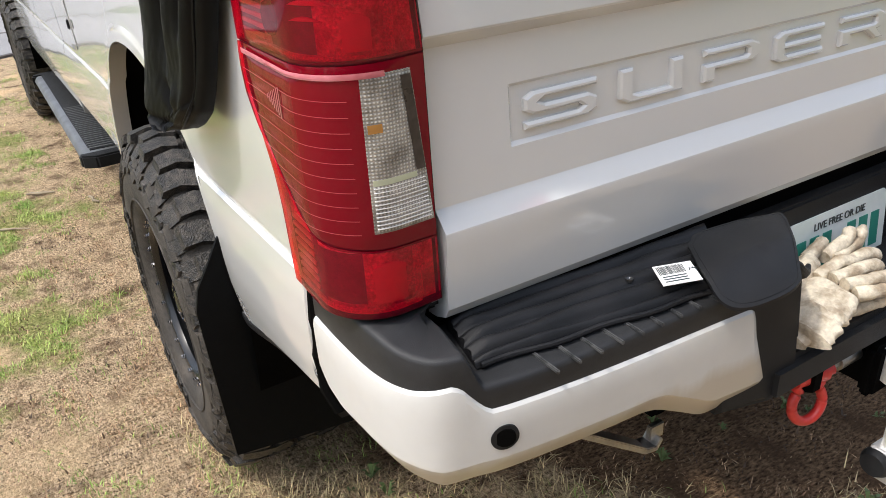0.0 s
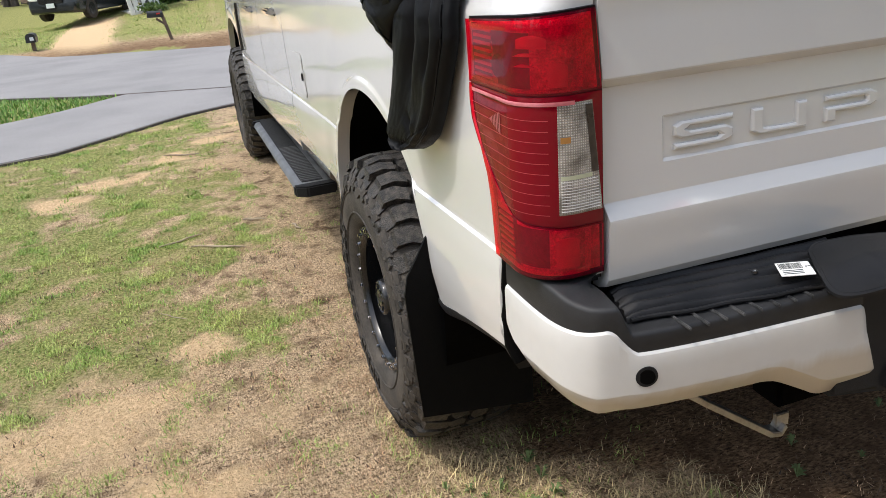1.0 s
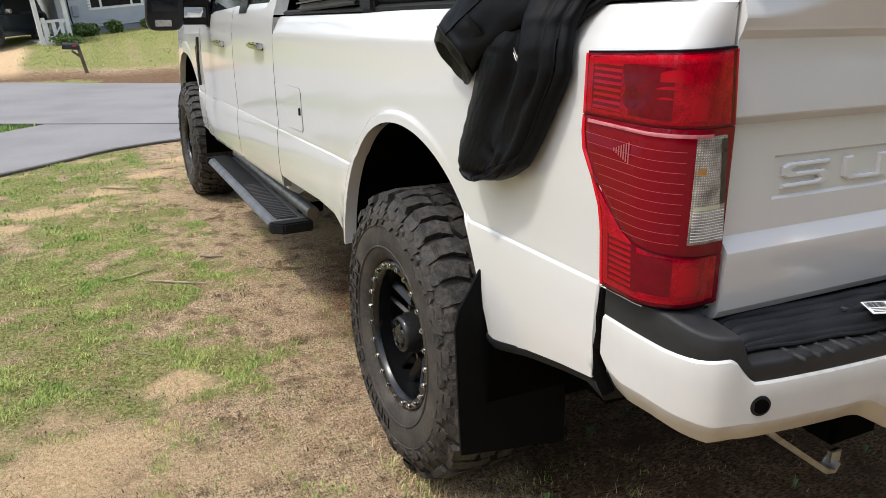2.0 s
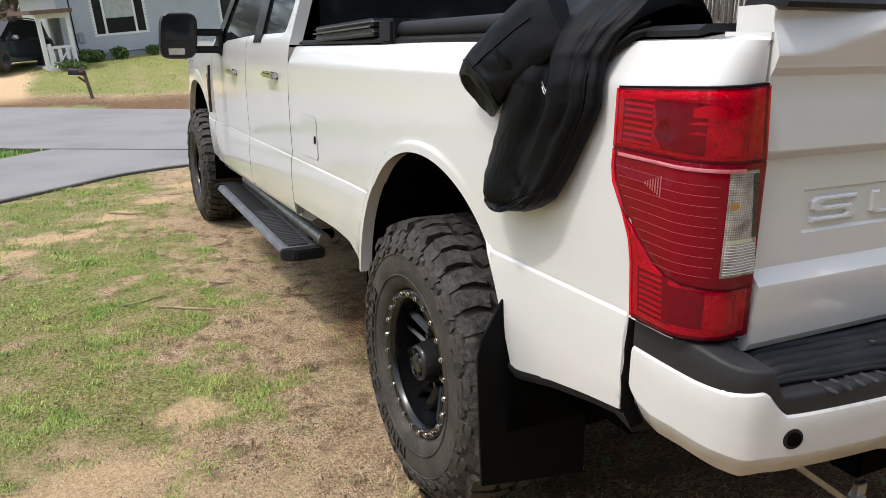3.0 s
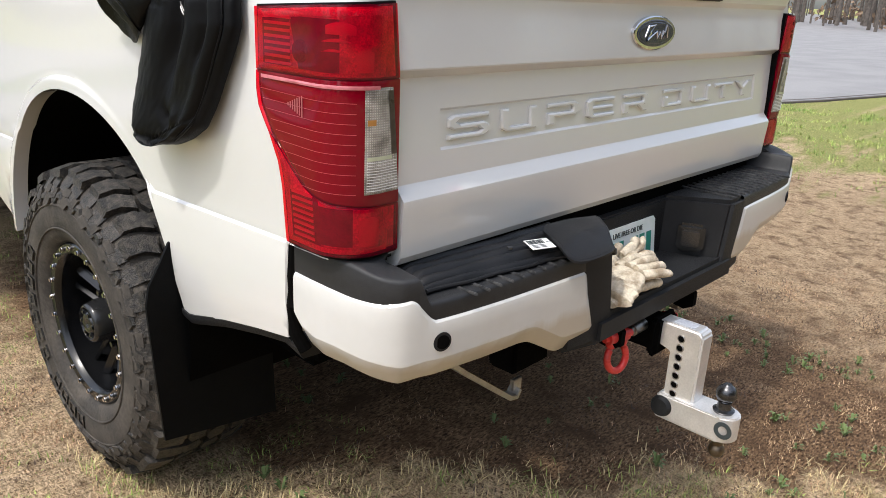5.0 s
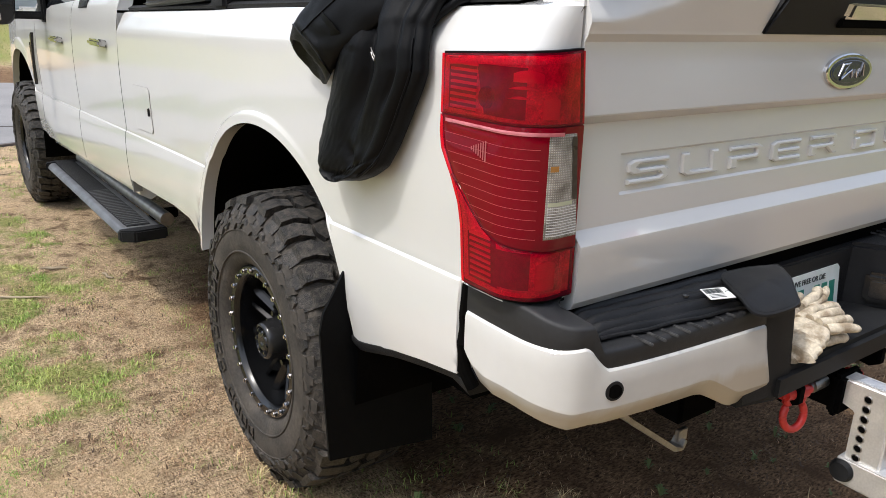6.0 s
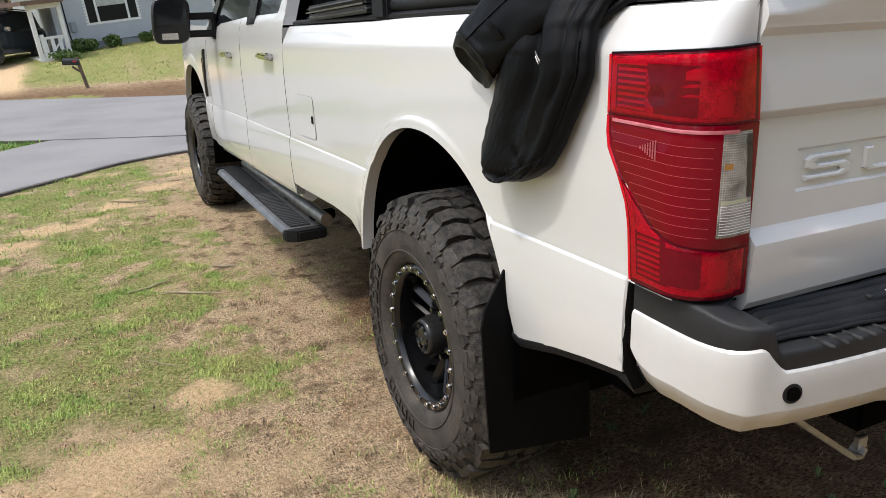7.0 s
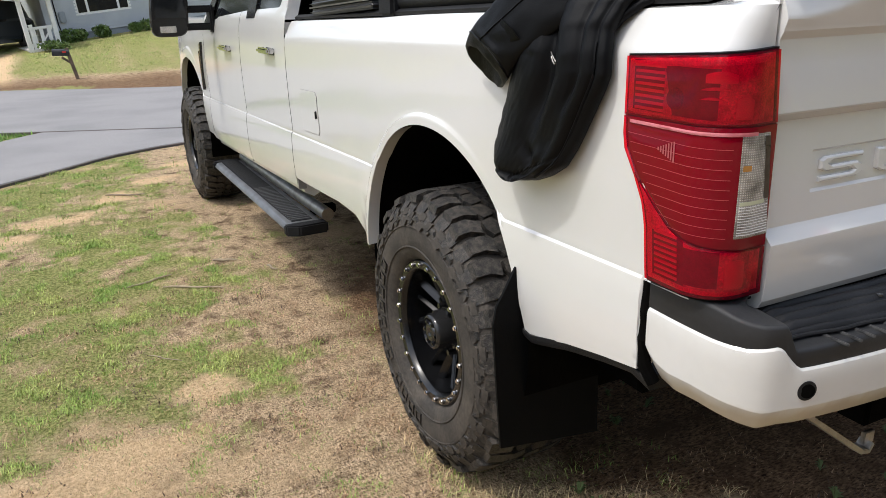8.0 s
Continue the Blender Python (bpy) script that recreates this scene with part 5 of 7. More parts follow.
# ---- cab details ----
for side in (-1, 1):
    # rocker panel under the doors
    bm = bmesh.new()
    add_rings(bm, [[(side * u, y, z - 0.036 * (y - 1.5)) for u, z in ((0.955, 0.645), (0.945, 0.60), (0.90, 0.575), (0.85, 0.60), (0.88, 0.66))] for y in (1.595, 2.5, 3.72)])
    part("rocker", bm, WHITE, truck)
    # glass house
    def pane(name, pts, mat, parent=truck, depth=0.02, label=""):
        bm = bmesh.new()
        add_rings(bm, [[(side * (w + d), y, z) for y, z, w in pts] for d in (-depth, 0)])
        return part(name, bm, mat, parent, label)
    def gw(z):
        return 0.955 - 0.30 * (z - 1.42)
    def P(y, z, d=0.0):
        return (y, z + 0.03, gw(z) + d)
    pane("side_glass", [P(1.70, 1.50), P(1.80, 1.432), P(2.22, 1.418), P(2.22, 1.86), P(1.66, 1.86)], GLASS, label="dark tinted rear door window")
    pane("side_glass", [P(2.36, 1.412), P(3.42, 1.372), P(3.05, 1.84), P(2.36, 1.86)], GLASS, label="front door window")
    pane("cab_pillar", [P(1.597, 1.40, 0.012), P(1.80, 1.418, 0.012), P(1.715, 1.465, 0.012), P(1.675, 1.56, 0.012), P(1.66, 1.90, 0.012), P(1.60, 1.90, 0.012)], WHITE, depth=0.06)
    pane("centre_pillar", [P(2.20, 1.40, 0.012), P(2.38, 1.395, 0.012), P(2.38, 1.88, 0.012), P(2.20, 1.88, 0.012)], BLACK_GLOSS, depth=0.04)
    pane("front_pillar", [P(3.42, 1.355, 0.014), P(3.62, 1.32, 0.014), P(3.10, 1.90, 0.014), P(2.98, 1.88, 0.014)], BLACK_GLOSS, depth=0.05)
    # door handles
    for y, z in ((1.88, 1.279), (2.91, 1.244)):
        bm = bmesh.new()
        add_box(bm, (side * 1.020, y, z), (0.02, 0.215, 0.030), 0.009)
        for e in (-0.085, 0.085):
            add_box(bm, (side * 1.003, y + e, z), (0.03, 0.035, 0.026), 0.006)
        handle = part("door_handle", bm, CHROME, truck, "chrome door handle")
        bm = bmesh.new()
        add_box(bm, (side * 0.990, y - 0.02, z - 0.004), (0.012, 0.15, 0.034), 0.005)
        part("handle_cup", bm, GUNMETAL, handle)
    # vent behind the front wheel
    bm = bmesh.new()
    add_prism(bm, [(3.90, 1.245), (3.945, 1.225), (3.985, 1.05), (3.985, 0.93), (3.965, 0.90), (3.955, 1.05)], 0.02, lambda u, v, w: Vector((side * (0.985 + w), u - 0.1, v + 0.0)))
    vent = part("fender_vent", bm, BLACK_GLOSS, truck, "black and chrome fender vent")
    part("vent_strip", boxed((side * 1.006, 3.872, 1.05), (0.006, 0.012, 0.26), 0.002), CHROME, vent)
    # door seams
    for y in (1.589, 2.564, 3.734):
        part("panel_gap", boxed((side * 0.958, y, rk(y, 1.06)), (0.04, 0.012, 0.80), 0.0), GAP, truck)
    # mirror
    bm = bmesh.new()
    rings = []
    for yy, k in ((3.262, 0.93), (3.270, 0.985), (3.30, 1.0), (3.345, 0.97), (3.375, 0.86), (3.39, 0.6)):
        ring = []
        for j in range(40):
            t = 2 * math.pi * j / 40
            cx, cz = math.copysign(abs(math.cos(t)) ** 0.45, math.cos(t)), math.copysign(abs(math.sin(t)) ** 0.45, math.sin(t))
            ring.append((side * (1.255 + 0.118 * k * cx - 0.012 * cz), yy, 1.452 + 0.145 * k * cz))
        rings.append(ring)
    add_rings(bm, rings)
    mirror = part("wing_mirror", bm, BLACK_GLOSS, truck, "black towing mirror on two arms")
    # Dark glass stands in for the dark reflection in the upper mirror.
    part("mirror_glass", boxed((side * 1.25, 3.260, 1.50), (0.185, 0.006, 0.15), 0.002), GLASS, mirror)
    part("spot_mirror", boxed((side * 1.275, 3.260, 1.355), (0.10, 0.006, 0.040), 0.002), MIRROR, mirror)
    for z in (1.475, 1.365):
        bm = bmesh.new()
        add_box(bm, (side * 1.06, 3.33, z), (0.20, 0.05, 0.045), 0.012)
        part("mirror_arm", bm, BLACK_PLASTIC, mirror)
    part("mirror_base", boxed((side * 0.985, 3.36, 1.41), (0.03, 0.13, 0.17), 0.012), BLACK_PLASTIC, mirror)
bm = bmesh.new()
add_rings(bm, [[(x, y, z) for x, y, z in ((-0.80, yy, zz), (-0.4, yy + 0.01, zz), (0.4, yy + 0.01, zz), (0.80, yy, zz))] for yy, zz in ((1.65, 1.36), (1.66, 1.5), (1.68, 1.86))], closed=False)
part("rear_glass", bm, GLASS, truck, "dark cab rear window")
part("cab_back", boxed((0, 1.63, 1.2), (1.74, 0.03, 0.45), 0.01), WHITE, truck)
bm = bmesh.new()
add_rings(bm, [[(x, yy, zz) for x in (-0.78, -0.3, 0.3, 0.78)] for yy, zz in ((3.62, 1.36), (3.05, 1.86))], closed=False)
part("windscreen", bm, GLASS, truck, "dark windscreen")
part("grille", boxed((0, 5.52, 1.0), (1.7, 0.1, 0.5), 0.03), BLACK_GLOSS, truck)
part("front_bumper", boxed((0, 5.6, 0.62), (1.5, 0.2, 0.24), 0.04), CHROME, truck)
# fuel door
bm = bmesh.new()
add_prism(bm, [(1.145, 0.968), (1.145, 1.122), (1.16, 1.138), (1.375, 1.132), (1.39, 1.117), (1.39, 0.962), (1.375, 0.947), (1.16, 0.953)], 0.002, lambda u, v, w: Vector((-half_width(rk(-u, v), u) - 0.0015 - w, u, v)))
fuel = part("fuel_door", bm, WHITE, truck, "white fuel door with a fine gap")
bm = bmesh.new()
q = [(1.145, 0.968), (1.145, 1.122), (1.16, 1.138), (1.375, 1.132), (1.39, 1.117), (1.39, 0.962), (1.375, 0.947), (1.16, 0.953), (1.145, 0.968)]
add_sweep(bm, [(-half_width(rk(-u, v), u) - 0.001, u, v) for u, v in q], 0.0022, 6)
part("fuel_gap", bm, GAP, fuel)
bm = bmesh.new()
add_box(bm, (-0.993, 1.163, 1.040), (0.008, 0.012, 0.035), 0.003)
part("fuel_catch", bm, BLACK_PLASTIC, fuel)

# ---- folded bed cover at the front of the bed ----
cover = thing("bed_cover", "black folding soft bed cover, folded against the cab", "bed cover", (0, 0.9, 1.49))
for k in range(2):
    bm = bmesh.new()
    add_box(bm, (0, 0.92, 1.478 + k * 0.034), (1.90, 0.72, 0.028), 0.013, Euler((radians(-2.6), 0, 0)).to_matrix(), 3)
    part("folded_panel", bm, VINYL, cover, "black vinyl panel with bright edge")
for side in (-1, 1):
    bm = bmesh.new()
    add_sweep(bm, [(side * 0.90, y, rk(y, 1.477) + 0.036) for y in (0.40, 0.1, -0.3, -0.74)], 0.026, 14)
    part("side_rail", bm, BLACK_PLASTIC, cover)
    part("clamp", boxed((side * 0.905, 0.44, 1.497), (0.085, 0.12, 0.085), 0.012), BLACK_PLASTIC, cover)
    part("edge_strip", boxed((side * 0.951, 0.92, 1.497), (0.004, 0.70, 0.006), 0.001, Euler((radians(-2.6), 0, 0)).to_matrix()), STEEL, cover)

# ---- number plate ----
PLATE = material("plate_white", (0.70, 0.74, 0.74), 0.4, 0, (0.62, 0.70, 0.68), 14, 60, 0.03)
GREEN = material("plate_green", (0.02, 0.22, 0.17), 0.45, 0, (0.02, 0.19, 0.15), 20, 80, 0.04)
INK = material("dark_ink", (0.03, 0.04, 0.045), 0.5, 0, (0.04, 0.05, 0.05), 20, 80, 0.05)
plate = thing("number_plate", "white and green number plate on the bumper", "number plate", (0, -1.128, 0.71))
PC = (0.005, 0.785)
lean = Euler((radians(-6), 0, 0)).to_matrix()


def on_plate(u, v, w=0.0):
    p = lean @ Vector((u, -w, v))
    return Vector((PC[0], -1.128, PC[1])) + p


bm = bmesh.new()
add_prism(bm, [(-0.152 + 0.01, -0.076), (0.142, -0.076), (0.152, -0.066), (0.152, 0.066), (0.142, 0.076), (-0.142, 0.076), (-0.152, 0.066), (-0.152, -0.066)], 0.003, lambda u, v, w: on_plate(u, v, w))
part("plate_sheet", bm, PLATE, plate)
for k in range(7):
    u = -0.125 + k * 0.038
    if k == 3:
        continue
    bm = bmesh.new()
    add_prism(bm, [(u, -0.035), (u + 0.026, -0.035), (u + 0.026, 0.036), (u, 0.036)], 0.0015, lambda a, b, w: on_plate(a, b, 0.003 + w))
    part("plain_bar", bm, GREEN, plate)
motto = bpy.data.curves.new("motto", "FONT")
motto.body, motto.size, motto.extrude, motto.align_x = "LIVE FREE OR DIE", 0.0205, 0.0006, "CENTER"
motto.materials.append(INK)
mo = new("motto", motto)
mo.matrix_world = Matrix.Translation(on_plate(0.0, 0.048, 0.0045)) @ lean.to_4x4() @ pose(0, 0, 0, 90, 0, 0)
mo.parent, mo.matrix_parent_inverse = plate, plate.matrix_basis.inverted()
# square tow plug in the step cheek
plug = Euler((0, 0, radians(-67))).to_matrix()
bm = bmesh.new()
add_box(bm, (0.246, -1.199, 0.795), (0.078, 0.03, 0.085), 0.010, plug)
sock = part("plug_socket", bm, BLACK_GLOSS, truck, "black square trailer plug socket")
bm = bmesh.new()
add_box(bm, (0.234, -1.204, 0.795), (0.05, 0.016, 0.05), 0.004, plug)
part("socket_lid", bm, GUNMETAL, sock)

# ---- loose things on the truck ----
CLOTH = material("black_softshell", (0.0024, 0.0027, 0.0034), 0.46, 0, (0.0036, 0.004, 0.0049), 9, 220, 0.14, 0.2, 1200, spec=0.13)
LINING = material("jacket_lining", (0.004, 0.004, 0.005), 0.9, 0, (0.006, 0.006, 0.007), 9, 120, 0.1)
jacket = thing("jacket", "black softshell jacket draped over the bed rail", "jacket", (-0.98, -0.65, 1.12))
HANG = [(1.104, -0.525, -0.585), (1.108, -0.490, -0.605), (1.116, -0.458, -0.628), (1.13, -0.440, -0.665), (1.16, -0.432, -0.715), (1.217, -0.450, -0.755), (1.268, -0.468, -0.785), (1.334, -0.492, -0.823), (1.362, -0.502, -0.835), (1.412, -0.520, -0.832), (1.446, -0.528, -0.826), (1.49, -0.515, -0.838), (1.525, -0.490, -0.858)]


def bell(v, a, b):
    return smooth_step(a, a + 0.16, v) * smooth_step(b, b - 0.16, v)


def bump_at(u, c, w):
    return math.exp(-((u - c) / w) ** 2)


def fold(u, v, seed):
    """Height of the folds across (u) and along (v) the hanging cloth: a broad front panel, deep valleys, a stitched hem."""
    h = 0.70 + 0.85 * bump_at(u, 0.22 + 0.08 * v, 0.20) * (0.55 + 0.45 * v)
    h -= 1.35 * bump_at(u, 0.42 + 0.16 * v + 0.02 * math.sin(5 * v), 0.060 + 0.035 * v) * smooth_step(0.88, 0.35, v) * smooth_step(0.0, 0.08, v)
    h += 0.50 * bump_at(u, 0.62 + 0.08 * v, 0.085) * smooth_step(0.85, 0.4, v)
    h -= 0.55 * bump_at(u, 0.77 + 0.05 * v, 0.034) * bell(v, -0.1, 0.62)
    h += 0.45 * bump_at(u, 0.87, 0.050)
    h -= 0.34 * bump_at(u, 0.930 - 0.5 * smooth_step(0.80, 1.05, v), 0.012)
    h -= 0.70 * bump_at(u, 0.60 + (v - 0.82) * 1.2, 0.050) * bump_at(v, 0.84, 0.06)
    h += 0.35 * bump_at(u, 0.72, 0.050) * bump_at(v, 0.84, 0.06)
    h -= 0.30 * bump_at(u, 0.16 + 0.40 * v, 0.040) * smooth_step(0.45, 0.05, v)
    h -= 0.10 * bump_at(v - 0.04 * u, 0.30, 0.008) * smooth_step(0.42, 0.36, u)
    h -= 0.34 * bump_at(v, 0.955, 0.010)
    h += 0.16 * math.sin(2 * math.pi * v * 9 + 3 * math.sin(7 * v)) * smooth_step(0.10, 0.0, u)
    h += 0.30 * noise.noise(Vector((u * 2.6, v * 3, seed))) + 0.09 * noise.noise(Vector((u * 8, v * 6, seed))) + 0.05 * noise.noise(Vector((u * 28, v * 16, seed)))
    return max(h, -0.25)


bm = bmesh.new()
rings = []
NU = 120
zs = [1.104, 1.1065, 1.110, 1.115, 1.12] + list(np.arange(1.127, 1.50, 0.006)) + [1.51, 1.525]
for z in zs:
    v = (1.52 - z) / 0.416
    a = lerp_table([(p[0], p[1]) for p in HANG], z)
    b = lerp_table([(p[0], p[2]) for p in HANG], z)
    ring = []
    back = lerp_table([(1.09, 1.018), (1.2, 1.006), (1.40, 0.998), (1.46, 0.985), (1.50, 0.965), (1.525, 0.945)], z)
    for k in range(NU + 1):
        u = k / NU
        env = (4 * u * (1 - u)) ** 0.28
        base = lerp_table([(1.09, 0.006), (1.105, 0.018), (1.2, 0.020), (1.4, 0.018), (1.525, 0.012)], z)
        ring.append(Vector((-(back + 0.004 + env * (base + 0.021 * fold(u, v, 4) + 0.007)), a + (b - a) * u, z + 0.004 * math.sin(9 * u))))
    for k in range(NU - 1, 0, -1):
        u = k / NU
        ring.append(Vector((-(back + 0.002), a + (b - a) * u, z)))
    rings.append(ring)
# over the rail into the bed
for dx, z in ((0.905, 1.545), (0.86, 1.556), (0.80, 1.548), (0.76, 1.50), (0.74, 1.44)):
    ring = []
    for k in range(NU + 1):
        u = k / NU
        ring.append(Vector((-(dx + 0.01), -0.45 - 0.41 * u, z + 0.022 + 0.014 * fold(u, 0, 4))))
    for k in range(NU - 1, 0, -1):
        u = k / NU
        ring.append(Vector((-(dx - 0.01), -0.45 - 0.41 * u, z)))
    rings.append(ring)
add_rings(bm, rings)
part("jacket_body", bm, CLOTH, jacket, sharp=75)
# the jacket's other end lies in tight pleats on the rail
for k in range(4):
    bm = bmesh.new()
    up, along = 0.011 * k, 0.012 * k
    add_sweep(bm, [(-0.918, -0.868 + along, 1.508 + up), (-0.950, -0.848 + along, 1.496 + up), (-0.976, -0.822 + along, 1.470 + up), (-0.994, -0.796 + along, 1.436 + up), (-1.000, -0.776 + along, 1.400 + up)], [0.006, 0.0095, 0.010, 0.011, 0.009], 12)
    part("pleat", bm, CLOTH, jacket, sharp=70)
# sleeve with an open cuff
bm = bmesh.new()
rings = []
for k in range(29):
    f = k / 28
    c = Vector((-0.985 - 0.060 * math.sin(f * 2.2) - 0.006, -0.66 + 0.265 * f, 1.545 - 0.190 * f))
    axis = Vector((0, 0.80, -0.60))
    across = Vector((0, -0.60, -0.80)).lerp(Vector((0, -0.93, -0.36)), f ** 1.5).normalized()
    half = 0.078 + 0.018 * f + 0.004 * math.sin(9 * f)
    thick = 0.022 + 0.008 * f
    ring = []
    for j in range(36):
        t = 2 * math.pi * j / 36
        wob = 1 + 0.22 * noise.noise(Vector((math.cos(t) * 1.9, math.sin(t) * 1.9, f * 6))) + 0.10 * noise.noise(Vector((math.cos(t) * 5, math.sin(t) * 5, f * 9)))
        slant = -0.062 * math.sin(t) * smooth_step(0.55, 1.0, f)
        ring.append(c + axis * slant + across * half * math.cos(t) * (0.96 + 0.04 * wob) + Vector((-1, 0, 0)) * thick * (1 + 0.25 * f) * math.sin(t) * wob)
    rings.append(ring)
n_out = len(rings)
inner = [[c + (sum(r, Vector()) / len(r) - c) * 0.10 for c in r] for r in (rings[-1],)][0]
deep = [p + Vector((0, -0.10, 0.075)) for p in inner]
add_rings(bm, rings + [inner, deep])
sleeve = part("sleeve", bm, CLOTH, jacket, sharp=60)
bm = bmesh.new()
for k in (24,):
    add_sweep(bm, [p + Vector((-0.001, 0, 0)) for p in rings[k]] + [rings[k][0]], 0.0022, 6)
part("cuff_seam", bm, CLOTH, jacket)
bm = bmesh.new()
add_sweep(bm, [rings[k][10] + Vector((-0.0012, 0, 0)) for k in range(4, 26)], 0.0018, 6)
part("sleeve_seam", bm, CLOTH, jacket)
bm = bmesh.new()
zip_at = Vector((-(1.000 + 0.033 + 0.021 * fold(0.5, 0.3, 4)), -0.675, 1.390))
add_sweep(bm, [zip_at + Vector(d) for d in ((0.0, 0.014, 0.010), (-0.006, 0.002, 0.006), (-0.009, -0.010, -0.002), (-0.009, -0.018, -0.009), (-0.009, -0.013, -0.014), (-0.008, -0.005, -0.008), (-0.006, 0.004, 0.001))], 0.0016, 8)
part("zip_pull", bm, STEEL, jacket, "bright metal zip pull")
bm = bmesh.new()
add_sweep(bm, [(-1.030, -0.456, 1.165), (-1.036, -0.455, 1.155), (-1.036, -0.460, 1.143), (-1.032, -0.463, 1.135)], 0.003, 8)
part("zip_slider", bm, GUNMETAL, jacket)
bm = bmesh.new()
add_sweep(bm, [(-1.028, -0.478, 1.112), (-1.030, -0.480, 1.100), (-1.028, -0.482, 1.090)], 0.003, 6)
part("cord_end", bm, CLOTH, jacket)
bm = bmesh.new()
path = []
for z in np.arange(1.125, 1.43, 0.02):
    v = (1.52 - z) / 0.416
    b = lerp_table([(p[0], p[2]) for p in HANG], z)
    a = lerp_table([(p[0], p[1]) for p in HANG], z)
    u = 0.93
    env = (4 * u * (1 - u)) ** 0.28
    back = lerp_table([(1.09, 1.018), (1.2, 1.006), (1.40, 0.998), (1.46, 0.985)], z)
    path.append((-(back + 0.005 + env * (0.027 + 0.021 * fold(u, v, 4))), a + (b - a) * u, z))
add_sweep(bm, path, 0.003, 6)
part("hem_seam", bm, CLOTH, jacket)

# rolled cover bag on the step
BAG = material("coated_fabric", (0.009, 0.0093, 0.0105), 0.45, 0, (0.014, 0.014, 0.0155), 14, 260, 0.12, 0.25, 900, spec=0.25)
bag = thing("folded_cover_bag", "black coated-fabric cover folded in long ridges on the bumper step", "cover bag", (-0.6, -1.17, 0.912))
bm = bmesh.new()
rings = []
for i in range(36):
    f = i / 35
    x = -0.862 + 0.47 * f
    ring = []
    y0, y1 = -1.100 - 0.012 * math.sin(f * 2), -1.200 - 0.062 * f
    for k in range(61):
        u = k / 60
        ridge = 0.011 * abs(math.sin(math.pi * (u * 4.5 + 0.05 * math.sin(4 * f)))) ** 0.55
        z = 0.911 + (0.012 + ridge + 0.004 * noise.noise(Vector((f * 6, u * 5, 2)))) * (1 - (2 * u - 1) ** 8) * (1 - (max(0, 0.06 - f) / 0.06) ** 2 * 0.5)
        ring.append(Vector((x + 0.02 * (0.5 - u) + 0.006 * noise.noise(Vector((u * 8, f * 3, 5))), y0 + (y1 - y0) * u, z + 0.012 * (1 - u))))
    for k in range(59, 0, -1):
        u = k / 60
        ring.append(Vector((x + 0.02 * (0.5 - u), y0 + (y1 - y0) * u, 0.9105)))
    rings.append(ring)
add_rings(bm, rings)
part("ridged_fabric", bm, BAG, bag, sharp=60)
bm = bmesh.new()
edge_path = [(-0.866 + 0.47 * f, -1.202 - 0.062 * f + 0.003 * math.sin(20 * f), 0.9155) for f in np.linspace(0, 1, 20)]
add_sweep(bm, edge_path, 0.0042, 8)
part("piping", bm, BAG, bag)
for (x, y) in ((-0.60, -1.185), (-0.565, -1.215)):
    bm = bmesh.new()
    add_lathe(bm, [(0.938, 0.0), (0.942, 0.003), (0.942, 0.006), (0.938, 0.0065)], 16, "z", (x, y, 0))
    part("eyelet", bm, GUNMETAL, bag)
# flap with rounded corners, hanging over the end of the step
flap_pts = [(-0.489, -1.1964), (-0.469, -1.1749), (-0.4269, -1.162), (-0.3059, -1.1818), (-0.2818, -1.1964), (-0.3301, -1.248), (-0.3846, -1.3039), (-0.4112, -1.3228), (-0.454, -1.3314), (-0.509, -1.3228), (-0.532, -1.2996), (-0.529, -1.2652)]


def flap_z(x, y):
    return 0.952 - 0.022 * smooth_step(-1.25, -1.31, y) + 0.010 * math.sin((x + 0.5) * 22) * 0.4 + 0.006 * smooth_step(-0.42, -0.34, x)


bm = bmesh.new()
cxy = Vector((-0.415, -1.244, 0))
rings = []
dense = []
for i in range(len(flap_pts)):
    p0, p1, p2, p3 = [Vector((*flap_pts[(i + d) % len(flap_pts)], 0)) for d in (-1, 0, 1, 2)]
    for t in (0, 0.25, 0.5, 0.75):
        dense.append(0.5 * ((2 * p1) + (p2 - p0) * t + (2 * p0 - 5 * p1 + 4 * p2 - p3) * t * t + (3 * p1 - p0 - 3 * p2 + p3) * t ** 3))
for s in (0.02, 0.3, 0.55, 0.75, 0.88, 0.96, 1.0):
    rings.append([Vector(((cxy + (p - cxy) * s).x, (cxy + (p - cxy) * s).y, flap_z((cxy + (p - cxy) * s).x, (cxy + (p - cxy) * s).y) + 0.004 * (1 - s ** 6))) for p in dense])
for s in (1.0, 0.02):
    rings.append([Vector(((cxy + (p - cxy) * s).x, (cxy + (p - cxy) * s).y, flap_z((cxy + (p - cxy) * s).x, (cxy + (p - cxy) * s).y) - 0.005)) for p in dense])
add_rings(bm, rings)
part("flap", bm, BAG, bag, "smooth rounded flap with stitched edge", sharp=60)
bm = bmesh.new()
add_sweep(bm, [(cxy + (p - cxy) * 0.93) + Vector((0, 0, flap_z((cxy + (p - cxy) * 0.93).x, (cxy + (p - cxy) * 0.93).y) + 0.0014)) for p in dense + dense[:1]], 0.0008, 6)
part("stitching", bm, BAG, bag)
bm = bmesh.new()
add_sweep(bm, [(-0.37, -1.265, 0.938), (-0.345, -1.275, 0.915), (-0.325, -1.272, 0.895), (-0.30, -1.262, 0.885), (-0.285, -1.255, 0.888)], [0.006, 0.008, 0.009, 0.007, 0.004], 10)
part("strap", bm, BAG, bag)
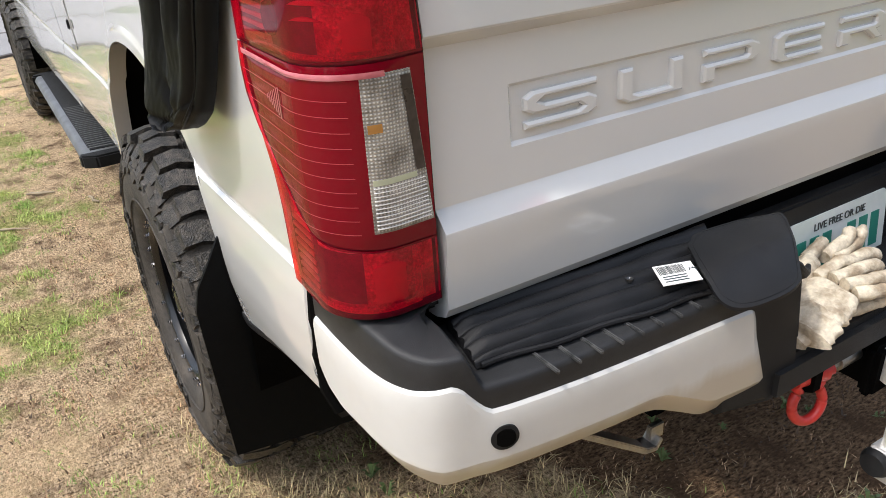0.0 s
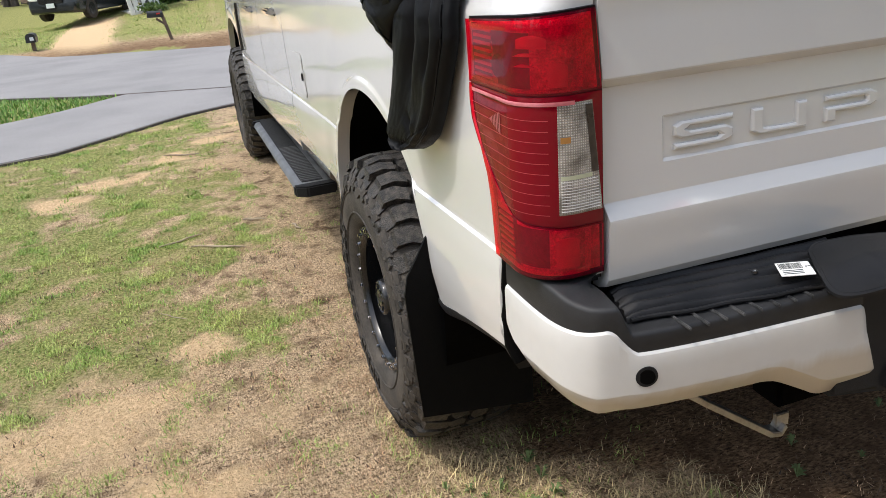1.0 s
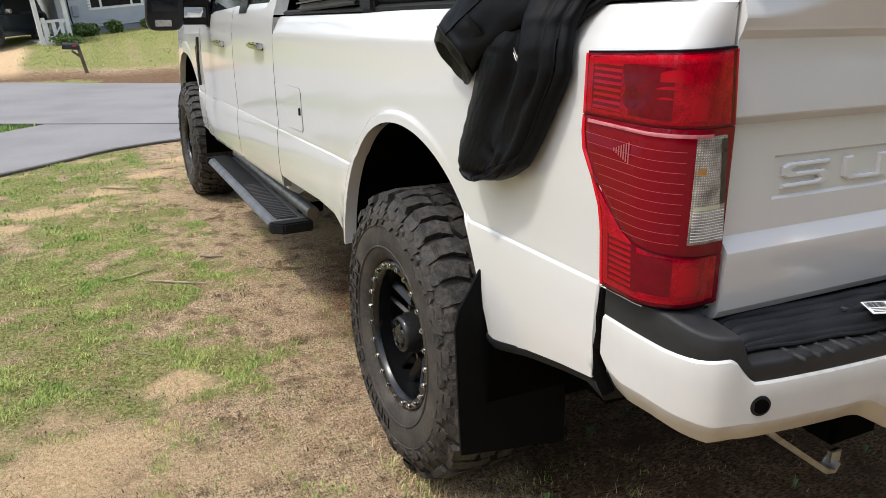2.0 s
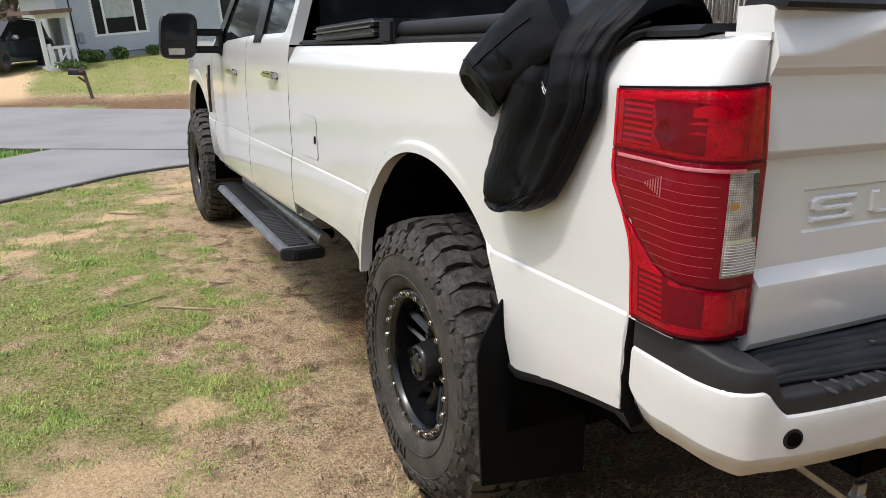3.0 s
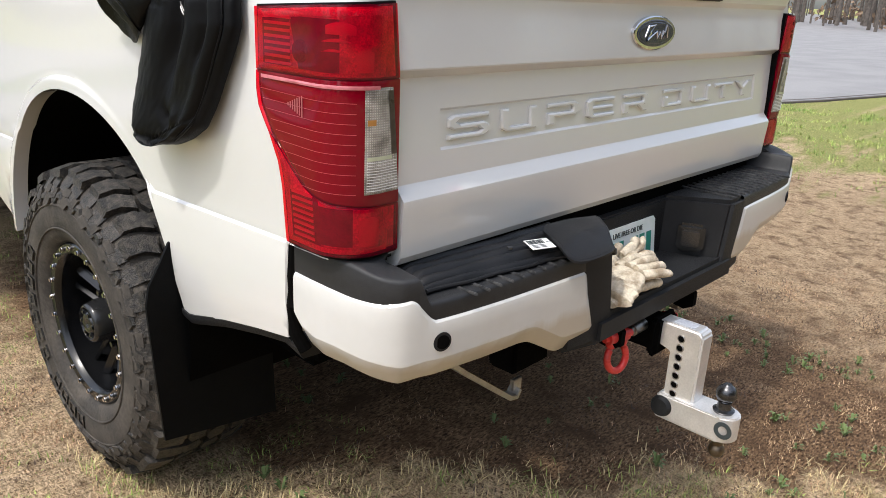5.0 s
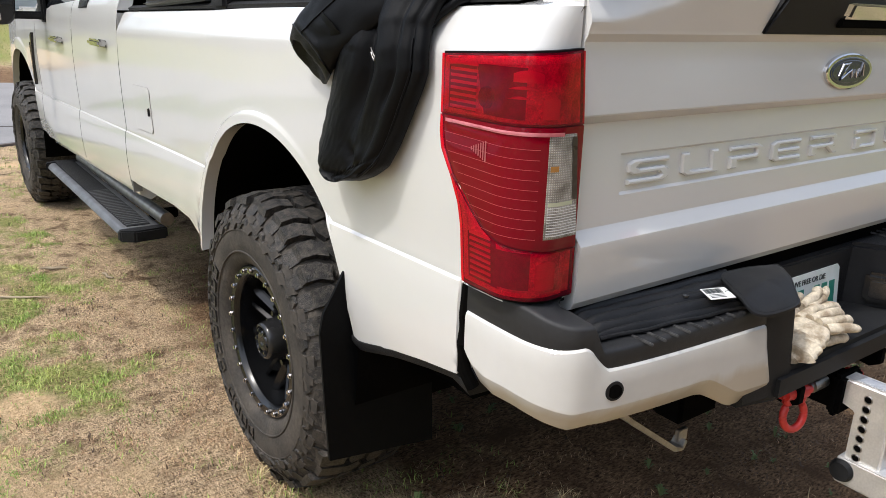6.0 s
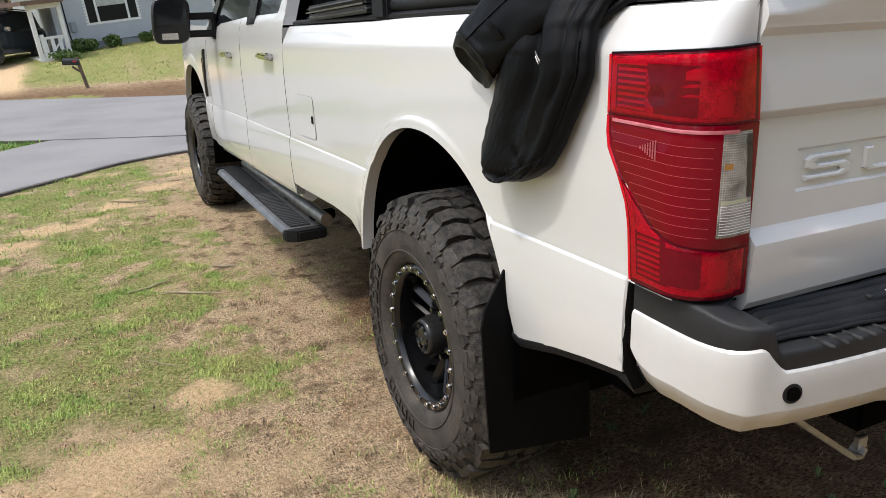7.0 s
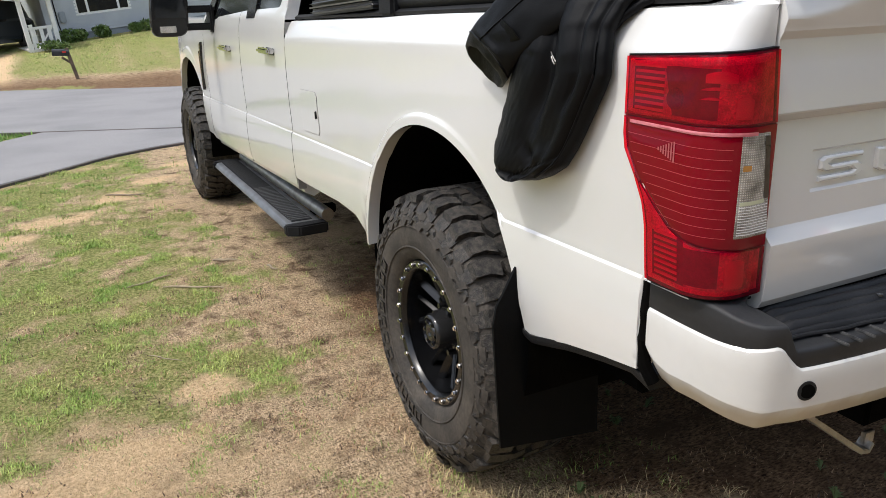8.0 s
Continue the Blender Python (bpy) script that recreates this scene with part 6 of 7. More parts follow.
# paper label with bars
PAPER = material("white_label", (0.78, 0.78, 0.77), 0.6, 0, (0.74, 0.74, 0.73), 20, 80, 0.03)
lab_o, lab_u, lab_v = Vector((-0.582, -1.232, 0.9435)), Vector((0.046, -0.0145, -0.0005)), Vector((0.021, 0.0425, 0.004))
bm = bmesh.new()
add_prism(bm, [(0, 0), (1, 0), (1, 1), (0, 1)], 0.0012, lambda u, v, w: lab_o + lab_u * u * 1.25 + lab_v * v + Vector((0, 0, w)))
paper = part("paper_label", bm, PAPER, bag, "white paper label with bar print")
bm = bmesh.new()
rnd = random.Random(5)
u = 0.06
while u < 0.74:
    w_ = rnd.choice((0.008, 0.014, 0.02))
    add_prism(bm, [(u, 0.5), (u + w_, 0.5), (u + w_, 0.92), (u, 0.92)], 0.0006, lambda a, b, w: lab_o + lab_u * a * 1.25 + lab_v * b + Vector((0, 0, 0.0013 + w)))
    u += w_ + rnd.choice((0.012, 0.02))
for v in (0.12, 0.24, 0.36):
    add_prism(bm, [(0.1, v), (0.7, v), (0.7, v + 0.04), (0.1, v + 0.04)], 0.0006, lambda a, b, w: lab_o + lab_u * a * 1.25 + lab_v * b + Vector((0, 0, 0.0013 + w)))
part("plain_bar", bm, INK, paper)
letter = bpy.data.curves.new("label_letter", "FONT")
letter.body, letter.size, letter.extrude = "A", 0.02, 0.0002
letter.materials.append(INK)
lo = new("label_letter", letter)
lo.matrix_world = Matrix.Translation(lab_o + lab_u * 1.02 + lab_v * 0.52 + Vector((0, 0, 0.0016))) @ pose(0, 0, 0, 0, 0, -17)
lo.parent, lo.matrix_parent_inverse = bag, bag.matrix_basis.inverted()

# work gloves
LEATHER = material("cream_leather", (0.66, 0.58, 0.45), 0.75, 0, (0.34, 0.265, 0.18), 34, 140, 0.15, 0.6, 240)
SHELF = 0.741


def glove(name, palm, fingers, cuff, label):
    ob = thing(name, label, "work glove", (palm[0], palm[1], SHELF), "work gloves")
    bm = bmesh.new()
    # cuff and palm: a flattened tube that narrows and widens
    keys = cuff + [palm]
    pts = []
    for a, b in zip(keys, keys[1:]):
        pts += [tuple(p + (q - p) * t for p, q in zip(a, b)) for t in (0, 0.2, 0.4, 0.6, 0.8)]
    pts.append(palm)
    pts.append((palm[0] + 0.02, palm[1] - 0.004, palm[2] - 0.004, palm[3] * 0.7, palm[4] * 0.55, palm[5]))
    rings = []
    for i, (x, y, z, w, h, ang) in enumerate(pts):
        ring = []
        for k in range(24):
            t = 2 * math.pi * k / 24
            wob = 1 + 0.16 * noise.noise(Vector((x * 30 + math.cos(t), y * 30 + math.sin(t), i)))
            crease = 0.007 * noise.noise(Vector((x * 42, w * math.cos(t) * 42 + y * 9, i * 0.5 + 3)))
            lx, lz = w * math.cos(t) * wob, h * math.sin(t) * wob + crease * (math.sin(t) > -0.2)
            ring.append(Vector((x + lx * math.cos(ang), y + lx * math.sin(ang), z + lz)))
        rings.append(ring)
    add_rings(bm, rings)
    part("palm", bm, LEATHER, ob, sharp=70)
    for path in fingers:
        bm = bmesh.new()
        dense_path = []
        for a, b in zip(path, path[1:]):
            for t in (0, 0.2, 0.4, 0.6, 0.8):
                dense_path.append(Vector(a).lerp(Vector(b), t))
        dense_path.append(Vector(path[-1]))
        m = len(dense_path)
        radii = [(0.0122 + 0.0018 * noise.noise(p * 40)) * (1 if i < m - 2 else 0.85 if i < m - 1 else 0.45) for i, p in enumerate(dense_path)]
        add_sweep(bm, dense_path, radii, 14)
        for v in bm.verts:
            v.co += 0.0042 * noise.noise_vector(v.co * 30) * Vector((0.6, 0.6, 1)) + 0.0012 * noise.noise_vector(v.co * 150)
        part("finger", bm, LEATHER, ob, sharp=70)
    return ob


z0 = SHELF
glove("work_glove", (-0.17, -1.235, z0 + 0.045, 0.052, 0.024, 1.45),
      [[(-0.15, -1.265, z0 + 0.05), (-0.10, -1.285, z0 + 0.052), (-0.055, -1.295, z0 + 0.04)],
       [(-0.15, -1.245, z0 + 0.058), (-0.09, -1.262, z0 + 0.06), (-0.035, -1.265, z0 + 0.047)],
       [(-0.15, -1.222, z0 + 0.06), (-0.08, -1.235, z0 + 0.066), (-0.03, -1.24, z0 + 0.055)],
       [(-0.16, -1.20, z0 + 0.055), (-0.10, -1.20, z0 + 0.07), (-0.06, -1.21, z0 + 0.062)]],
      [(-0.285, -1.255, z0 + 0.022, 0.058, 0.020, 1.7), (-0.25, -1.25, z0 + 0.034, 0.056, 0.024, 1.6), (-0.21, -1.242, z0 + 0.040, 0.054, 0.024, 1.5)],
      "cream leather work glove, stained, lying on the low step")
glove("work_glove", (-0.13, -1.165, z0 + 0.055, 0.045, 0.024, 0.7),
      [[(-0.12, -1.15, z0 + 0.06), (-0.085, -1.15, z0 + 0.075), (-0.07, -1.148, z0 + 0.085)],
       [(-0.09, -1.165, z0 + 0.06), (-0.03, -1.165, z0 + 0.075), (-0.01, -1.16, z0 + 0.098)],
       [(-0.08, -1.175, z0 + 0.055), (0.0, -1.17, z0 + 0.065), (0.02, -1.165, z0 + 0.092)],
       [(-0.10, -1.19, z0 + 0.05), (-0.02, -1.20, z0 + 0.06), (0.02, -1.205, z0 + 0.045)]],
      [(-0.26, -1.19, z0 + 0.03, 0.05, 0.026, 1.3), (-0.2, -1.18, z0 + 0.045, 0.048, 0.026, 1.0)],
      "cream leather work glove with raised fingers, against the plate")
glove("work_glove", (-0.20, -1.225, z0 + 0.020, 0.056, 0.016, 1.5),
      [[(-0.16, -1.26, z0 + 0.016), (-0.10, -1.27, z0 + 0.016), (-0.06, -1.272, z0 + 0.014)],
       [(-0.16, -1.22, z0 + 0.016), (-0.09, -1.225, z0 + 0.016), (-0.045, -1.23, z0 + 0.014)]],
      [(-0.30, -1.235, z0 + 0.014, 0.05, 0.013, 1.6), (-0.25, -1.23, z0 + 0.018, 0.055, 0.016, 1.55)],
      "cream leather work glove, flattened under another")

BRONZE = material("worn_bronze", (0.20, 0.155, 0.10), 0.35, 0.9, (0.14, 0.11, 0.08), 14, 120, 0.12)
GREY_STICKER = material("grey_sticker", (0.38, 0.40, 0.44), 0.5, 0, (0.30, 0.32, 0.37), 40, 200, 0.1)

# ball mount in the receiver
mount = thing("ball_mount", "brushed aluminium drop hitch with a dark tow ball, in the receiver", "tow hitch", (0, -1.30, 0.59))
bm = bmesh.new()
add_prism(bm, [(-1.27, 0.638), (-1.385, 0.638), (-1.398, 0.625), (-1.398, 0.428), (-1.312, 0.428), (-1.312, 0.556), (-1.325, 0.568), (-1.27, 0.568)], 0.062, lambda u, v, w: Vector((-0.031 + w, u, v)))
bmesh.ops.bevel(bm, geom=bm.edges[:], offset=0.0055, segments=3, affect="EDGES")
part("drop_shank", bm, ALU, mount, sharp=40)
for k in range(7):
    z = 0.605 - 0.027 * k
    for x in (-0.0315, 0.0315):
        bm = bmesh.new()
        add_cyl(bm, (x, -1.340, z), (x * 1.02, -1.340, z), 0.0085, 0.0085, 18)
        hole = part("pin_hole", bm, DARK, mount)
    bm = bmesh.new()
    add_lathe(bm, [(-0.0335, 0.0085), (-0.0325, 0.0105), (-0.031, 0.0112)], 20, "x", (0, -1.340, z))
    part("hole_rim", bm, STEEL, mount)
bm = bmesh.new()
outline = [(-0.041, -1.300), (-0.041, -1.475)] + [(-0.041 * math.cos(radians(a)), -1.475 - 0.041 * math.sin(radians(a))) for a in range(15, 180, 15)] + [(0.041, -1.475), (0.041, -1.300)]
add_prism(bm, outline, 0.072, lambda u, v, w: Vector((u, v, 0.362 + w)))
bmesh.ops.bevel(bm, geom=[e for e in bm.edges], offset=0.004, segments=2, affect="EDGES")
part("ball_platform", bm, ALU, mount, sharp=40)
bm = bmesh.new()
add_lathe(bm, [(0.434, 0.0), (0.434, 0.026), (0.440, 0.028), (0.444, 0.019), (0.462, 0.017), (0.466, 0.020)] + [(0.487 - 0.027 * math.cos(radians(a)), 0.027 * math.sin(radians(a))) for a in range(45, 165, 12)] + [(0.5135, 0.010), (0.5135, 0.0)], 32, "z", (0, -1.470, 0))
part("tow_ball", bm, GUNMETAL, mount, "dark worn steel tow ball")
bm = bmesh.new()
add_lathe(bm, [(0.362, 0.0), (0.362, 0.020), (0.352, 0.022), (0.345, 0.016), (0.338, 0.016)] + [(0.318 + 0.022 * math.cos(radians(a)), 0.022 * math.sin(radians(a))) for a in range(40, 165, 12)] + [(0.296, 0.008), (0.296, 0.0)], 32, "z", (0, -1.470, 0))
part("lower_ball", bm, BRONZE, mount, "worn bronze-coloured lower ball")
for x in (-0.043, 0.043):
    bm = bmesh.new()
    add_lathe(bm, [(-0.012, 0.0), (-0.012, 0.024), (0.0, 0.030), (0.012, 0.030)] if x < 0 else [(0.012, 0.0), (0.012, 0.024), (0.0, 0.030), (-0.012, 0.030)], 28, "x", (x, -1.318, 0.400))
    part("lock_cap", bm, BLACK_PLASTIC, mount, "round black lock cap")
bm = bmesh.new()
add_lathe(bm, [(-0.0418, 0.012), (-0.0424, 0.016), (-0.0424, 0.021), (-0.0418, 0.024)], 28, "x", (0, -1.492, 0.402))
part("round_mark", bm, INK, mount)
part("sticker", boxed((0.0, -1.335, 0.6385), (0.036, 0.06, 0.001), 0.0), GREY_STICKER, mount)


def shackle(x, y, z, tilt, turn):
    ob = thing("recovery_shackle", "red bow shackle hanging from a tow loop", "shackle", (x, y, z), "red shackles")
    bm = bmesh.new()
    pts = [Vector((0.026, 0, 0.010)), Vector((0.026, 0, -0.015))] + [Vector((0.033 * math.sin(radians(a)), 0, -0.052 - 0.036 * math.cos(radians(a)))) for a in range(145, -146, -12)] + [Vector((-0.026, 0, -0.015)), Vector((-0.026, 0, 0.010))]
    m = Euler((radians(tilt), 0, radians(turn))).to_matrix()
    add_sweep(bm, [m @ p + Vector(ob.location) for p in pts], 0.0095, 12)
    part("bow", bm, RED_PAINT, ob)
    bm = bmesh.new()
    add_cyl(bm, m @ Vector((-0.045, 0, 0.006)) + Vector(ob.location), m @ Vector((0.05, 0, 0.006)) + Vector(ob.location), 0.0105, 0.0105, 16)
    for e in (-0.022, 0.022):
        add_cyl(bm, m @ Vector((e - 0.011, 0, 0.006)) + Vector(ob.location), m @ Vector((e + 0.011, 0, 0.006)) + Vector(ob.location), 0.018, 0.018, 16)
    part("pin", bm, RED_PAINT, ob)



shackle(-0.197, -1.242, 0.625, -8, -14)
shackle(0.045, -1.235, 0.606, 35, -30)

# ---- surroundings ----
SIDING = material("pale_blue_siding", (0.44, 0.465, 0.49), 0.6, 0, (0.41, 0.435, 0.46), 2, 40, 0.03)
FOUNDATION = material("grey_blue_foundation", (0.30, 0.33, 0.36), 0.8, 0, (0.27, 0.30, 0.33), 1.5, 30, 0.06)
TRIM = material("white_trim", (0.76, 0.76, 0.74), 0.5, 0, (0.70, 0.70, 0.68), 4, 40, 0.03)
ROOFING = material("brown_shingle", (0.16, 0.10, 0.075), 0.85, 0, (0.12, 0.08, 0.06), 6, 60, 0.15)
CURTAIN = material("curtain", (0.45, 0.47, 0.44), 0.8, 0, (0.35, 0.37, 0.35), 6, 40, 0.06)
house = thing("house", "pale blue-grey clapboard house with white trim and a porch", "house", (2.4, 30.6, -0.3))
HX, HY, HA = -1.86, 30.45, radians(12)
# the lawn under the truck slopes sideways, so the house stands at a slight angle to it
HT = radians(5.5)
HROT = Matrix.Rotation(HA, 3, "Z") @ Matrix.Rotation(-HT, 3, "Y")


def on_house(u, w, z):
    """u along the front wall from its corner, w towards the street."""
    u, z = u * math.cos(HT) - (z + 0.3) * math.sin(HT), -0.3 + u * math.sin(HT) + (z + 0.3) * math.cos(HT)
    return Vector((HX + u * math.cos(HA) + w * math.sin(HA), HY + u * math.sin(HA) - w * math.cos(HA), z + 0.40))


def hbox(bm, u0, u1, w0, w1, z0, z1, bevel=0.0):
    c = on_house((u0 + u1) / 2, (w0 + w1) / 2, (z0 + z1) / 2)
    add_box(bm, c, (u1 - u0, w1 - w0, z1 - z0), bevel, HROT)


def hpart(name, mat, u0, u1, w0, w1, z0, z1, parent=house, bevel=0.0, label=""):
    bm = bmesh.new()
    hbox(bm, u0, u1, w0, w1, z0, z1, bevel)
    return part(name, bm, mat, parent, label)


WIN = ((1.18, 3.12, 0.72, 2.05), (6.2, 7.6, 0.75, 2.05))
hpart("foundation", FOUNDATION, 0, 12, -7, -0.02, -1.0, 0.02)
wall = hpart("house_wall", SIDING, 0.0, 12, -7, -0.03, 0.02, 2.75)
board_mesh = {}
for k in range(24):
    z = 0.03 + k * 0.113
    spans, u = [], 0.0
    for a, b, lo, hi in WIN:
        if lo - 0.1 < z < hi:
            spans.append((u, a))
            u = b
    spans.append((u, 12.0))
    for a, b in spans:
        bm = bmesh.new()
        add_rings(bm, [[on_house(uu, w, z + q) for w, q in ((0.0, 0.0), (0.034, 0.0), (0.006, 0.118), (0.0, 0.118))] for uu in (a, b)])
        part("clapboard", bm, SIDING, wall)
for n, (a, b, lo, hi) in enumerate(WIN):
    win = hpart("house_window", TRIM, a - 0.06, b + 0.06, -0.02, 0.025, lo - 0.08, hi + 0.08)
    cuts = [a, a + 0.40, b - 0.40, b] if n == 0 else [a, (a + b) / 2, b]
    for c, d in zip(cuts, cuts[1:]):
        hpart("pane", GLASS, c + 0.045, d - 0.045, 0.02, 0.032, lo, hi, win)
    hpart("curtain", CURTAIN, cuts[1] + 0.05, cuts[2] - 0.05, 0.027, 0.035, lo + 0.55, hi - 0.02, win)
bm = bmesh.new()
add_rings(bm, [[on_house(u, w, z) for w, z in ((0.5, 2.62), (0.5, 2.72), (-3.5, 4.6), (-7.6, 2.7), (-7.6, 2.6))] for u in (-0.4, 12.4)])
part("roof", bm, ROOFING, house)
bm = bmesh.new()
add_sweep(bm, [on_house(0.42, 0.03, 2.6), on_house(0.42, 0.03, 0.4), on_house(0.46, 0.03, 0.1), on_house(0.56, 0.04, -0.3)], 0.025, 8)
part("power_cable", bm, BLACK_PLASTIC, house)
hpart("meter_box", FOUNDATION, 0.5, 0.72, 0.0, 0.12, 0.45, 0.85, bevel=0.03)
# porch
porch = thing("porch", "white-painted wooden porch with railing", "porch", (-2.8, 29.4, -0.4))
hpart("porch_floor", TRIM, -1.05, -0.02, -2.0, 1.75, -0.45, -0.22, porch)
hpart("porch_roof", ROOFING, -1.30, 0.05, -2.2, 2.05, 1.60, 1.74, porch)
hpart("porch_beam", TRIM, -1.12, 0.0, 1.58, 1.74, 1.44, 1.60, porch)
for u in (-1.10, -0.16):
    hpart("porch_post", TRIM, u, u + 0.14, 1.58, 1.72, -0.5, 1.46, porch, 0.01)
for z in (0.42, -0.12):
    hpart("porch_rail", TRIM, -1.0, -0.1, 1.61, 1.69, z, z + 0.09, porch, 0.01)
for k in range(3):
    hpart("baluster", TRIM, -0.86 + k * 0.25, -0.74 + k * 0.25, 1.625, 1.675, -0.06, 0.44, porch)
hpart("porch_newel", TRIM, -0.92, -0.80, 1.58, 1.72, -0.4, 0.60, porch)
bm = bmesh.new()
p0, p1 = on_house(-0.62, 1.65, -0.06), on_house(-0.2, 1.65, 0.42)
add_box(bm, (p0 + p1) / 2, (0.06, 0.05, (p1 - p0).length), 0.004, (p1 - p0).to_track_quat("Z", "Y").to_matrix())
part("brace", bm, TRIM, porch)

# mailbox
BOX = material("mailbox_dark", (0.03, 0.033, 0.034), 0.4, 0.3, (0.045, 0.045, 0.045), 8, 70, 0.1)
POST = material("weathered_post", (0.17, 0.125, 0.09), 0.85, 0, (0.11, 0.085, 0.065), 6, 60, 0.15, 0.4, 80)
mailbox = thing("mailbox", "dark mailbox on a leaning weathered post beside the street", "mailbox", (-1.70, 21.45, -0.85))
bm = bmesh.new()
add_box(bm, (-1.745, 21.45, -0.42), (0.09, 0.09, 0.92), 0.008, Euler((0, radians(-11), 0)).to_matrix())
part("post", bm, POST, mailbox)
bm = bmesh.new()
ring = [(-0.085, 0.0), (0.085, 0.0), (0.085, 0.10)] + [(0.085 * math.cos(radians(a)), 0.10 + 0.075 * math.sin(radians(a))) for a in range(20, 180, 20)] + [(-0.085, 0.10)]
add_rings(bm, [[(-1.99 + d + 0.12 * v, 21.45 + u, -0.17 + v - 0.06 * d) for u, v in ring] for d in (-0.22, 0.20)])
part("mail_case", bm, BOX, mailbox)
bm = bmesh.new()
add_box(bm, (-1.86, 21.45, -0.30), (0.30, 0.07, 0.06), 0.006, Euler((0, radians(38), 0)).to_matrix())
part("brace", bm, POST, mailbox)
part("flag", boxed((-1.90, 21.355, -0.07), (0.10, 0.006, 0.04), 0.001), RED_PAINT, mailbox)
mailbox.location += Vector((0.27, 0, 0.40))
# second mailbox by the dirt drive
box2 = thing("mailbox", "black mailbox with a pale panel at the street's edge", "mailbox", (-5.3, 22.2, -0.75))
bm = bmesh.new()
add_rings(bm, [[(-5.32 + u * 1.5, 22.1 + d, -0.52 + v * 1.4) for u, v in ring] for d in (-0.22, 0.25)])
part("mail_case", bm, BOX, box2)
part("post", boxed((-5.32, 22.15, -0.65), (0.1, 0.1, 0.4), 0.006), POST, box2)
part("plain_bar", boxed((-5.29, 21.875, -0.42), (0.10, 0.008, 0.09), 0.001), PLATE, box2)

box2.location += Vector((0.27, 0, 0.40))
# parked car
PAINT = material("dark_green_black_paint", (0.015, 0.018, 0.018), 0.2, 0.2, (0.02, 0.023, 0.023), 3, 30, 0.02, coat=0.3)
car = thing("parked_car", "dark sport-utility car parked by the house on the dirt drive", "car", (-4.05, 30.2, 0.04))
CD = Vector((-0.42, -0.907, 0))
CS = Vector((-0.907, 0.42, 0))
CO = Vector((-4.05, 30.2, 0.04))


def on_car(f, s, z):
    return CO + CD * f + CS * s + Vector((0, 0, z))


bm = bmesh.new()
prof = [(2.35, 0.35, 0.62, 0.80), (2.30, 0.30, 0.80, 0.86), (2.1, 0.26, 0.95, 0.90), (1.3, 0.25, 1.03, 0.92), (0.9, 0.25, 1.08, 0.92), (-1.6, 0.25, 1.10, 0.92), (-2.2, 0.3, 1.06, 0.90), (-2.42, 0.4, 0.95, 0.82)]
rings = []
for f, lo, hi, w in prof:
    rings.append([on_car(f, s * w, z) for s, z in ((-0.96, lo), (-1, lo + 0.12), (-1, (lo + hi) / 2), (-0.96, hi - 0.1), (-0.86, hi), (0.86, hi), (0.96, hi - 0.1), (1, (lo + hi) / 2), (1, lo + 0.12), (0.96, lo))])
add_rings(bm, rings)
body = part("body", bm, PAINT, car)
bm = bmesh.new()
add_rings(bm, [[on_car(f, s * w, z) for s, z in ((-1.0, 1.02), (-0.84, top), (0.84, top), (1.0, 1.02))] for f, w, top in ((1.25, 0.84, 1.04), (0.45, 0.82, 1.62), (-0.5, 0.82, 1.68), (-1.9, 0.80, 1.62), (-2.35, 0.80, 1.05))])
part("cabin", bm, GLASS, car)
bm = bmesh.new()
add_rings(bm, [[on_car(f, s * 0.70, z) for s, z in ((-1.0, top - 0.02), (-0.9, top + 0.03), (0.9, top + 0.03), (1.0, top - 0.02))] for f, top in ((0.45, 1.62), (-0.5, 1.68), (-1.95, 1.62))])
part("roof", bm, PAINT, car)
for s in (-0.62, 0.62):
    bm = bmesh.new()
    add_sweep(bm, [on_car(0.3, s, 1.70), on_car(-0.6, s, 1.75), on_car(-1.8, s, 1.70)], 0.02, 8)
    part("roof_rail", bm, BLACK_PLASTIC, car)
    bm = bmesh.new()
    add_box(bm, on_car(2.27, s, 0.80), (0.42, 0.16, 0.14), 0.03, Euler((0, 0, math.atan2(CS.y, CS.x))).to_matrix())
    part("headlamp", bm, LAMP_WHITE, car)
    for f in (1.42, -1.42):
        bm = bmesh.new()
        c = on_car(f, math.copysign(0.83, s), 0.34)
        d = CS * math.copysign(1, s)
        add_cyl(bm, c - d * 0.1, c + d * 0.1, 0.345, 0.345, 28)
        w_ = part("car_wheel", bm, RUBBER, car)
        bm = bmesh.new()
        add_cyl(bm, c + d * 0.06, c + d * 0.108, 0.22, 0.21, 24)
        part("rim", bm, GUNMETAL, w_)
    bm = bmesh.new()
    add_box(bm, on_car(0.75, math.copysign(1.02, s), 1.10), (0.22, 0.12, 0.15), 0.03, Euler((0, 0, math.atan2(CS.y, CS.x))).to_matrix())
    part("wing_mirror", bm, CHROME, car)
bm = bmesh.new()
add_box(bm, on_car(2.36, 0, 0.72), (0.9, 0.06, 0.22), 0.02, Euler((0, 0, math.atan2(CS.y, CS.x))).to_matrix())
part("grille", bm, BLACK_GLOSS, car)
bm = bmesh.new()
add_box(bm, on_car(2.40, 0, 0.80), (0.92, 0.03, 0.03), 0.008, Euler((0, 0, math.atan2(CS.y, CS.x))).to_matrix())
part("grille_bar", bm, CHROME, car)
part("plain_plate", boxed(on_car(2.42, 0, 0.55), (0.3, 0.02, 0.15), 0.004, Euler((0, 0, math.atan2(CS.y, CS.x))).to_matrix()), PLATE, car)


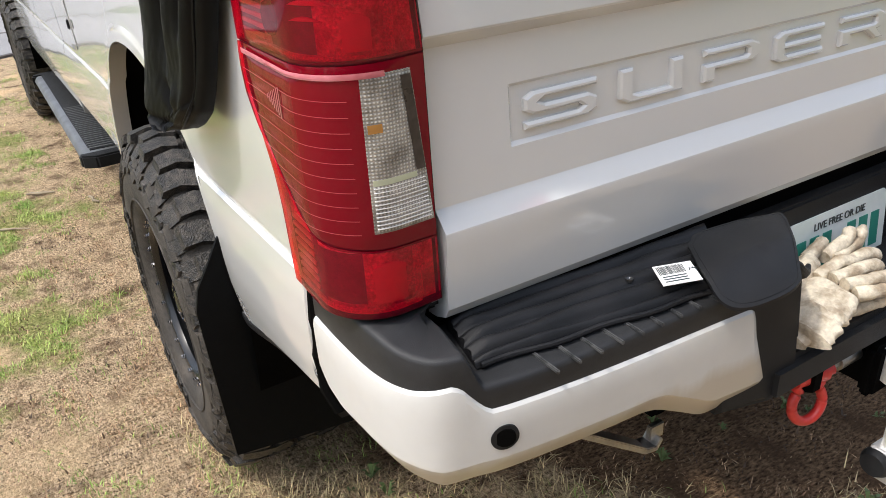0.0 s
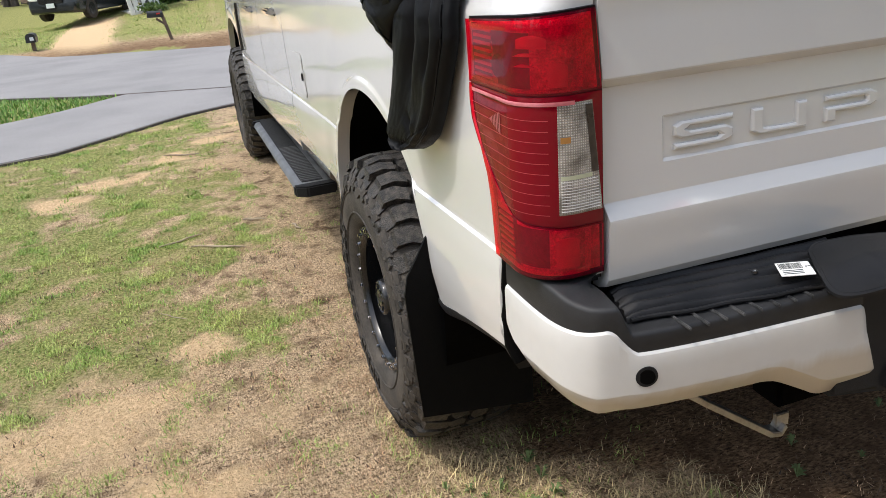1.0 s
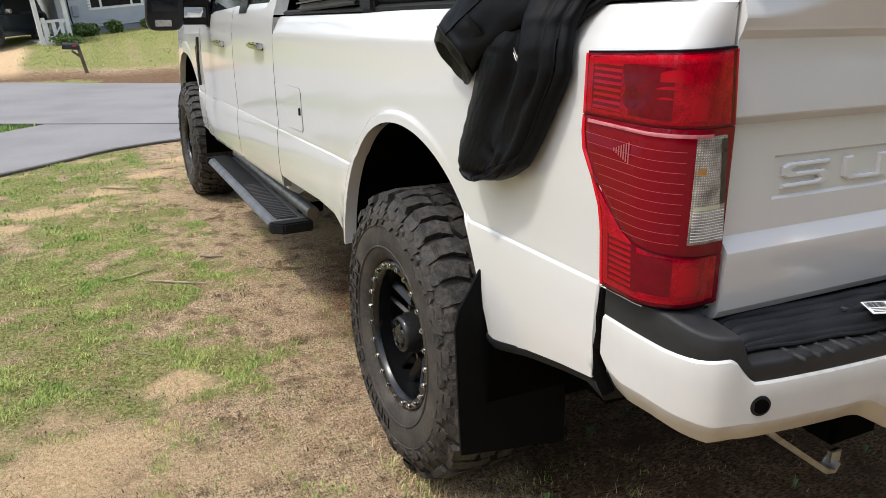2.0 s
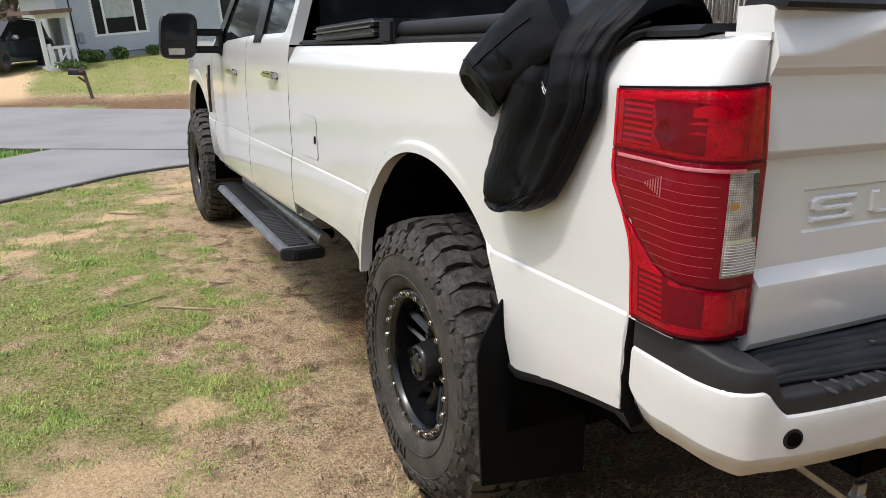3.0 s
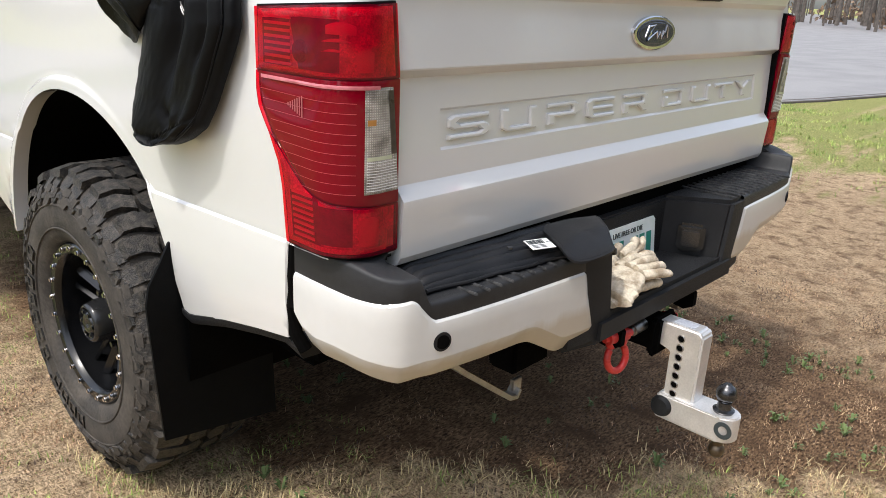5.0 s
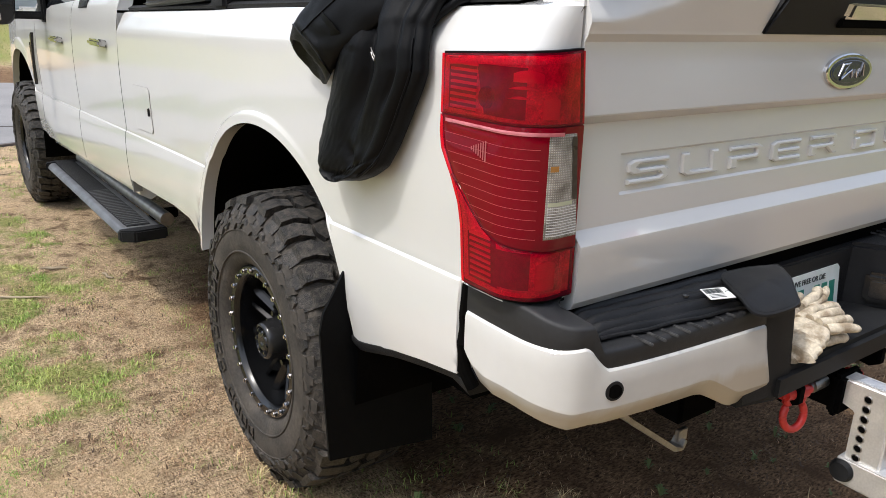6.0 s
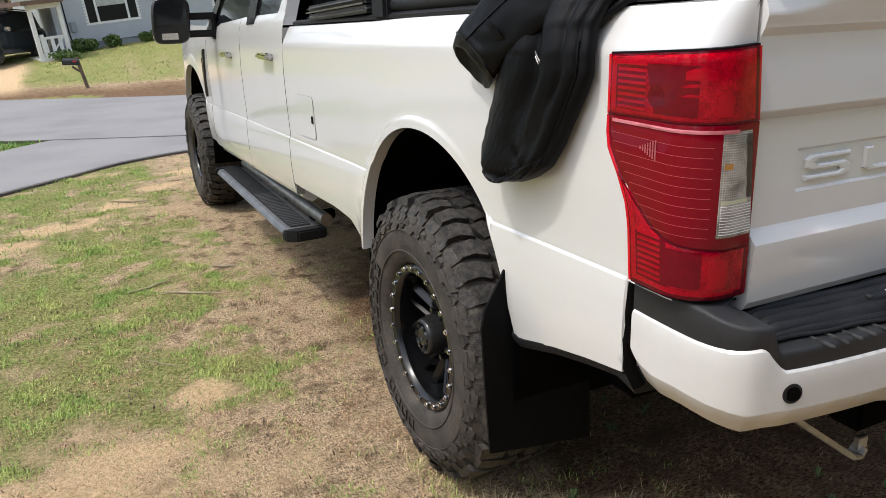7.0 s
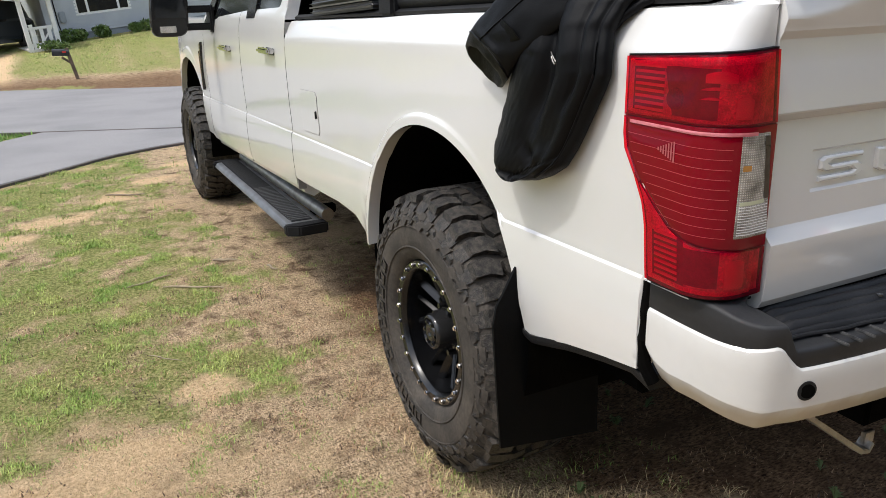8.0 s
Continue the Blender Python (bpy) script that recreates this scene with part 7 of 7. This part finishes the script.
# ---- foliage ----
def leaf_material(name, c1, c2):
    m = material(name, c1, 0.6, 0, c2, 3, 30, 0.12)
    b = m.node_tree.nodes["Principled BSDF"]
    geo, val = m.node_tree.nodes.new("ShaderNodeNewGeometry"), m.node_tree.nodes.new("ShaderNodeMapRange")
    hs = m.node_tree.nodes.new("ShaderNodeHueSaturation")
    old = b.inputs["Base Color"].links[0].from_socket
    val.inputs["To Min"].default_value, val.inputs["To Max"].default_value = 0.6, 1.45
    m.node_tree.links.new(geo.outputs["Random Per Island"], val.inputs["Value"])
    m.node_tree.links.new(val.outputs[0], hs.inputs["Value"])
    m.node_tree.links.new(old, hs.inputs["Color"])
    m.node_tree.links.new(hs.outputs[0], b.inputs["Base Color"])
    return m


def soup(name, verts, faces, mat):
    me = bpy.data.meshes.new(name)
    me.from_pydata(verts, [], faces)
    me.materials.append(mat)
    return new(name, me)


LEAF = leaf_material("shrub_leaf", (0.07, 0.13, 0.025), (0.13, 0.19, 0.05))
WOOD_LEAF = leaf_material("woodland_leaf", (0.045, 0.065, 0.02), (0.10, 0.105, 0.045))
BARK = material("bark", (0.12, 0.10, 0.085), 0.9, 0, (0.07, 0.06, 0.05), 3, 30, 0.15)
BROWN_LEAF = leaf_material("dead_leaf", (0.20, 0.13, 0.08), (0.12, 0.08, 0.05))
rng = np.random.default_rng(7)


def leaf_cloud(n, centre, size, leaf, flat=1.0):
    """n small quads inside an uneven ball; as vertices and faces."""
    d = rng.normal(size=(n, 3))
    d /= np.linalg.norm(d, axis=1)[:, None]
    r = rng.uniform(0.35, 1, n) ** 0.5
    p = np.array(centre) + d * r[:, None] * np.array(size) * (0.8 + 0.4 * rng.random((n, 1)))
    a, b = rng.normal(size=(n, 3)), rng.normal(size=(n, 3))
    a /= np.linalg.norm(a, axis=1)[:, None]
    b -= a * (a * b).sum(1)[:, None]
    b /= np.linalg.norm(b, axis=1)[:, None]
    s = leaf * rng.uniform(0.6, 1.3, (n, 1))
    v = np.stack([p - a * s, p + b * s * 0.5, p + a * s, p - b * s * 0.5], 1).reshape(-1, 3)
    return v


def shrub(x, y, w, h, label, mat=LEAF):
    v = leaf_cloud(420, (x, y, fall(y) + bank(x, y) + h * 0.5), (w, w * 0.7, h * 0.5), 0.07)
    ob = soup("shrub", v.tolist(), np.arange(len(v)).reshape(-1, 4).tolist(), mat)
    return tagged(ob, label, "shrub", "shrubs along the house")


for u, w, h in ((0.55, 0.35, 0.5), (0.95, 0.25, 0.42), (1.75, 0.32, 0.45), (3.0, 0.25, 0.35), (3.5, 0.4, 0.4)):
    p = on_house(u, 0.55, 0)
    shrub(p.x, p.y, w, h, "low green shrub against the house foundation")
p = on_house(-0.35, 2.2, 0)
shrub(p.x, p.y, 0.5, 0.35, "low green shrub before the porch")

verts, faces = [], []
tv, tf = [], []


def add_trunk(x, y, z, h, r):
    bx, by = rng.normal(0, 0.03 * h, 2)
    base = len(tv)
    for k, (f, rr) in enumerate(((0, 1.25), (0.15, 1.0), (0.5, 0.7), (1.0, 0.25))):
        for a in range(6):
            t = a * math.pi / 3
            tv.append((x + bx * f * f + r * rr * math.cos(t), y + by * f * f + r * rr * math.sin(t), z + h * f))
    for k in range(3):
        for a in range(6):
            b = (a + 1) % 6
            tf.append((base + k * 6 + a, base + k * 6 + b, base + k * 6 + 6 + b, base + k * 6 + 6 + a))


cloud = []
under = []
# Trees from 330 on are unseen; the near ones block sky from the tailgate.
for k in range(560):
    ang = radians(rng.uniform(-40, 100) if k < 330 else rng.uniform(100, 320))
    dist = rng.uniform(46, 75) if ang < radians(28) else rng.uniform(85, 125) if k < 330 else rng.uniform(15, 30) if abs(ang - math.pi) < 0.75 else rng.uniform(28, 60)
    near = k >= 330 and abs(ang - math.pi) < 0.75
    x, y = -1.9 + dist * math.sin(ang), -2 + dist * math.cos(ang)
    z = (0.2 if y > 20 else fall(y)) + bank(x, y)
    h = rng.uniform(8, 15)
    add_trunk(x, y, z - 0.2, h, rng.uniform(0.09, 0.22))
    if radians(40) < ang < radians(100):
        for j in range(5):
            add_trunk(x + rng.normal(0, 3), y + rng.normal(0, 3), z - 0.2, h, rng.uniform(0.07, 0.2))
    for j in range(0 if radians(40) < ang < radians(100) else 3):
        cloud.append(leaf_cloud(60 if near else 26, (x + rng.normal(0, 1.2), y + rng.normal(0, 1.2), z + h * rng.uniform(0.35, 1.0)), (1.7, 1.7, 1.2), 0.42))
    under.append(leaf_cloud(22, (x + rng.normal(0, 2), y + rng.normal(0, 2), z + rng.uniform(0.3, 2.2)), (1.8, 1.8, 1.0), 0.34))
    if k % 2 and not radians(40) < ang < radians(100):
        cloud.append(leaf_cloud(20, (x + rng.normal(0, 2), y + rng.normal(0, 2), z + rng.uniform(0.6, 3.0)), (1.8, 1.8, 1.3), 0.32))
v = np.concatenate(cloud)
tagged(soup("woods_and_screen_foliage", v.tolist(), np.arange(len(v)).reshape(-1, 4).tolist(), WOOD_LEAF), "dull green early spring woods behind the street, and unseen foliage added to block sky", "woods", kind="stuff")
v = np.concatenate(under)
tagged(soup("woods_and_screen_brush", v.tolist(), np.arange(len(v)).reshape(-1, 4).tolist(), BROWN_LEAF), "brown undergrowth at the foot of the woods and of the added unseen trees", "woods", kind="stuff")
tagged(soup("woods_and_screen_trunks", tv, tf, BARK), "bare grey-brown trunks of the woods and of the added unseen trees", "woods", kind="stuff")

# ---- grass, straw and weeds ----
GRASS = leaf_material("grass_blade", (0.20, 0.31, 0.055), (0.42, 0.46, 0.14))
STRAW = leaf_material("dry_straw", (0.62, 0.43, 0.245), (0.24, 0.138, 0.072))
PALE_STRAW = leaf_material("sunlit_dead_grass", (0.62, 0.50, 0.27), (0.36, 0.27, 0.13))
HUMUS = leaf_material("leaf_humus", (0.070, 0.040, 0.023), (0.16, 0.095, 0.055))
GREEN_GRASS = leaf_material("lush_grass", (0.085, 0.20, 0.022), (0.16, 0.29, 0.045))
LITTER = leaf_material("leaf_litter", (0.24, 0.130, 0.072), (0.52, 0.35, 0.205))


def ground_z(x, y):
    return fall(y) + bank(x, y) + ground_noise(x, y)


def blades(n, box, chance, height, width, lean, seed, lift=0.0):
    """Narrow tapered blades scattered over a box of the plan by the given chance."""
    r = np.random.default_rng(seed)
    out_v, out_f = [], []
    x0, x1, y0, y1 = box
    while len(out_f) < n:
        x, y = r.uniform(x0, x1), r.uniform(y0, y1)
        if r.random() > chance(x, y):
            continue
        z = ground_z(x, y) - 0.002 + lift
        a = r.uniform(0, 2 * math.pi)
        h, w = height * r.uniform(0.45, 1.5), width * r.uniform(0.6, 1.4)
        t = lean * r.uniform(0.3, 1.6)
        dx, dy = math.cos(a), math.sin(a)
        up, go = h * math.cos(min(t, 1.5)), h * math.sin(min(t, 1.5))
        k = len(out_v)
        out_v += [(x - dy * w, y + dx * w, z), (x + dy * w, y - dx * w, z), (x + dx * go * 0.45 + dy * w * 0.7, y + dy * go * 0.45 - dx * w * 0.7, z + up * 0.62), (x + dx * go * 0.45 - dy * w * 0.7, y + dy * go * 0.45 + dx * w * 0.7, z + up * 0.62), (x + dx * go, y + dy * go, z + up)]
        out_f += [(k, k + 1, k + 2, k + 3), (k + 3, k + 2, k + 4)]
    return out_v, out_f


CELL = 0.025
cells = {}


def quick_cover(x, y):
    """The lawn's cover, worked out once for each small square."""
    key = (round(x / CELL), round(y / CELL))
    if key not in cells:
        cells[key] = lawn_cover(key[0] * CELL, key[1] * CELL)
    return cells[key]


def tuft(x, y, f, seed):
    return smooth_step(-0.05, 0.45, bumpy(x, y, f, seed) + 0.5 * bumpy(x, y, f * 2.3, seed + 1))


def green_chance(x, y):
    if y > 4.4 and y > lerp_table(LAWN_EDGE, x) - 0.05:
        return 0
    g, s = quick_cover(x, y)
    return (0.92 * g + 0.06) * (0.05 + 0.95 * tuft(x, y, 5.5, 51) ** 1.5)


def dry_chance(x, y):
    if y > 4.4 and y > lerp_table(LAWN_EDGE, x) - 0.05:
        return 0
    g, s = quick_cover(x, y)
    # Straw thinned under the truck, to darken the ground in its shade.
    bare = 1 - 0.7 * smooth_step(1.0, 0.75, abs(x)) * smooth_step(-1.25, -0.95, y)
    bare *= 1 - 0.62 * smooth_step(-1.0, -0.5, x) * smooth_step(2.6, 1.4, y) * (1 - sunlit_dead_grass(x, y))
    return bare * (0.16 + 0.84 * (1 - s) * (1 - 0.3 * g)) * (0.12 + 0.88 * tuft(x, y, 6, 61))


def wedge_chance(x, y):
    return 1.0 if lerp_table(WEDGE, x) + 0.06 < y < lerp_table(SEAM, x) - 0.10 else 0.0


def far_chance(x, y):
    if y < lerp_table(ROAD_FAR, x) + 0.5:
        return 0.0
    return quick_cover(x, y)[0] * (0.3 + 0.7 * tuft(x, y, 1.2, 81))


for n, box, chance, h, w, lean, seed, name, mat, label in (
        (150000, (-3.3, -0.3, -1.2, 3.6), green_chance, 0.021, 0.0016, 1.05, 1, "grass", GRASS, "short sparse green grass in tufts"),
        (45000, (-4.2, -0.4, 3.4, 7.6), green_chance, 0.026, 0.0026, 1.05, 2, "grass", GRASS, "short sparse green grass in tufts"),
        (95000, (-3.1, 0.2, -1.5, 2.6), dry_chance, 0.019, 0.0011, 1.5, 3, "straw", STRAW, "dry straw and dead grass on the soil"),
        (95000, (-0.6, 2.6, -1.9, 1.6), dry_chance, 0.017, 0.0010, 1.48, 7, "straw", STRAW, "dry straw and dead grass on the soil"),
        (30000, (-1.1, 1.3, -1.9, 0.3), lambda x, y: sunlit_dead_grass(x, y) * (0.3 + 0.7 * tuft(x, y, 6, 97)), 0.040, 0.0013, 1.25, 14, "straw", PALE_STRAW, "pale mat of dead grass, in place of sunlit ground behind the truck"),
        (6000, (-1.1, 1.5, -1.9, 0.5), lambda x, y: sunlit_dead_grass(x, y) * tuft(x, y, 4, 98), 0.030, 0.0016, 0.9, 15, "grass", GRASS, "thin green blades in the dead grass"),
        (40000, (-1.8, 3.2, -1.9, 1.8), dry_chance, 0.015, 0.0022, 1.45, 4, "leaf_litter", LITTER, "brown leaf litter behind the truck"),
        (24000, (-3.0, -1.0, -1.0, 2.2), dry_chance, 0.014, 0.0020, 1.45, 8, "leaf_litter", LITTER, "brown leaf litter on the bare soil"),
        (50000, (1.6, 7.5, -1.8, 4.5), dry_chance, 0.022, 0.0018, 1.45, 5, "leaf_litter", LITTER, "brown leaf litter and dead grass"),
        (44000, (-3.1, 2.4, -1.7, 2.4), lambda x, y: tuft(x, y, 4, 71) * (1 - 0.7 * quick_cover(x, y)[1]), 0.017, 0.0024, 1.35, 9, "leaf_litter", HUMUS, "dark crumbled leaf litter on the soil"),
        (16000, (-7.0, -2.2, 7.6, 12.5), wedge_chance, 0.07, 0.007, 0.7, 10, "grass", GREEN_GRASS, "lush green grass between driveway and street"),
        (45000, (-14.0, 2.5, 21.2, 31.0), far_chance, 0.05, 0.008, 0.9, 11, "grass", GRASS, "green lawn in front of the house"),
        (16000, (4.5, 11.0, -1.0, 6.0), lambda x, y: 0.0 if y > lerp_table(LAWN_EDGE, x) - 0.05 else smooth_step(4.5, 7.5, x) * tuft(x, y, 3, 71), 0.05, 0.004, 0.8, 6, "grass", GRASS, "green grass verge")):
    v, f = blades(n, box, chance, h, w, lean, seed)
    tagged(soup(name, v, f, mat), label, name.replace("_", " "), kind="stuff")

# small leafy weeds behind and under the truck
WEED = leaf_material("weed_leaf", (0.12, 0.17, 0.055), (0.18, 0.22, 0.09))
r = np.random.default_rng(12)
weed_meshes = []
for k in range(5):
    vs, fs = [(0, 0, -0.003)], []
    for j in range(int(r.integers(7, 12))):
        a, h, ln_, w = r.uniform(0, 6.28), r.uniform(0.015, 0.055), r.uniform(0.018, 0.040), r.uniform(0.004, 0.008)
        d, q = np.array((math.cos(a), math.sin(a), 0)), np.array((-math.sin(a), math.cos(a), 0))
        o = np.array((0, 0, h * 0.4))
        i = len(vs) - 1
        vs += [tuple(o + d * ln_ * 0.5 + q * w + (0, 0, h * 0.5)), tuple(o + d * ln_ + (0, 0, h * 0.45)), tuple(o + d * ln_ * 0.5 - q * w + (0, 0, h * 0.5))]
        fs.append((0, i + 1, i + 2, i + 3))
    me = bpy.data.meshes.new("weed")
    me.from_pydata(vs, [], fs)
    me.materials.append(WEED)
    weed_meshes.append(me)
count = 0
while count < 170:
    x, y = r.uniform(-1.0, 1.6), r.uniform(-1.75, 0.6)
    if r.random() > smooth_step(-0.1, 0.5, bumpy(x, y, 1.7, 41)) * (1 if y < -0.4 else 0.5):
        continue
    w_ = new("weed", weed_meshes[count % 5])
    w_.location, w_.rotation_euler = (x, y, ground_z(x, y)), (0, 0, r.uniform(0, 6.28))
    sc = r.uniform(0.4, 1.0)
    w_.scale = (sc, sc, sc)
    tagged(w_, "small leafy green weed in the bare soil", "weed", "weeds under the truck")
    count += 1
# sticks and pale stems lying on the lawn
TWIG = material("dry_twig", (0.34, 0.28, 0.19), 0.8, 0, (0.22, 0.17, 0.12), 20, 120, 0.12)
for (x0, y0), (x1, y1), rad in (((-1.62, 2.30), (-1.32, 2.12), 0.006), ((-1.80, 2.42), (-1.55, 2.50), 0.006), ((-1.28, 2.62), (-1.15, 2.58), 0.009), ((-1.80, 1.38), (-1.68, 1.24), 0.0025), ((-1.0, 2.38), (-0.97, 2.28), 0.008), ((-1.75, 5.0), (-1.45, 4.85), 0.008)):
    bm = bmesh.new()
    pts = []
    for k in range(7):
        t = k / 6
        x, y = x0 + (x1 - x0) * t + 0.008 * math.sin(7 * t), y0 + (y1 - y0) * t + 0.006 * math.sin(9 * t + 1)
        pts.append((x, y, ground_z(x, y) + rad * 0.9 + 0.004))
    add_sweep(bm, pts, [rad * q for q in (0.6, 0.9, 1, 0.95, 1, 0.8, 0.5)], 7)
    tagged(part("twig", bm, TWIG), "dry pale twig lying on the thin grass", "twig", "twigs on the lawn")
